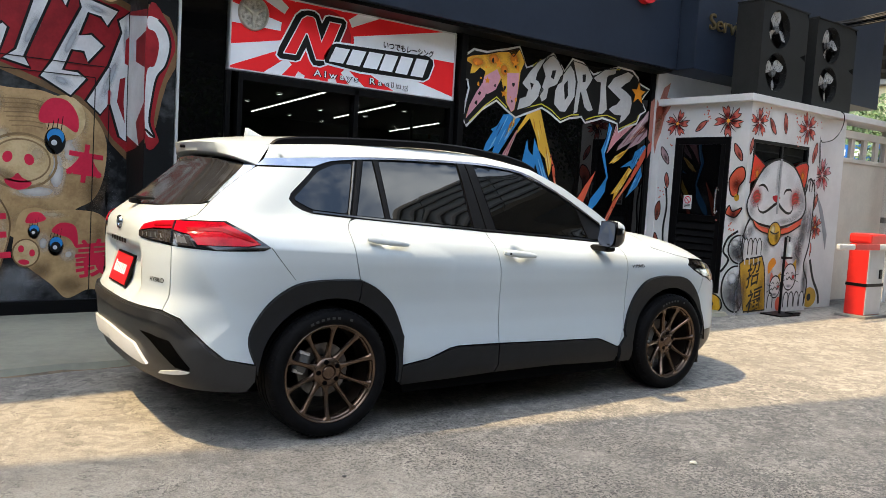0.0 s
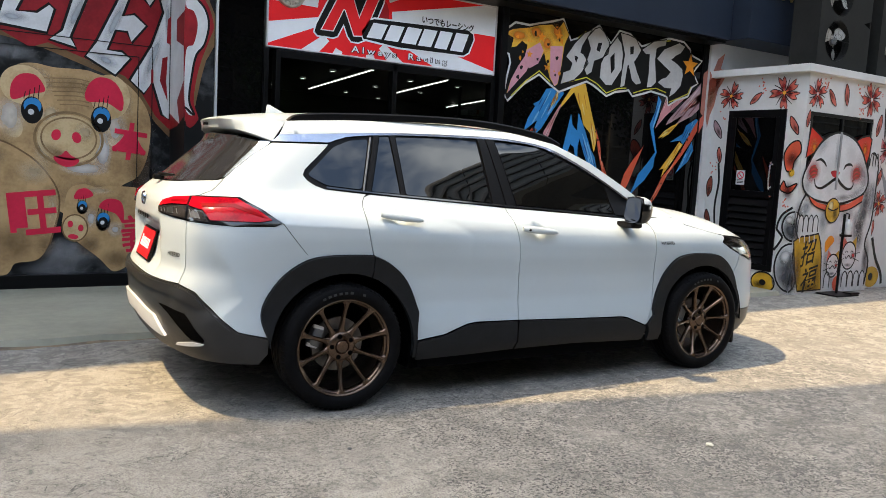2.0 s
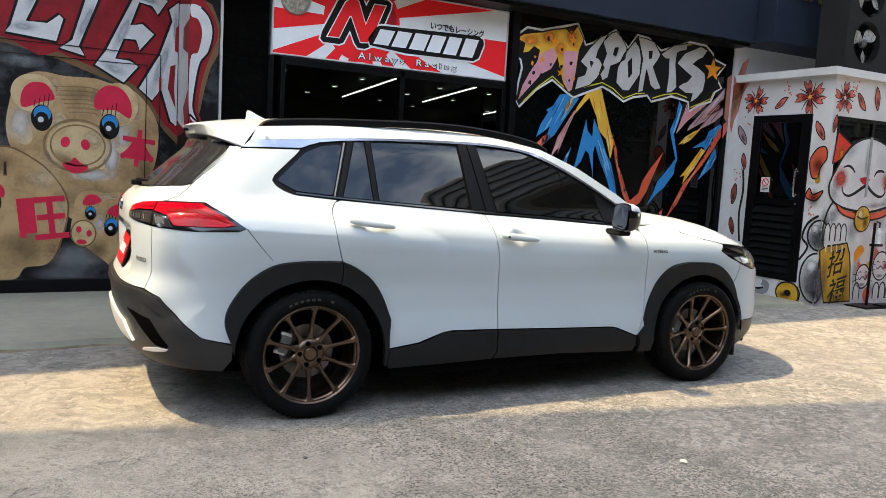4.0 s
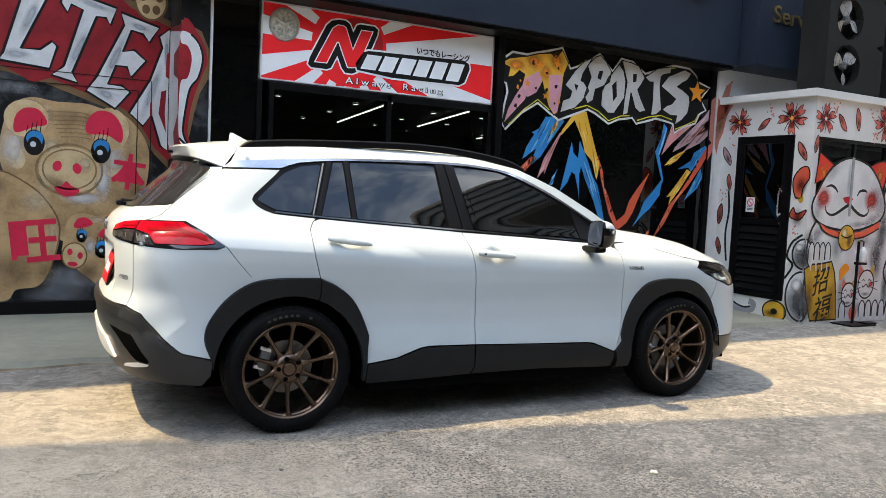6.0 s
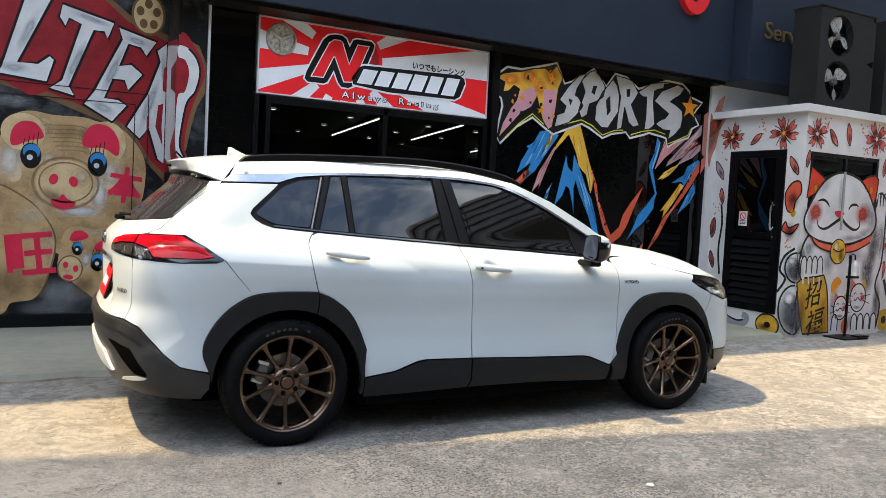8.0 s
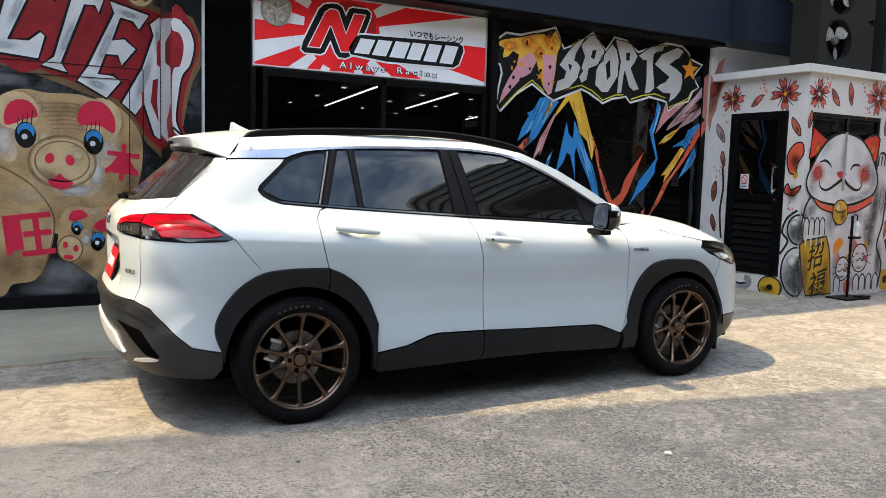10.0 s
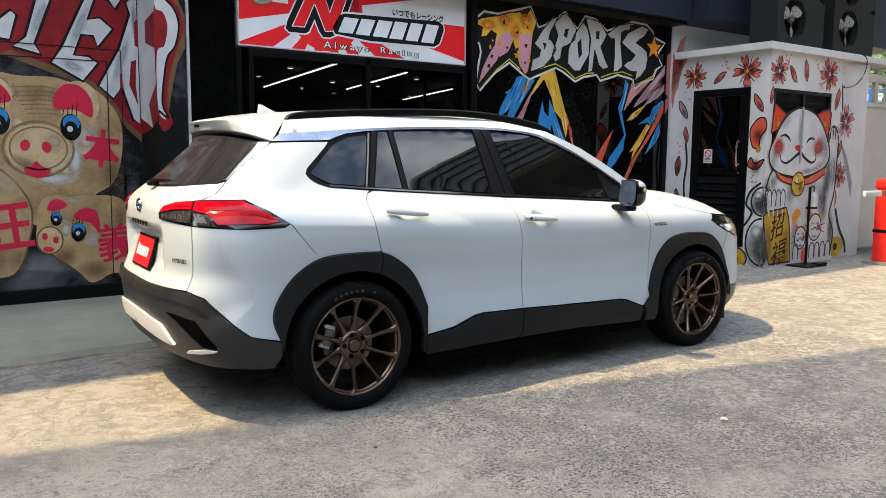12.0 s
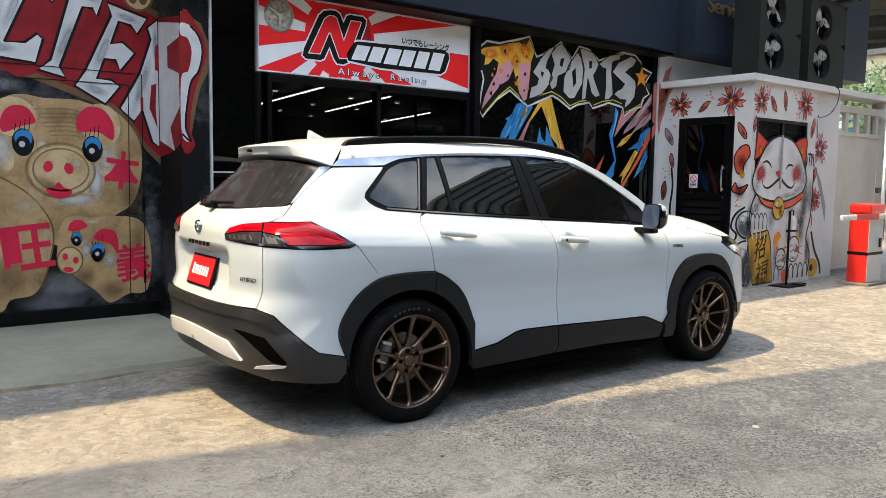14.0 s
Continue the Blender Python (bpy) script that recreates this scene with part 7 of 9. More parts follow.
    # second face, lower left
    c.poly("face_low", [(-0.30, 1.10), (0.0, 1.23), (0.364, 1.275), (0.524, 1.289), (0.687, 1.208), (0.827, 1.093), (0.943, 0.909), (0.959, 0.719), (0.889, 0.43), (0.80, 0.30), (0.635, 0.27), (0.525, 0.165), (0.0, 0.165), (-0.4, 0.30)], TAN_P, 3, True)
    c.stroke("face_low_edge", [(0.10, 1.24), (0.364, 1.285), (0.524, 1.295), (0.687, 1.215), (0.827, 1.10), (0.95, 0.909), (0.966, 0.719), (0.895, 0.43)], 0.014, TANDARK_P, 4, smooth=True)
    painted_eye(c, 0.385, 0.827, 0.95)
    c.poly("ear_red", [(0.26, 0.90), (0.30, 0.99), (0.40, 1.01), (0.48, 0.95), (0.47, 0.87), (0.38, 0.93)], RED_P, 5, True)
    c.oval("ear_tan", (0.22, 1.55), 0.17, 0.22, TANLIGHT_P, 3)
    c.oval("face_far", (-0.15, 1.45), 0.45, 0.42, TAN_P, 2)
    c.oval("snout", (0.02, 0.66), 0.17, 0.15, TANLIGHT_P, 4)
    c.oval("nostril", (-0.04, 0.68), 0.028, 0.036, RED_P, 6)
    c.oval("nostril", (0.08, 0.67), 0.028, 0.036, RED_P, 6)
    c.text("character", "旺", (0.775, 0.70), 0.37, RED_P, 6, 0.38, rot=6, brush=0.013)
    # small face
    c.poly("face_small", [(1.0, 0.70), (1.04, 0.90), (1.15, 0.955), (1.26, 0.935), (1.43, 0.945), (1.646, 0.922), (1.745, 0.80), (1.775, 0.537), (1.73, 0.272), (1.57, 0.251), (1.412, 0.183), (1.292, 0.30), (1.118, 0.446), (1.0, 0.56)], TAN_P, 4, True)
    c.poly("ear_red", [(1.084, 0.830), (1.115, 0.905), (1.19, 0.915), (1.238, 0.86), (1.16, 0.825)], RED_P, 5, True)
    c.poly("ear_red", [(1.285, 0.755), (1.349, 0.830), (1.456, 0.815), (1.49, 0.72), (1.48, 0.617), (1.42, 0.70)], RED_P, 5, True)
    painted_eye(c, 1.149, 0.753, 0.55)
    painted_eye(c, 1.318, 0.632, 0.75)
    c.oval("snout", (1.092, 0.573), 0.098, 0.112, TANLIGHT_P, 6)
    c.stroke("snout_ring", [(1.092 + 0.10 * math.cos(t * math.tau / 24), 0.573 + 0.115 * math.sin(t * math.tau / 24)) for t in range(24)], 0.012, TANDARK_P, 7, True)
    c.oval("nostril", (1.055, 0.607), 0.022, 0.03, RED_P, 7)
    c.oval("nostril", (1.138, 0.573), 0.022, 0.03, RED_P, 7)
    c.oval("mouth", (1.078, 0.497), 0.042, 0.022, RED_P, 7, -8)
    c.text("character", "義", (1.615, 0.53), 0.33, RED_P, 7, 0.29, rot=5, brush=0.006)
    for x, z, rx, rz, col, k in ((0.78, 1.05, 0.16, 0.12, SP_CREAM, 0.5), (0.62, 0.45, 0.26, 0.20, SP_BROWN, 0.5), (0.45, 1.15, 0.20, 0.10, SP_BROWN, 0.4), (0.86, 0.42, 0.10, 0.14, SP_BROWN, 0.5), (0.92, 0.75, 0.05, 0.22, SP_CREAM, 0.5)):
        c.mist("airbrush", (x, z), rx, rz, col, 4.4, 0.0, k)
    for x, z, rx, rz, col, k in ((1.20, 0.42, 0.12, 0.12, SP_BROWN, 0.6), (1.42, 0.30, 0.16, 0.10, SP_BROWN, 0.6), (1.22, 0.66, 0.06, 0.10, SP_WHITE, 0.5), (1.42, 0.56, 0.08, 0.08, SP_WHITE, 0.4), (1.26, 0.90, 0.16, 0.04, SP_CREAM, 0.6), (1.66, 0.72, 0.07, 0.18, SP_BROWN, 0.4)):
        c.mist("airbrush", (x, z), rx, rz, col, 4.6, 0.0, k)
    # steel service door seams, hinges and slots
    for pts in ([(1.60, 2.085), (1.585, 0.16)], [(1.715, 2.185), (1.714, 0.16)], [(-0.6, 2.06), (1.60, 2.085)], [(-0.6, 2.18), (1.715, 2.185)], [(0.44, 2.06), (0.43, 0.16)], [(0.335, 2.06), (0.33, 0.16)]):
        c.stroke("seam", pts, 0.008, BLACK_P, 9)
    for z in (1.93, 1.05, 0.40):
        part("hinge", box(1.704, 1.722, 7.255, 7.278, z - 0.06, z + 0.06, 0.003), DARKRED_P if z > 1.5 else BLACKFRAME, m)
    for x in (0.385, 0.49):
        c.poly("slot", [(x - 0.014, 1.055), (x + 0.014, 1.055), (x + 0.014, 1.178), (x - 0.014, 1.178)], TANDARK_P, 9)
        c.poly("slot_hole", [(x - 0.006, 1.065), (x + 0.006, 1.065), (x + 0.006, 1.168), (x - 0.006, 1.168)], BLACK_P, 10)
    c.oval("wheel_disc", (1.695, 2.91), 0.148, 0.185, TANDARK_P, 3)
    c.oval("wheel_disc_inner", (1.695, 2.91), 0.128, 0.165, TANLIGHT_P, 4)
    for k in range(5):
        a = radians(72 * k + 20)
        c.oval("wheel_hole", (1.695 + 0.075 * math.cos(a), 2.91 + 0.10 * math.sin(a)), 0.034, 0.042, TANDARK_P, 5)
    # the last letter wraps on to the pier
    pier = thing("pier_mural", "red and white painted letter wrapped round the dark pier", "mural")
    r = Canvas(pier, "x", 1.875)
    r.poly("banner", [(7.278, 2.69), (6.752, 2.64), (6.752, 1.58), (7.0, 1.50), (7.278, 1.47)], DARKRED_P, 1)
    r.poly("letter_r", [(7.278, 2.66), (6.752, 2.58), (6.752, 2.47), (7.05, 2.42), (7.05, 2.24), (6.752, 2.16), (6.752, 1.90), (7.0, 1.72), (6.90, 1.52), (7.278, 1.62)], WHITE_P, 2)
    f = Canvas(pier, "y", 6.75)
    f.poly("banner_edge", [(1.876, 2.68), (2.05, 2.60), (2.117, 2.45), (2.117, 2.20), (2.045, 2.06), (2.005, 1.90), (1.965, 1.68), (1.876, 1.54)], TANDARK_P, 1)
    f.poly("banner", [(1.876, 2.642), (2.035, 2.555), (2.105, 2.371), (2.07, 2.238), (2.01, 2.07), (1.97, 1.905), (1.95, 1.708), (1.99, 1.56), (1.876, 1.576)], DARKRED_P, 2, True)
    pts = [(1.877, 2.579), (1.96, 2.565), (2.03, 2.49), (2.064, 2.365), (2.03, 2.20), (1.963, 2.10), (1.93, 1.933), (1.91, 1.72), (1.955, 1.60), (1.877, 1.66), (1.877, 2.12), (1.94, 2.19), (1.97, 2.353), (1.935, 2.46), (1.877, 2.485)]
    f.poly("letter_r", pts, WHITE_P, 3, True)
    f.stroke("letter_r_outline", pts[1:10], 0.018, BLACK_P, 4, smooth=True)


CAST = material("cast alloy", (0.55, 0.53, 0.46), 0.35, metal=0.7, vary=0.25, scale=30)


def shop_sign():
    s = thing("shop_sign", "red and white sunburst lightbox sign above the entrance", "sign")
    x0, x1, z0, z1 = 2.575, 5.062, 2.252, 2.962
    part("cabinet", box(x0, x1, 6.768, 6.86, z0, z1, 0.004), SILVER, s)
    part("frame_bar", box(x0, x1, 6.752, 6.768, z1 - 0.014, z1, 0.002), SILVER, s)
    part("frame_bar", box(x0, x1, 6.752, 6.768, z0, z0 + 0.014, 0.002), SILVER, s)
    part("frame_bar", box(x0, x0 + 0.014, 6.752, 6.768, z0 + 0.014, z1 - 0.014, 0.002), SILVER, s)
    part("frame_bar", box(x1 - 0.014, x1, 6.752, 6.768, z0 + 0.014, z1 - 0.014, 0.002), SILVER, s)
    c = Canvas(s, "y", 6.768)
    a, b, e, g = x0 + 0.014, x1 - 0.014, z0 + 0.014, z1 - 0.014
    c.poly("face_sheet", [(a, e), (b, e), (b, g), (a, g)], SIGNWHITE, 0)
    cx, cz = 3.44, 2.655
    n = 15

    def rim(t):
        dx, dz = math.cos(t), math.sin(t)
        k = min([(lim - o) / d for o, d, lim in ((cx, dx, b if dx > 0 else a), (cz, dz, g if dz > 0 else e)) if abs(d) > 1e-6])
        return (cx + dx * k, cz + dz * k)
    for k in range(n):
        t0 = math.tau * k / n + 0.20
        t1 = t0 + math.tau / n * 0.52
        ts = [t0, t1]
        for corner in ((a, e), (a, g), (b, e), (b, g)):
            tc = math.atan2(corner[1] - cz, corner[0] - cx) % math.tau
            for tt in (tc, tc + math.tau):
                if t0 < tt < t1:
                    ts.append(tt)
        ts = sorted(ts)
        c.poly("ray", [(cx, cz)] + [rim(t) for t in ts], SIGNRED, 1)
    ang = [k * math.tau / 60 for k in range(60)]
    c.poly("sun_disc", [(cx + 0.385 * math.cos(t), min(g, max(e, cz + 0.385 * math.sin(t)))) for t in ang], SIGNRED, 2)
    c.oval("shade_disc", (cx + 0.08, cz + 0.03), 0.27, 0.25, paint("deep red", (0.40, 0.012, 0.018), 0.06), 3)
    # slanted zigzag mark and a row of rounded bars stand for the trade name
    mark = [(3.097, 2.471), (3.262, 2.80), (3.31, 2.835), (3.365, 2.836), (3.39, 2.82), (3.470, 2.617), (3.553, 2.819), (3.665, 2.819), (3.535, 2.50), (3.50, 2.462), (3.424, 2.455), (3.325, 2.68), (3.305, 2.68), (3.209, 2.473)]
    hull = [(3.028, 2.44), (3.045, 2.51), (3.20, 2.825), (3.25, 2.872), (3.32, 2.89), (3.385, 2.89), (3.43, 2.865), (3.468, 2.79), (3.505, 2.862), (3.54, 2.876), (3.69, 2.876), (3.725, 2.85), (3.72, 2.80), (3.60, 2.50), (3.55, 2.435), (3.47, 2.398), (3.40, 2.40), (3.365, 2.44), (3.315, 2.55), (3.255, 2.43), (3.215, 2.412), (3.06, 2.412)]
    c.poly("mark_halo", inset(hull, -0.014), SIGNWHITE, 4)
    c.poly("mark_ground", hull, BLACK_P, 5)
    c.poly("mark_edge", inset(mark, -0.009), SIGNWHITE, 7)
    c.poly("mark", mark, SIGNRED, 8)
    cap = [(3.52, 2.44), (3.50, 2.50), (3.575, 2.615), (3.63, 2.635), (4.70, 2.672), (4.765, 2.64), (4.775, 2.59), (4.72, 2.45), (4.66, 2.415), (3.90, 2.405)]
    c.stroke("band_halo", cap, 0.035, SIGNWHITE, 6, True)
    c.poly("band", cap, BLACK_P, 8)
    for k, w in enumerate((0.145, 0.140, 0.150, 0.140, 0.135, 0.140)):
        xx, lo, hi = 3.565 + 0.188 * k, 2.468 - 0.002 * k, 2.588 + 0.006 * k
        sl = 0.055
        c.poly("letter_bar", [(xx - 0.012, lo - 0.012), (xx + w, lo - 0.012), (xx + w + sl + 0.012, hi + 0.012), (xx + sl, hi + 0.012)], SIGNWHITE, 10)
    c.text("letter", "A l w a y s    R a c i n g", (3.935, 2.322), 0.080, SIGNWHITE, 8, 1.06, bold=0.008, split=True)
    c.text("letter_outline", "A l w a y s    R a c i n g", (3.936, 2.320), 0.080, BLACK_P, 6, 1.08, bold=0.075, split=True)
    c.text("letter", "いつでもレーシング", (4.465, 2.703), 0.075, BLACK_P, 8, 0.62, rot=-1, bold=0.028, split=True)
    # metal wheel ornament
    o = part("ornament", revolve([(0.118, -0.0), (0.120, 0.012), (0.128, 0.022), (0.138, 0.022), (0.146, 0.010), (0.146, 0.0)], 40), CAST, s, "cast metal steering wheel ornament", True, at=pose(2.79, 6.765, 2.768) @ Matrix.Diagonal((1, -1, 1.05, 1)))
    part("ornament_dish", revolve([(0.001, 0.004), (0.118, 0.004)], 40), material("aged cast metal", (0.62, 0.59, 0.50), 0.45, metal=0.3, vary=0.6, scale=30), o)
    for k in range(3):
        part("spoke", tube([(0, 0.014, 0), (0.12 * math.cos(radians(90 + 60 + 120 * k)), 0.012, 0.12 * math.sin(radians(90 + 60 + 120 * k)))], [0.022, 0.010], 8), CAST, o, smooth=True)
    part("boss", revolve([(0.001, 0.03), (0.02, 0.028), (0.03, 0.012)], 20), CAST, o, smooth=True)


def window_graffiti():
    s = thing("window_graffiti", "graffiti of grey block shapes and coloured bolts on the shop window", "mural")
    c = Canvas(s, "y", 6.713)
    bolts = [
        ("bolt_blue", [(5.74, 2.18), (5.66, 2.05), (5.57, 2.0), (5.6, 1.98), (5.51, 1.84), (5.46, 1.7), (5.64, 1.83), (5.56, 1.63), (5.7, 1.74), (5.83, 1.93), (6.0, 2.16), (5.87, 2.2)], BLUE_P),
        ("bolt_yellow", [(5.9, 2.19), (5.82, 2.04), (5.75, 1.9), (5.88, 2.03), (5.94, 2.17)], YELLOW_P),
        ("bolt_pink", [(5.95, 2.03), (5.84, 1.86), (5.75, 1.73), (5.67, 1.5), (5.77, 1.61), (5.76, 1.54), (5.89, 1.86), (5.97, 2.02)], PINK_P),
        ("bolt_orange", [(5.59, 1.75), (5.45, 1.62), (5.51, 1.57), (5.56, 1.63), (5.66, 1.73)], CORAL_P),
        ("bolt_yellow", [(6.11, 2.24), (5.97, 2.05), (5.96, 1.99), (6.14, 2.18), (6.26, 1.98), (6.31, 1.83), (6.42, 1.74), (6.5, 1.53), (6.52, 1.59), (6.53, 1.72), (6.44, 1.93), (6.37, 2.11), (6.3, 2.29), (6.18, 2.28)], YELLOW_P),
        ("bolt_blue", [(6.12, 1.94), (6.07, 1.72), (6.03, 1.54), (5.99, 1.37), (6.09, 1.48), (6.14, 1.6), (6.19, 1.57), (6.25, 1.39), (6.27, 1.27), (6.25, 1.58), (6.27, 1.67), (6.34, 1.52), (6.41, 1.4), (6.48, 1.28), (6.55, 1.12), (6.65, 1.06), (6.6, 1.25), (6.52, 1.47), (6.45, 1.56), (6.36, 1.74), (6.29, 1.86), (6.23, 1.96), (6.22, 1.76), (6.18, 1.79), (6.15, 1.82)], BLUE_P),
        ("bolt_blue", [(5.94, 1.62), (5.88, 1.53), (5.84, 1.44), (5.88, 1.44)], BLUE_P),
        ("bolt_coral", [(6.5, 1.81), (6.57, 1.53), (6.65, 1.31), (6.72, 1.13), (6.85, 0.95), (6.99, 1.04), (7.08, 1.17), (7.15, 1.33), (7.3, 1.65), (7.12, 1.45), (7.01, 1.3), (6.96, 1.15), (6.84, 1.06), (6.75, 1.22), (6.69, 1.35), (6.62, 1.47), (6.59, 1.63)], CORAL_P),
        ("bolt_blue", [(7.48, 2.26), (7.45, 2.07), (7.37, 1.91), (7.41, 1.8), (7.5, 1.58), (7.38, 1.44), (7.24, 1.3), (7.19, 1.17), (7.09, 1.0), (7.23, 1.14), (7.35, 1.23), (7.49, 1.4), (7.5, 1.51), (7.53, 1.58), (7.48, 1.74), (7.44, 1.87), (7.5, 2.02), (7.54, 2.2)], BLUE_P),
        ("bolt_pink", [(7.63, 2.29), (7.56, 2.11), (7.47, 1.87), (7.63, 2.03), (7.97, 2.29)], PINK_P),
        ("streak_mauve", [(8.22, 2.49), (8.13, 2.39), (7.89, 2.18), (7.68, 1.98), (7.65, 1.92), (7.95, 2.07), (7.82, 1.94), (8.09, 2.06), (8.22, 2.16)], MAUVE_P),
        ("streak_salmon", [(8.22, 2.36), (8.07, 2.25), (7.84, 2.04), (8.22, 2.24)], SALMON_P),
        ("bolt_yellow", [(7.76, 1.92), (7.63, 1.85), (7.53, 1.75), (7.62, 1.78), (7.59, 1.75), (7.72, 1.82), (7.87, 1.96)], YELLOW_P),
        ("bolt_blue", [(8.19, 2.04), (8.01, 1.94), (7.97, 1.84), (7.75, 1.72), (7.93, 1.75), (7.98, 1.7), (8.07, 1.81), (8.22, 2.02)], BLUE_P),
        ("bolt_coral", [(8.22, 2.02), (8.11, 1.88), (7.99, 1.67), (7.8, 1.42), (7.66, 1.29), (7.54, 1.08), (7.41, 0.85), (7.59, 1.05), (7.75, 1.32), (7.95, 1.53), (8.12, 1.74), (8.22, 1.89)], CORAL_P),
        ("bolt_yellow", [(7.91, 1.73), (7.77, 1.56), (7.6, 1.37), (7.67, 1.39), (7.64, 1.28), (7.82, 1.49), (7.92, 1.63), (7.98, 1.7)], YELLOW_P),
        ("bolt_blue", [(8.14, 1.75), (8.0, 1.53), (7.89, 1.34), (8.1, 1.5), (8.18, 1.64)], BLUE_P),
        ("bolt_coral", [(7.36, 0.98), (7.24, 0.86), (7.34, 0.86)], CORAL_P),
    ]
    for name, pts, mt in bolts:
        c.poly(name, pts, mt, 1)
    grit = random.Random(12)

    def within(p, pts):
        hit = False
        for (x1, y1), (x2, y2) in zip(pts, pts[1:] + pts[:1]):
            if (y1 > p[1]) != (y2 > p[1]) and p[0] < (x2 - x1) * (p[1] - y1) / (y2 - y1) + x1:
                hit = not hit
        return hit
    # brushed light and dark streaks that run along each bolt
    tones = {BLUE_P: ((0.20, 0.46, 0.72), (0.012, 0.09, 0.26)), YELLOW_P: ((0.80, 0.62, 0.22), (0.50, 0.20, 0.02)), CORAL_P: ((0.72, 0.28, 0.18), (0.30, 0.03, 0.015)),
             PINK_P: ((0.66, 0.44, 0.44), (0.30, 0.10, 0.10)), MAUVE_P: ((0.60, 0.46, 0.46), (0.20, 0.09, 0.09)), SALMON_P: ((0.70, 0.38, 0.33), (0.30, 0.06, 0.045))}
    for name, pts, mt in bolts:
        lo, hi = min(pts, key=lambda p: p[1]), max(pts, key=lambda p: p[1])
        axis = np.array((hi[0] - lo[0], hi[1] - lo[1]))
        span = np.hypot(*axis)
        axis = axis / span
        made = 0
        for k in range(160):
            a = np.array((grit.uniform(min(p[0] for p in pts), max(p[0] for p in pts)), grit.uniform(lo[1], hi[1])))
            b = a + axis * span * grit.uniform(0.14, 0.36) + np.array((grit.gauss(0, 0.008), 0.0))
            if all(within(a + (b - a) * t, pts) for t in (0.0, 0.3, 0.6, 1.0)):
                shade = tones[mt][made % 2]
                c.stroke("streak", [tuple(a), tuple(a + (b - a) * 0.35), tuple(a + (b - a) * 0.7), tuple(b)], grit.uniform(0.008, 0.022), paint("streak %.2f %.2f %.2f" % shade, shade, 0.25), 1.5 + 0.05 * (made % 4), taper=True)
                made += 1
            if made >= 7:
                break
    for name, pts, mt in bolts:
        lo, hi = min(pts, key=lambda p: p[1]), max(pts, key=lambda p: p[1])
        if "coral" in name or "orange" in name:
            for k in range(9):
                t = grit.random()
                x, z, r = lo[0] + (hi[0] - lo[0]) * t + grit.uniform(-0.02, 0.02), lo[1] + (hi[1] - lo[1]) * t, grit.uniform(0.006, 0.018)
                c.poly("chip", [(x + r * grit.uniform(0.5, 1.2) * math.cos(q), z + r * grit.uniform(0.6, 1.8) * math.sin(q)) for q in [j * math.tau / 6 for j in range(6)]], BLACK_P, 2)
    halo = [(5.105, 2.71), (5.263, 2.827), (5.449, 2.823), (5.755, 2.904), (5.911, 2.952), (6.036, 2.738), (6.20, 2.80), (6.44, 2.952), (6.635, 2.78), (6.758, 2.938), (6.93, 2.92), (7.131, 2.807), (7.40, 2.90), (7.576, 2.955), (7.838, 2.945), (7.956, 2.87), (8.0, 2.80), (8.193, 2.752), (8.10, 2.66), (8.051, 2.592), (8.153, 2.473), (8.05, 2.42), (7.99, 2.297), (7.80, 2.24), (7.653, 2.157), (7.62, 2.26), (7.556, 2.275), (7.341, 2.303), (7.24, 2.27), (7.04, 2.215), (6.97, 2.28), (6.895, 2.264), (6.76, 2.24), (6.626, 2.18), (6.42, 2.28), (6.31, 2.315), (6.058, 2.218), (5.917, 2.162), (5.80, 2.22), (5.622, 2.321), (5.42, 2.20), (5.217, 2.003), (5.162, 2.082), (5.19, 2.25), (5.224, 2.407), (5.20, 2.49), (5.117, 2.52)]
    c.poly("black_ground", halo, BLACK_P, 3)
    c.stroke("white_edge", halo, 0.024, WHITE_P, 4, True)
    blocks = [
        [(5.954, 2.383), (5.929, 2.246), (6.124, 2.312), (6.22, 2.40), (6.312, 2.522), (6.23, 2.615), (6.19, 2.62), (6.21, 2.70), (6.338, 2.896), (6.22, 2.84), (6.093, 2.716), (5.977, 2.559), (6.04, 2.51), (6.073, 2.496), (6.05, 2.42)],
        [(6.27, 2.80), (6.38, 2.91), (6.447, 2.935), (6.53, 2.88), (6.616, 2.777), (6.60, 2.657), (6.50, 2.59), (6.40, 2.55), (6.376, 2.425), (6.30, 2.38), (6.25, 2.46), (6.33, 2.68)],
        [(6.50, 2.54), (6.58, 2.70), (6.725, 2.865), (6.80, 2.80), (6.839, 2.683), (6.835, 2.501), (6.694, 2.306), (6.60, 2.30), (6.494, 2.377)],
        [(6.77, 2.914), (6.90, 2.91), (7.022, 2.886), (7.125, 2.761), (7.08, 2.68), (7.026, 2.612), (7.09, 2.50), (7.169, 2.381), (7.08, 2.35), (7.004, 2.396), (6.96, 2.50), (6.929, 2.571), (6.90, 2.324), (6.825, 2.30), (6.835, 2.48), (6.86, 2.68)],
        [(7.135, 2.771), (7.32, 2.89), (7.535, 2.935), (7.521, 2.857), (7.42, 2.83), (7.379, 2.805), (7.37, 2.679), (7.416, 2.414), (7.34, 2.35), (7.256, 2.337), (7.27, 2.50), (7.261, 2.729), (7.20, 2.72)],
        [(7.391, 2.692), (7.50, 2.82), (7.753, 2.926), (7.865, 2.892), (7.80, 2.80), (7.725, 2.765), (7.643, 2.709), (7.74, 2.68), (7.85, 2.62), (7.871, 2.54), (7.846, 2.412), (7.76, 2.32), (7.652, 2.257), (7.676, 2.365), (7.56, 2.36), (7.437, 2.416), (7.50, 2.47), (7.577, 2.497), (7.64, 2.56), (7.52, 2.62)],
    ]
    for pts in blocks:
        c.poly("grey_block", pts, GREY_P, 5)
        c.stroke("block_edge", pts, 0.014, BLACK_P, 6, True)
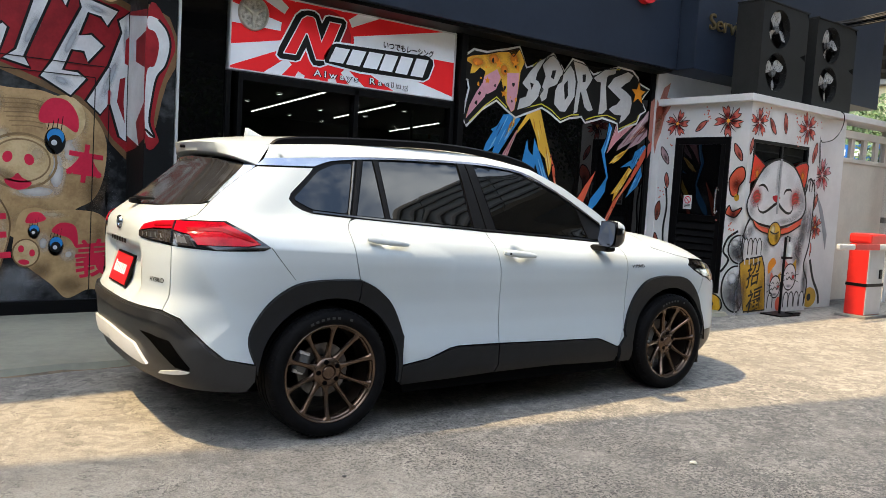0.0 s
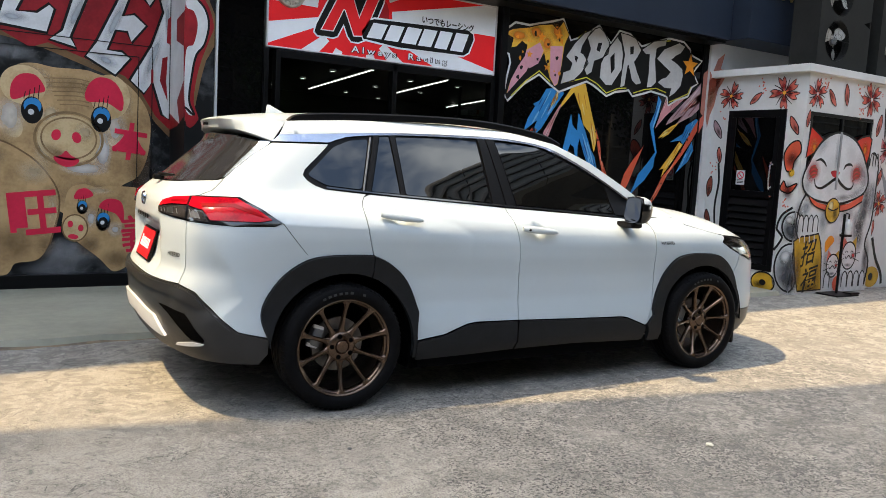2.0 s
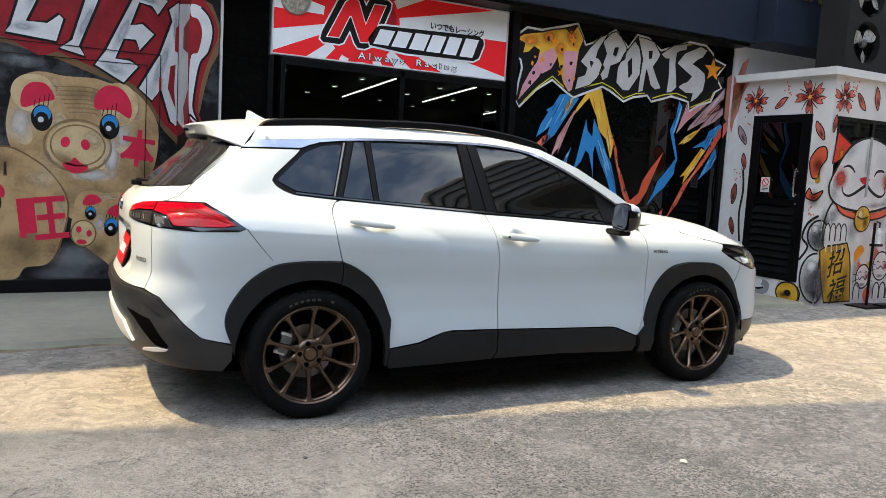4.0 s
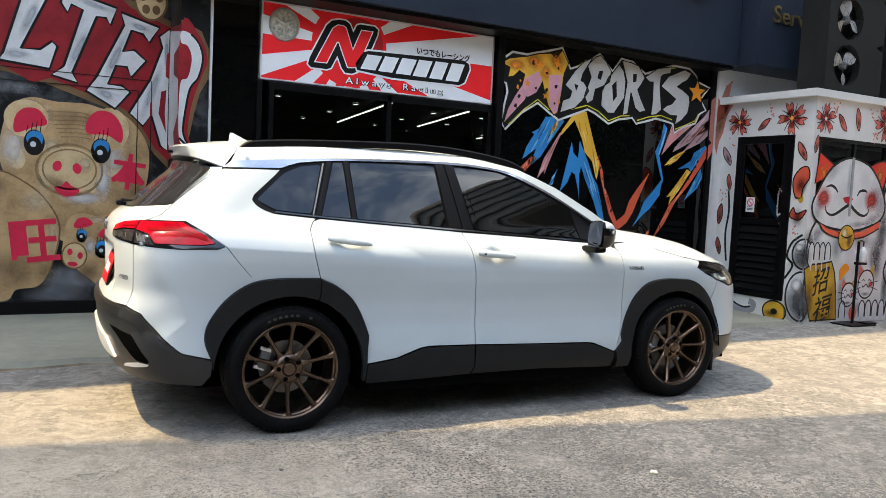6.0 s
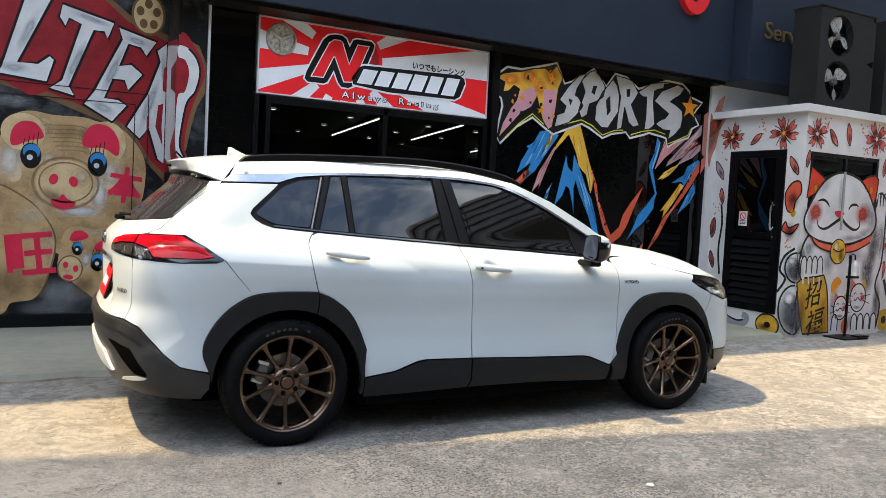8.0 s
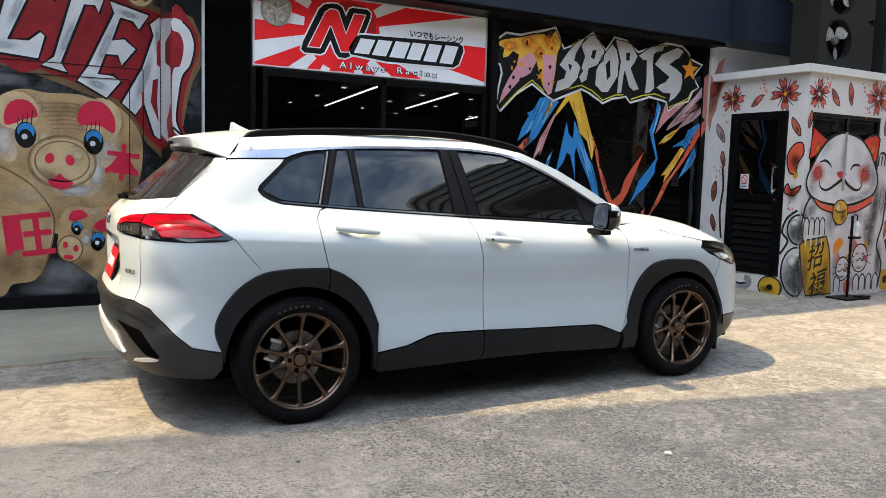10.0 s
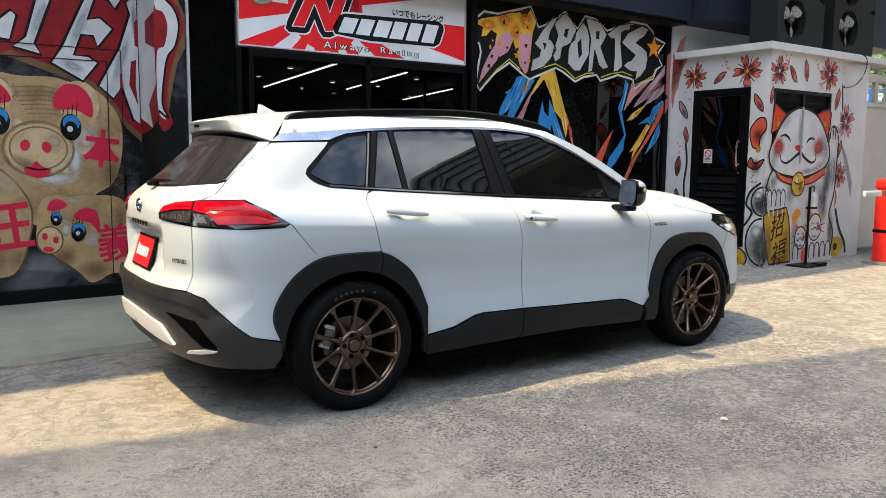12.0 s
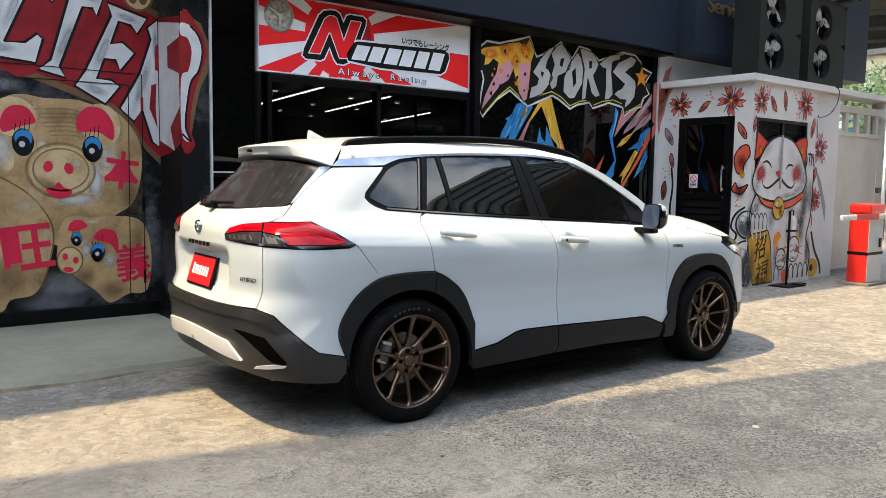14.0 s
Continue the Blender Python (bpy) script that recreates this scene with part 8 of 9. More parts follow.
    for q in ([(6.10, 2.58), (6.16, 2.57), (6.13, 2.50)], [(6.44, 2.76), (6.50, 2.77), (6.47, 2.66), (6.42, 2.68)], [(6.64, 2.62), (6.70, 2.68), (6.72, 2.50), (6.67, 2.44)], [(6.94, 2.78), (7.0, 2.79), (7.0, 2.70), (6.95, 2.69)]):
        c.poly("block_hole", q, BLACK_P, 6)
    for q in ([(5.96, 2.26), (6.10, 2.30), (6.30, 2.36), (6.46, 2.31), (6.62, 2.215), (6.80, 2.285), (6.93, 2.30)], [(7.05, 2.255), (7.22, 2.31), (7.42, 2.345), (7.60, 2.31)], [(5.26, 2.06), (5.45, 2.24), (5.62, 2.36), (5.78, 2.26)], [(7.66, 2.20), (7.84, 2.27), (7.98, 2.33), (8.03, 2.42)], [(7.44, 2.90), (7.60, 2.93)], [(6.13, 2.77), (6.25, 2.86)]):
        c.stroke("yellow_line", q, 0.012, paint("lime yellow", (0.65, 0.60, 0.05)), 5)
    n1 = [(5.132, 2.699), (5.22, 2.755), (5.316, 2.778), (5.449, 2.803), (5.60, 2.85), (5.756, 2.875), (5.83, 2.83), (5.913, 2.925), (6.004, 2.793), (5.951, 2.671), (5.93, 2.45), (5.893, 2.243), (5.842, 2.209), (5.76, 2.30), (5.70, 2.45), (5.67, 2.56), (5.60, 2.43), (5.48, 2.364), (5.36, 2.24), (5.197, 2.067), (5.236, 2.228), (5.32, 2.38), (5.403, 2.496), (5.429, 2.611), (5.36, 2.64), (5.295, 2.575), (5.22, 2.56), (5.24, 2.66)]
    c.poly("orange_shape", n1, YELLOW_P, 5)
    for x, z, rx, rz in ((5.32, 2.70, 0.16, 0.08), (5.55, 2.76, 0.14, 0.10), (5.84, 2.80, 0.12, 0.12), (5.70, 2.66, 0.10, 0.12)):
        c.mist("orange_fade", (x, z), rx, rz, SP_ORANGE, 5.4, 0, 0.8)
    c.stroke("orange_edge", n1, 0.014, BLACK_P, 7, True)
    c.poly("pink_fade", [(5.43, 2.56), (5.60, 2.66), (5.66, 2.58), (5.60, 2.43), (5.48, 2.364), (5.36, 2.24), (5.205, 2.077), (5.246, 2.228), (5.32, 2.38), (5.40, 2.48)], paint("candy pink", (0.62, 0.30, 0.36)), 6)
    c.poly("pink_fade", [(5.75, 2.64), (5.93, 2.66), (5.92, 2.45), (5.885, 2.253), (5.842, 2.22), (5.77, 2.32)], paint("candy pink", (0.62, 0.30, 0.36)), 6)
    rnd = random.Random(3)
    for k in range(26):
        x, z = rnd.uniform(5.2, 5.95), rnd.uniform(2.25, 2.78)
        r = rnd.uniform(0.008, 0.026)
        if 5.26 + (2.8 - z) * 0.1 < x:
            c.poly("splash", [(x + r * rnd.uniform(0.5, 1.3) * math.cos(t), z + r * rnd.uniform(0.5, 1.6) * math.sin(t)) for t in [j * math.tau / 7 for j in range(7)]], BLACK_P if k % 3 else ORANGE_P, 8)

    def star(cx, cz, r, mt, layer):
        c.poly("star", [(cx + (r if k % 2 == 0 else r * 0.42) * math.sin(k * math.pi / 5), cz + (r if k % 2 == 0 else r * 0.42) * math.cos(k * math.pi / 5)) for k in range(10)], mt, layer)
    for x, z, r in ((5.62, 2.72, 0.06), (5.86, 2.76, 0.06), (5.72, 2.41, 0.05), (5.47, 2.52, 0.045)):
        star(x, z, r, ORANGE_P, 8)
    star(7.975, 2.675, 0.19, BLACK_P, 8)
    star(7.975, 2.675, 0.145, ORANGE_P, 9)
    # the painted burst runs from the window over its frame on to the white wall corner
    w = thing("burst_mural", "rust and rose painted burst over the white wall corner", "mural")
    rose, rust = paint("burst rose", (0.42, 0.17, 0.13), 0.25), paint("burst rust", (0.25, 0.055, 0.035), 0.3)
    f = Canvas(w, "y", 6.69)
    f.poly("burst", [(8.222, 2.12), (8.222, 2.60), (8.298, 2.66), (8.298, 2.06)], rose, 1)
    f.poly("burst_spike", [(8.222, 1.86), (8.222, 2.04), (8.298, 2.10), (8.298, 1.98)], SALMON_P, 1)
    d = Canvas(w, "y", 6.66)
    d.poly("burst", [(8.302, 2.05), (8.302, 2.64), (8.34, 2.60), (8.43, 2.80), (8.43, 2.22), (8.37, 2.10), (8.335, 1.93)], rose, 1)
    d.poly("burst_core", [(8.302, 2.32), (8.302, 2.52), (8.43, 2.62), (8.43, 2.40)], rust, 2)
    d.mist("burst_shade", (8.36, 2.30), 0.08, 0.22, SP_BROWN, 2.6, -20, 0.6)
    d2 = Canvas(w, "x", 8.433)
    d2.poly("burst", [(6.657, 2.80), (6.554, 2.862), (6.600, 2.675), (6.474, 2.645), (6.56, 2.50), (6.615, 2.426), (6.657, 2.20)], rose, 1)
    d2.poly("burst_core", [(6.657, 2.66), (6.60, 2.62), (6.52, 2.63), (6.60, 2.52), (6.657, 2.44)], rust, 2)
    d2.mist("burst_shade", (6.63, 2.50), 0.06, 0.18, (0.16, 0.03, 0.02), 2.6, 0, 0.7)


def flower(c, x, z, r, mt, heart, layer=2, seed=0):
    rnd = random.Random(seed)
    def inner(p):
        c.mist("petal_shade", p, r * 0.34, r * 0.34, SP_RED, layer + 0.6, 0, 0.75, 14)
        c.mist("petal_dark", p, r * 0.2, r * 0.2, (0.12, 0.01, 0.012), layer + 0.8, 0, 0.6, 12)
    for k in range(5):
        a = radians(72 * k + rnd.uniform(-12, 12) + seed * 31)
        ux, uz = math.cos(a), math.sin(a)
        vx, vz = -uz, ux
        pts = [(x + r * (p * ux + q * vx), z + r * (p * uz + q * vz)) for p, q in ((0.05, 0.03), (0.34, 0.15), (0.66, 0.27), (0.88, 0.27), (1.08, 0.17), (0.98, 0.12), (0.84, -0.01), (1.0, -0.10), (1.16, -0.24), (0.86, -0.26), (0.60, -0.20), (0.32, -0.12), (0.05, -0.03))]
        c.poly("petal", pts, mt, layer)
        inner((x + r * 0.42 * ux, z + r * 0.42 * uz))
        c.stroke("petal_line", pts, 0.009, BLACK_P, layer + 1, True)
        b = a + radians(36)
        c.stroke("stamen", [(x + r * 0.98 * math.cos(b), z + r * 0.98 * math.sin(b)), (x + r * 0.5 * math.cos(b + 0.12), z + r * 0.5 * math.sin(b + 0.12)), (x, z)], 0.012, BLACK_P, layer + 1, taper=True)
    c.oval("heart", (x, z), r * 0.13, r * 0.13, heart, layer + 2, n=14)


def petal(c, x, z, r, rot, mt, layer=2):
    ca, sa = math.cos(radians(rot)), math.sin(radians(rot))
    pts = [(x + r * (p * ca - q * sa), z + r * (p * sa + q * ca)) for p, q in ((-1, 0), (-0.4, 0.32), (0.35, 0.30), (1, 0.05), (0.4, -0.30), (-0.3, -0.28))]
    c.poly("loose_petal", pts, mt, layer, True)
    c.mist("petal_shade", (x - r * 0.3 * ca, z - r * 0.3 * sa), r * 0.6, r * 0.26, (0.05, 0.02, 0.022), layer + 0.6, rot, 0.8, 14)
    c.stroke("petal_line", pts, 0.012, BLACK_P, layer + 1, True, True)


def cabin_mural():
    s = thing("cabin_mural", "painted flowers and a large white seated shape on the cabin", "mural")
    c = Canvas(s, "y", 5.36)
    side = Canvas(s, "x", 8.433)
    flower(side, 6.40, 2.33, 0.155, SALMON_P, YELLOW_P, seed=1)
    flower(side, 5.66, 2.34, 0.175, SALMON_P, YELLOW_P, seed=2)
    petal(side, 6.04, 2.29, 0.10, 140, SALMON_P)
    petal(side, 6.56, 1.92, 0.13, 60, MAUVE_P)
    petal(side, 6.50, 1.60, 0.10, 80, SALMON_P)
    petal(side, 6.61, 1.20, 0.13, 95, BROWN_P)
    side.stroke("stem", [(6.50, 1.50), (6.47, 1.25), (6.50, 0.95), (6.46, 0.62)], 0.03, BLACK_P, 2, smooth=True)
    petal(side, 6.60, 0.80, 0.11, 75, BROWN_P)
    petal(side, 5.49, 1.96, 0.12, 60, SALMON_P)
    side.poly("coral_shape", [(5.58, 1.63), (5.50, 1.76), (5.40, 1.78), (5.37, 1.66), (5.44, 1.55), (5.46, 1.44), (5.54, 1.45)], CORAL_P, 2, True)
    side.oval("gold_spot", (5.46, 1.42), 0.035, 0.045, GOLD_P, 3)
    side.poly("coral_shape", [(5.59, 1.22), (5.55, 1.32), (5.50, 1.25), (5.38, 1.30), (5.42, 1.22), (5.48, 1.18)], CORAL_P, 2, True)
    side.poly("grey_shape", [(5.37, 0.95), (5.47, 0.90), (5.50, 0.75), (5.45, 0.66), (5.37, 0.64)], GREY_P, 1, True)
    side.poly("grey_shape", [(5.37, 0.56), (5.50, 0.52), (5.57, 0.40), (5.57, 0.10), (5.50, 0.03), (5.37, 0.03)], GREY_P, 1, True)
    for z, rz in ((0.86, 0.14), (0.30, 0.24)):
        side.mist("fur_shade", (5.43, z), 0.12, rz, SP_GREY, 1.6, 0, 0.8)
    for z, rz, wd in ((0.80, 0.17, 0.15), (0.32, 0.28, 0.20)):
        half = [(5.3625 + wd * math.cos(t), z + rz * math.sin(t)) for t in [-math.pi / 2 + math.pi * k / 14 for k in range(15)]]
        side.poly("lobe", half, WHITE_P, 2)
        side.mist("lobe_shade", (5.40, z - rz * 0.25), wd * 1.0, rz * 0.95, SP_DARK, 2.5, 0, 0.95)
        side.mist("lobe_light", (5.43, z + rz * 0.45), wd * 0.5, rz * 0.35, SP_WHITE, 2.6, 0, 0.8)
        side.stroke("lobe_line", half, 0.022, BLACK_P, 3)
        half = [(8.4345 + wd * 0.7 * math.cos(t), z + rz * math.sin(t)) for t in [-math.pi / 2 + math.pi * k / 14 for k in range(15)]]
        c.poly("lobe", half, WHITE_P, 2)
        c.mist("lobe_shade", (8.46, z - rz * 0.25), wd * 0.9, rz * 0.95, SP_DARK, 2.5, 0, 0.95)
        c.stroke("lobe_line", half, 0.022, BLACK_P, 3)
    for pts in ([(5.58, 1.63), (5.50, 1.76), (5.40, 1.78), (5.37, 1.66), (5.44, 1.55), (5.46, 1.44), (5.54, 1.45)], [(5.59, 1.22), (5.55, 1.32), (5.50, 1.25), (5.38, 1.30), (5.42, 1.22), (5.48, 1.18)]):
        side.stroke("coral_line", pts, 0.016, BLACK_P, 3, True, True)
        side.mist("coral_shade", (sum(p[0] for p in pts) / len(pts), sum(p[1] for p in pts) / len(pts) - 0.04), 0.09, 0.12, (0.10, 0.012, 0.010), 2.6, 0, 0.8)
    side.stroke("grey_line", [(5.40, 1.02), (5.53, 0.92), (5.58, 0.76), (5.50, 0.66), (5.595, 0.50)], 0.028, BLACK_P, 2, smooth=True)
    side.poly("gold_coin", [(5.70 + 0.16 * math.cos(t), max(0.012, 0.10 + 0.125 * math.sin(t))) for t in [k * math.tau / 28 for k in range(28)]], GOLD_P, 1)
    side.stroke("coin_line", [(5.70 + 0.16 * math.cos(t), max(0.016, 0.10 + 0.125 * math.sin(t))) for t in [k * math.tau / 28 for k in range(28)]], 0.018, BLACK_P, 2, True)
    side.mist("coin_shade", (5.74, 0.07), 0.12, 0.06, (0.12, 0.07, 0.01), 2.3, 0, 0.8)
    side.oval("coin_hole", (5.70, 0.10), 0.045, 0.035, BLACK_P, 3)
    side.stroke("dark_scroll", [(6.45, 0.24), (6.34, 0.10), (6.15, 0.05), (6.02, 0.08), (6.0, 0.15), (6.07, 0.17)], 0.075, FURGREY_P, 1, smooth=True)
    side.stroke("dark_scroll_line", [(6.42, 0.26), (6.31, 0.14), (6.15, 0.09), (6.04, 0.11)], 0.022, BLACK_P, 2, smooth=True)
    # front: large seated shape
    body = [(8.62, 1.22), (8.46, 1.05), (8.437, 0.77), (8.437, 0.06), (9.106, 0.03), (10.0, 0.05), (10.02, 0.368), (9.90, 0.59), (9.99, 0.88), (10.01, 1.314), (10.01, 1.55), (9.90, 1.72), (9.80, 1.60), (9.75, 1.20), (9.128, 1.0)]
    c.poly("body", body, WHITE_P, 1, False)
    for x, z, rx, rz, col, k, r in ((8.47, 0.86, 0.12, 0.26, SP_DARK, 0.9, 0), (8.46, 0.30, 0.11, 0.34, SP_DARK, 0.9, 0), (8.60, 1.02, 0.16, 0.10, SP_GREY, 0.7, 30), (9.80, 1.02, 0.13, 0.42, SP_DARK, 0.9, -10), (9.72, 0.74, 0.14, 0.30, SP_DARK, 0.9, 15), (9.94, 1.15, 0.08, 0.26, SP_GREY, 0.9, 0), (9.95, 0.40, 0.09, 0.30, SP_DARK, 0.85, 0),
                                    (9.45, 0.95, 0.20, 0.14, SP_GREY, 0.5, 0), (9.42, 0.66, 0.10, 0.22, (0.50, 0.62, 0.78), 0.5, 10), (8.98, 0.86, 0.12, 0.18, SP_GREY, 0.5, 0), (9.12, 0.40, 0.10, 0.30, SP_GREY, 0.5, 0), (9.55, 0.16, 0.40, 0.10, SP_GREY, 0.5, 0)):
        c.mist("fur_shade", (x, z), rx, rz, col, 1.8, r, k)
    c.stroke("body_line", [(8.62, 1.22), (8.50, 1.06), (8.45, 0.80), (8.52, 0.66), (8.46, 0.55), (8.45, 0.30), (8.50, 0.06)], 0.03, BLACK_P, 3, smooth=True)
    c.stroke("body_line", [(9.75, 1.20), (9.78, 1.50), (9.87, 1.72), (10.0, 1.60), (10.01, 1.30), (9.99, 0.88), (9.90, 0.59), (10.02, 0.368), (9.98, 0.08)], 0.03, BLACK_P, 3, smooth=True)
    for x in (9.84, 9.90, 9.96):
        c.oval("finger", (x, 1.62 - (x - 9.9) * 0.5), 0.03, 0.09, WHITE_P, 4, 20)
        c.stroke("finger_line", [(x - 0.03, 1.56), (x - 0.015, 1.70), (x + 0.02, 1.70), (x + 0.03, 1.56)], 0.014, BLACK_P, 5, smooth=True)
    head = [(9.101, 1.923), (8.852, 1.846), (8.699, 1.718), (8.585, 1.562), (8.492, 1.408), (8.486, 1.301), (8.562, 1.197), (8.737, 1.125), (9.014, 1.088), (9.259, 1.086), (9.505, 1.132), (9.715, 1.206), (9.806, 1.323), (9.79, 1.459), (9.698, 1.615), (9.589, 1.745), (9.409, 1.869)]
    ears = ([(8.50, 1.60), (8.548, 1.955), (8.803, 1.832), (8.70, 1.68)], [(9.42, 1.82), (9.587, 1.898), (9.73, 1.929), (9.80, 1.882), (9.782, 1.687), (9.715, 1.55)])
    for pts in ears:
        c.poly("ear_shape", pts, paint("ear red", (0.62, 0.035, 0.02), 0.2), 4)
        mx, mz = sum(p[0] for p in pts) / len(pts), sum(p[1] for p in pts) / len(pts)
        c.mist("ear_glow", (mx, mz - 0.05), 0.10, 0.13, SP_ORANGE, 4.5, 0, 0.6)
        c.stroke("ear_line", pts, 0.024, BLACK_P, 5, True)
    c.poly("head_shape", head, WHITE_P, 6, True)
    for x, z, rx, rz, k, r in ((9.68, 1.45, 0.14, 0.30, 0.6, 25), (9.58, 1.22, 0.20, 0.08, 0.45, 20), (8.58, 1.30, 0.10, 0.18, 0.4, 0), (8.80, 1.75, 0.10, 0.16, 0.3, -40), (9.35, 1.16, 0.30, 0.05, 0.5, 5), (9.10, 1.66, 0.05, 0.26, 0.35, 0)):
        c.mist("head_shade", (x, z), rx, rz, SP_GREY, 6.5, r, k)
    c.stroke("head_line", head, 0.028, BLACK_P, 7, True, True)
    for x in (8.667, 9.536):
        c.mist("blush", (x, 1.45), 0.15, 0.15, SP_RED, 7.5, 0, 1.0)
        for k in range(3):
            c.stroke("whisker", [(x - 0.07, 1.36 + 0.05 * k), (x + 0.0, 1.41 + 0.045 * k), (x + 0.08, 1.41 + 0.03 * k)], 0.022, BROWN_P, 9, smooth=True, taper=True)
    c.stroke("brow_line", [(8.69, 1.571), (8.781, 1.593), (8.859, 1.564), (8.909, 1.516)], 0.032, BLACK_P, 8, smooth=True, taper=True)
    c.stroke("brow_line", [(9.261, 1.49), (9.307, 1.547), (9.395, 1.56), (9.444, 1.54)], 0.032, BLACK_P, 8, smooth=True, taper=True)
    part("sliding_frame", box(9.12, 9.16, 5.340, 5.345, 1.25, 1.93), material("dusty frame", (0.30, 0.31, 0.32), 0.5, vary=0.3, scale=9), s)
    c.poly("nose", [(9.01, 1.455), (9.06, 1.475), (9.14, 1.475), (9.19, 1.45), (9.14, 1.41), (9.10, 1.395), (9.05, 1.41)], paint("nose red", (0.50, 0.02, 0.03), 0.3), 8, True)
    c.stroke("mouth_line", [(8.70, 1.363), (8.734, 1.288), (8.822, 1.258), (8.921, 1.283), (9.083, 1.365), (9.152, 1.379), (9.229, 1.326), (9.342, 1.274), (9.433, 1.266), (9.492, 1.312), (9.474, 1.379)], 0.040, BLACK_P, 8, smooth=True, taper=True)
    c.poly("collar", [(8.622, 1.165), (8.80, 1.09), (9.122, 1.046), (9.433, 1.086), (9.743, 1.205), (9.722, 1.12), (9.444, 1.015), (9.131, 0.985), (8.851, 1.02), (8.68, 1.09)], CORAL_P, 8)
    c.stroke("collar_line", [(8.622, 1.165), (8.70, 1.08), (8.851, 1.02), (9.131, 0.985), (9.444, 1.015), (9.722, 1.12)], 0.018, BLACK_P, 9, smooth=True)
    c.oval("bell_line", (9.125, 1.0), 0.150, 0.152, BLACK_P, 9.5)
    c.oval("bell", (9.125, 1.0), 0.135, 0.138, GOLD_P, 10)
    c.mist("bell_light", (9.08, 1.05), 0.07, 0.09, (0.75, 0.66, 0.35), 10.4, 0, 0.9)
    c.mist("bell_shade", (9.18, 0.96), 0.07, 0.10, (0.14, 0.09, 0.01), 10.4, 0, 0.8)
    c.stroke("bell_line", [(9.02, 1.03), (9.125, 1.0), (9.23, 1.03)], 0.016, BLACK_P, 11, smooth=True)
    tab = [(8.44, 0.63), (8.541, 0.685), (8.756, 0.70), (8.904, 0.723), (8.97, 0.60), (9.005, 0.457), (9.06, 0.044), (8.60, 0.04), (8.502, 0.312)]
    c.poly("tablet", tab, GOLD_P, 4)
    c.stroke("tablet_line", tab, 0.022, BLACK_P, 5, True)
    for x, z, rx, rz, k in ((8.55, 0.30, 0.10, 0.30, 0.6), (8.95, 0.25, 0.10, 0.30, 0.5), (8.80, 0.08, 0.24, 0.08, 0.6), (8.70, 0.64, 0.2, 0.06, 0.4)):
        c.mist("tablet_shade", (x, z), rx, rz, (0.24, 0.10, 0.01), 4.5, 0, k)
    c.text("character", "招", (8.745, 0.50), 0.29, BLACK_P, 6, 0.34, slant=0.35, rot=13, bold=0.012)
    c.text("character", "福", (8.815, 0.19), 0.28, BLACK_P, 6, 0.36, slant=0.35, rot=13, bold=0.010)
    for k in range(4):
        x = 8.53 + 0.095 * k
        c.oval("finger", (x, 0.80 + 0.02 * k), 0.05, 0.13, WHITE_P, 7)
        c.stroke("finger_line", [(x - 0.05, 0.74), (x - 0.045, 0.88), (x, 0.94), (x + 0.045, 0.88), (x + 0.05, 0.74)], 0.016, BLACK_P, 8, smooth=True)
        c.stroke("claw", [(x, 0.70), (x + 0.01, 0.62)], 0.018, WHITE_P, 8)
    for x, z, r in ((9.253, 0.33, 0.14), (9.574, 0.45, 0.17)):
        for q in (-1, 1):
            c.poly("ear_shape", [(x + q * r * 0.9, z + r * 0.4), (x + q * r * 0.8, z + r * 1.35), (x + q * r * 0.2, z + r * 0.9)], GOLD_P if q > 0 else SALMON_P, 4)
        c.oval("small_head", (x, z), r * 0.88, r, WHITE_P, 5)
        c.mist("small_blush", (x + r * 0.55, z), r * 0.4, r * 0.35, SP_RED, 5.5, 0, 0.8, 12)
        c.mist("small_shade", (x, z - r * 0.7), r * 0.6, r * 0.2, SP_GREY, 5.4, 0, 0.6, 12)
        for q in (-1, 1):
            for h in (-0.2, 0.1):
                c.stroke("whisker", [(x + q * r * 0.6, z + r * h), (x + q * r * 1.35, z + r * h * 2.2)], 0.009, BLACK_P, 8)
        c.stroke("small_line", [(x + r * 0.88 * math.cos(t * math.tau / 24), z + r * math.sin(t * math.tau / 24)) for t in range(24)], 0.018, BLACK_P, 6, True)
        c.stroke("small_mouth", [(x - 0.075, z - 0.01), (x - 0.05, z - 0.035), (x, z), (x + 0.05, z - 0.035), (x + 0.075, z - 0.01)], 0.014, BLACK_P, 7, smooth=True)
        for q in (-1, 1):
            c.stroke("small_brow", [(x + q * 0.03, z + 0.04), (x + q * 0.055, z + 0.06), (x + q * 0.085, z + 0.04)], 0.012, BLACK_P, 7)
    c.poly("gold_shape", [(9.06, 0.62), (9.16, 0.70), (9.24, 0.64), (9.16, 0.56), (9.08, 0.50)], ORANGE_P, 4, True)
    c.oval("red_shape", (9.36, 0.11), 0.07, 0.09, CORAL_P, 6)
    for x in (9.16, 9.53, 9.65, 9.78, 9.91):
        c.oval("toe", (x, 0.13), 0.055, 0.12, WHITE_P, 6)
        c.stroke("toe_line", [(x - 0.055, 0.06), (x - 0.05, 0.20), (x, 0.255), (x + 0.05, 0.20), (x + 0.055, 0.06)], 0.018, BLACK_P, 7, smooth=True)
    flower(c, 8.60, 2.33, 0.16, SALMON_P, WHITE_P, seed=3)
    flower(c, 9.70, 2.36, 0.19, SALMON_P, WHITE_P, seed=4)
    petal(c, 8.90, 2.31, 0.12, -50, SALMON_P)
    petal(c, 9.18, 2.37, 0.13, 100, SALMON_P)
    petal(c, 9.93, 2.06, 0.14, 75, SALMON_P)
    petal(c, 8.485, 2.04, 0.10, 80, SALMON_P)
    rnd = random.Random(8)
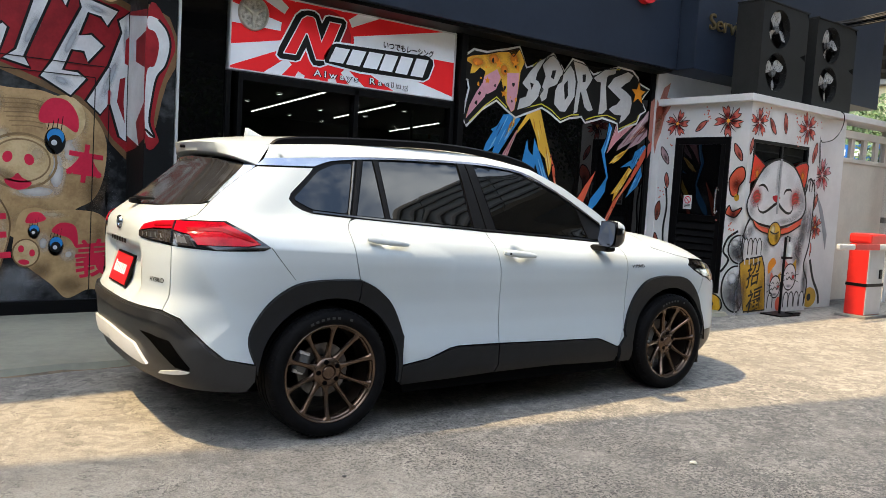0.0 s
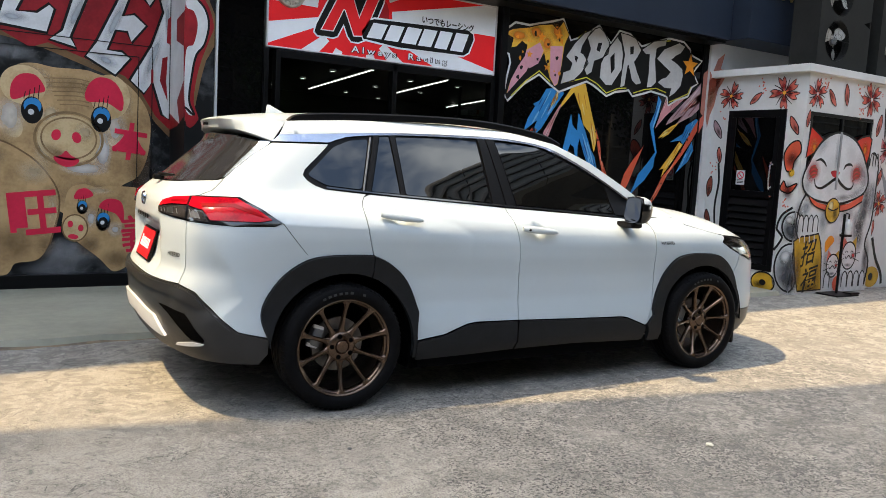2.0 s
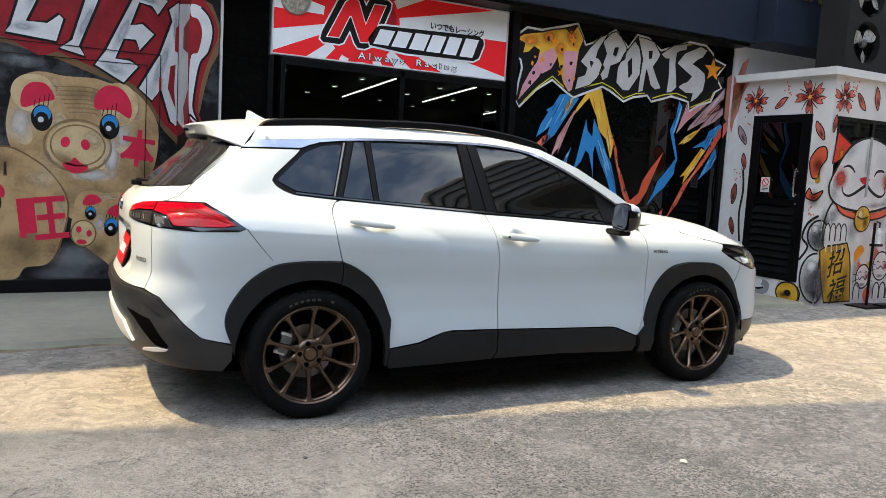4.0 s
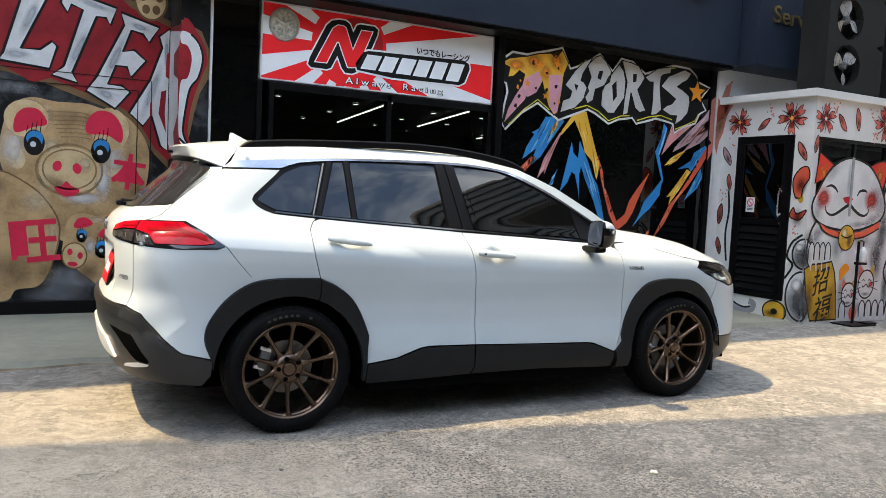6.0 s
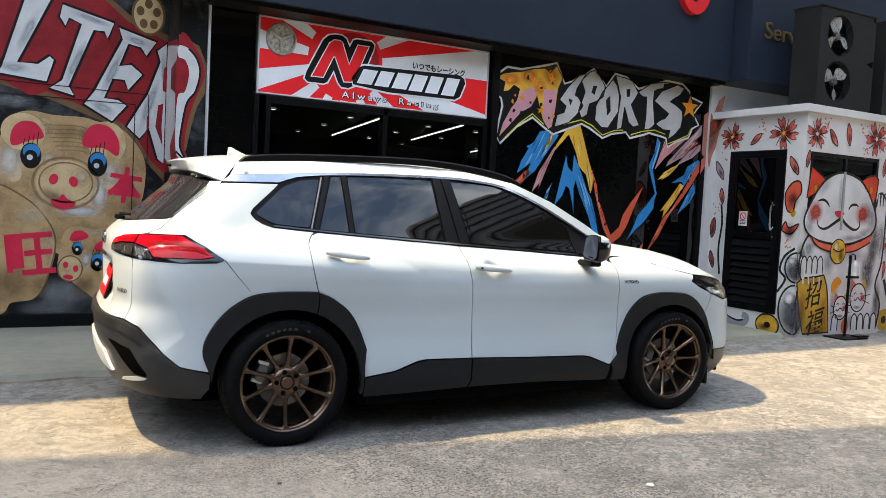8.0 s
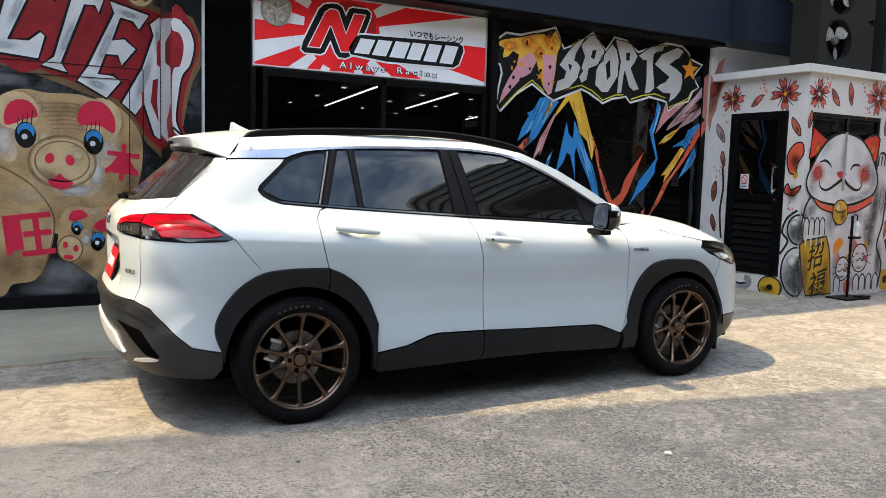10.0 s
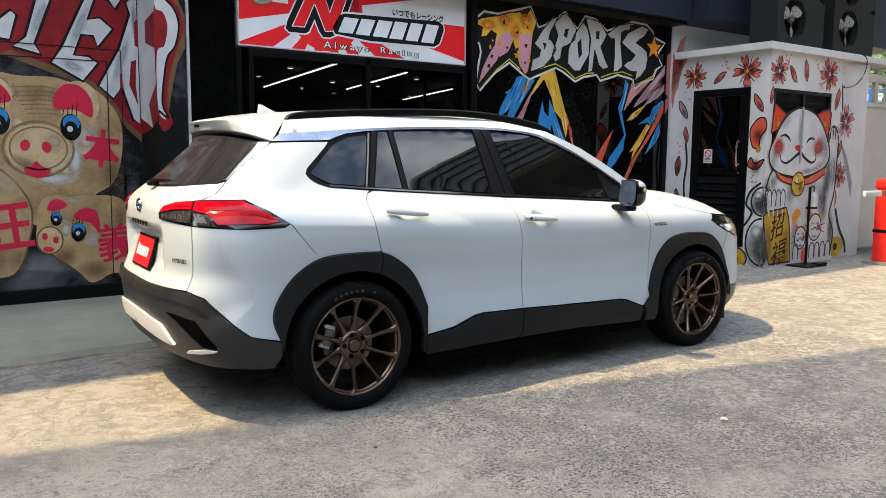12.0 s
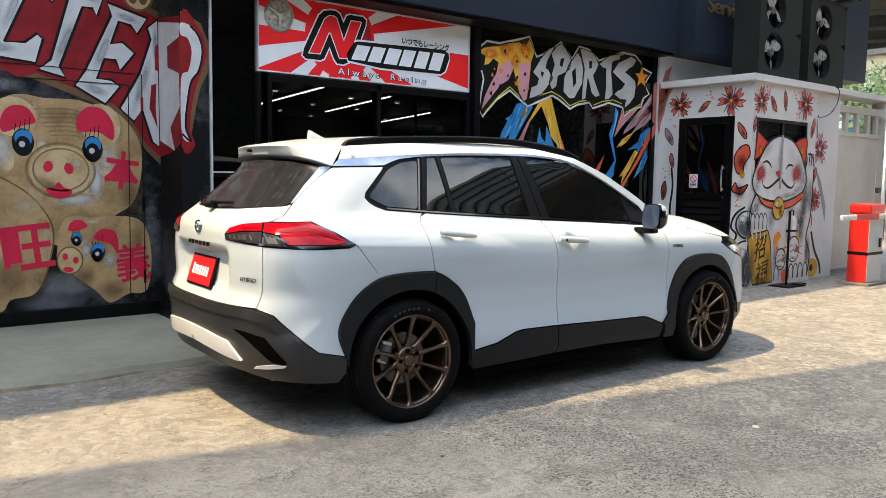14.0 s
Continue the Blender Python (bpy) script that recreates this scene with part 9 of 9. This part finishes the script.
    for k in range(34):
        x, z = rnd.choice(((8.80, 2.46), (9.45, 2.43), (9.95, 2.42), (9.52, 2.20)))
        c.oval("speckle", (x + rnd.gauss(0, 0.05), z + rnd.gauss(0, 0.04)), 0.012, 0.011, SALMON_P, 2, n=8)
    for k in range(30):
        x, z = rnd.choice(((5.95, 2.44), (6.50, 2.05), (6.58, 1.42), (5.50, 1.08)))
        side.oval("speckle", (x + rnd.gauss(0, 0.035), z + rnd.gauss(0, 0.04)), 0.010, 0.011, SALMON_P, 2, n=8)
    g = thing("gate_wall_mural", "dark red painted flowers on the wall strip", "mural")
    e = Canvas(g, "y", 5.45)
    flower(e, 10.33, 1.80, 0.20, PINK_P, WHITE_P, seed=5)
    flower(e, 10.27, 1.10, 0.15, SALMON_P, GOLD_P, seed=6)
    petal(e, 10.22, 1.43, 0.12, 70, SALMON_P)
    petal(e, 10.18, 0.77, 0.12, 80, SALMON_P)
    e.stroke("stem", [(10.18, 2.30), (10.22, 2.10), (10.24, 1.95)], 0.03, BLACK_P, 2, smooth=True)
    e.poly("dark_blade", [(10.20, 1.60), (10.42, 1.35), (10.60, 1.0), (10.59, 0.78), (10.45, 1.10), (10.30, 1.40)], FURGREY_P, 2)
    e.stroke("stem", [(10.22, 0.66), (10.34, 0.40), (10.50, 0.20), (10.54, 0.05)], 0.05, BLACK_P, 2, smooth=True)
    e.oval("gold_coin", (10.28, 0.15), 0.18, 0.135, GOLD_P, 3)
    e.oval("coin_hole", (10.27, 0.15), 0.05, 0.05, BLACK_P, 4)


def fascia_letters():
    g = thing("fascia_lettering", "raised gold lettering on the navy fascia", "sign")
    c = Canvas(g, "y", 6.15)
    c.text("gold_letter", "Service", (9.02, 3.62), 0.20, GOLD, 1, 0.92, depth=0.012, split=True)
    r = thing("red_channel_letter", "rounded red channel letter on the fascia", "sign", (7.58, 6.32, 4.02))
    bm = bmesh.new()
    n = 36
    rings = []
    for k in range(n + 1):
        a = radians(150 + 250 * k / n)
        rings.append([bm.verts.new((rr * 0.72 * math.cos(a), y, rr * math.sin(a))) for rr, y in ((0.20, 0.08), (0.20, 0.0), (0.335, 0.0), (0.335, 0.08))])
    for p, q in zip(rings, rings[1:]):
        for k in range(4):
            bm.faces.new((p[k], p[(k + 1) % 4], q[(k + 1) % 4], q[k]))
    bm.faces.new(rings[0])
    bm.faces.new(rings[-1][::-1])
    bmesh.ops.recalc_face_normals(bm, faces=bm.faces)
    part("letter_body", bm, paint("channel red", (0.66, 0.02, 0.025), 0.05), r)


def small_litter():
    for x, y, s, lab in ((3.36, 2.29, 0.022, "small pale pebble on the concrete"), (1.72, 2.95, 0.012, "tiny dark chip on the concrete"), (3.1, 2.62, 0.010, "tiny dark chip on the concrete")):
        p = thing("pebble", lab, "stone", (x, y, 0))
        bm = bmesh.new()
        bmesh.ops.create_icosphere(bm, subdivisions=2, radius=s)
        for v in bm.verts:
            v.co = Vector((v.co.x, v.co.y * 0.8, v.co.z * 0.45 + s * 0.3)) * (1 + 0.25 * noise.noise(v.co * 60))
        part("stone_body", bm, material("pale stone", (0.62, 0.62, 0.50), 0.8, vary=0.2, scale=40) if s > 0.02 else EDGE_P, p, smooth=True)


west_mural()
shop_sign()
window_graffiti()
cabin_mural()
fascia_letters()
small_litter()
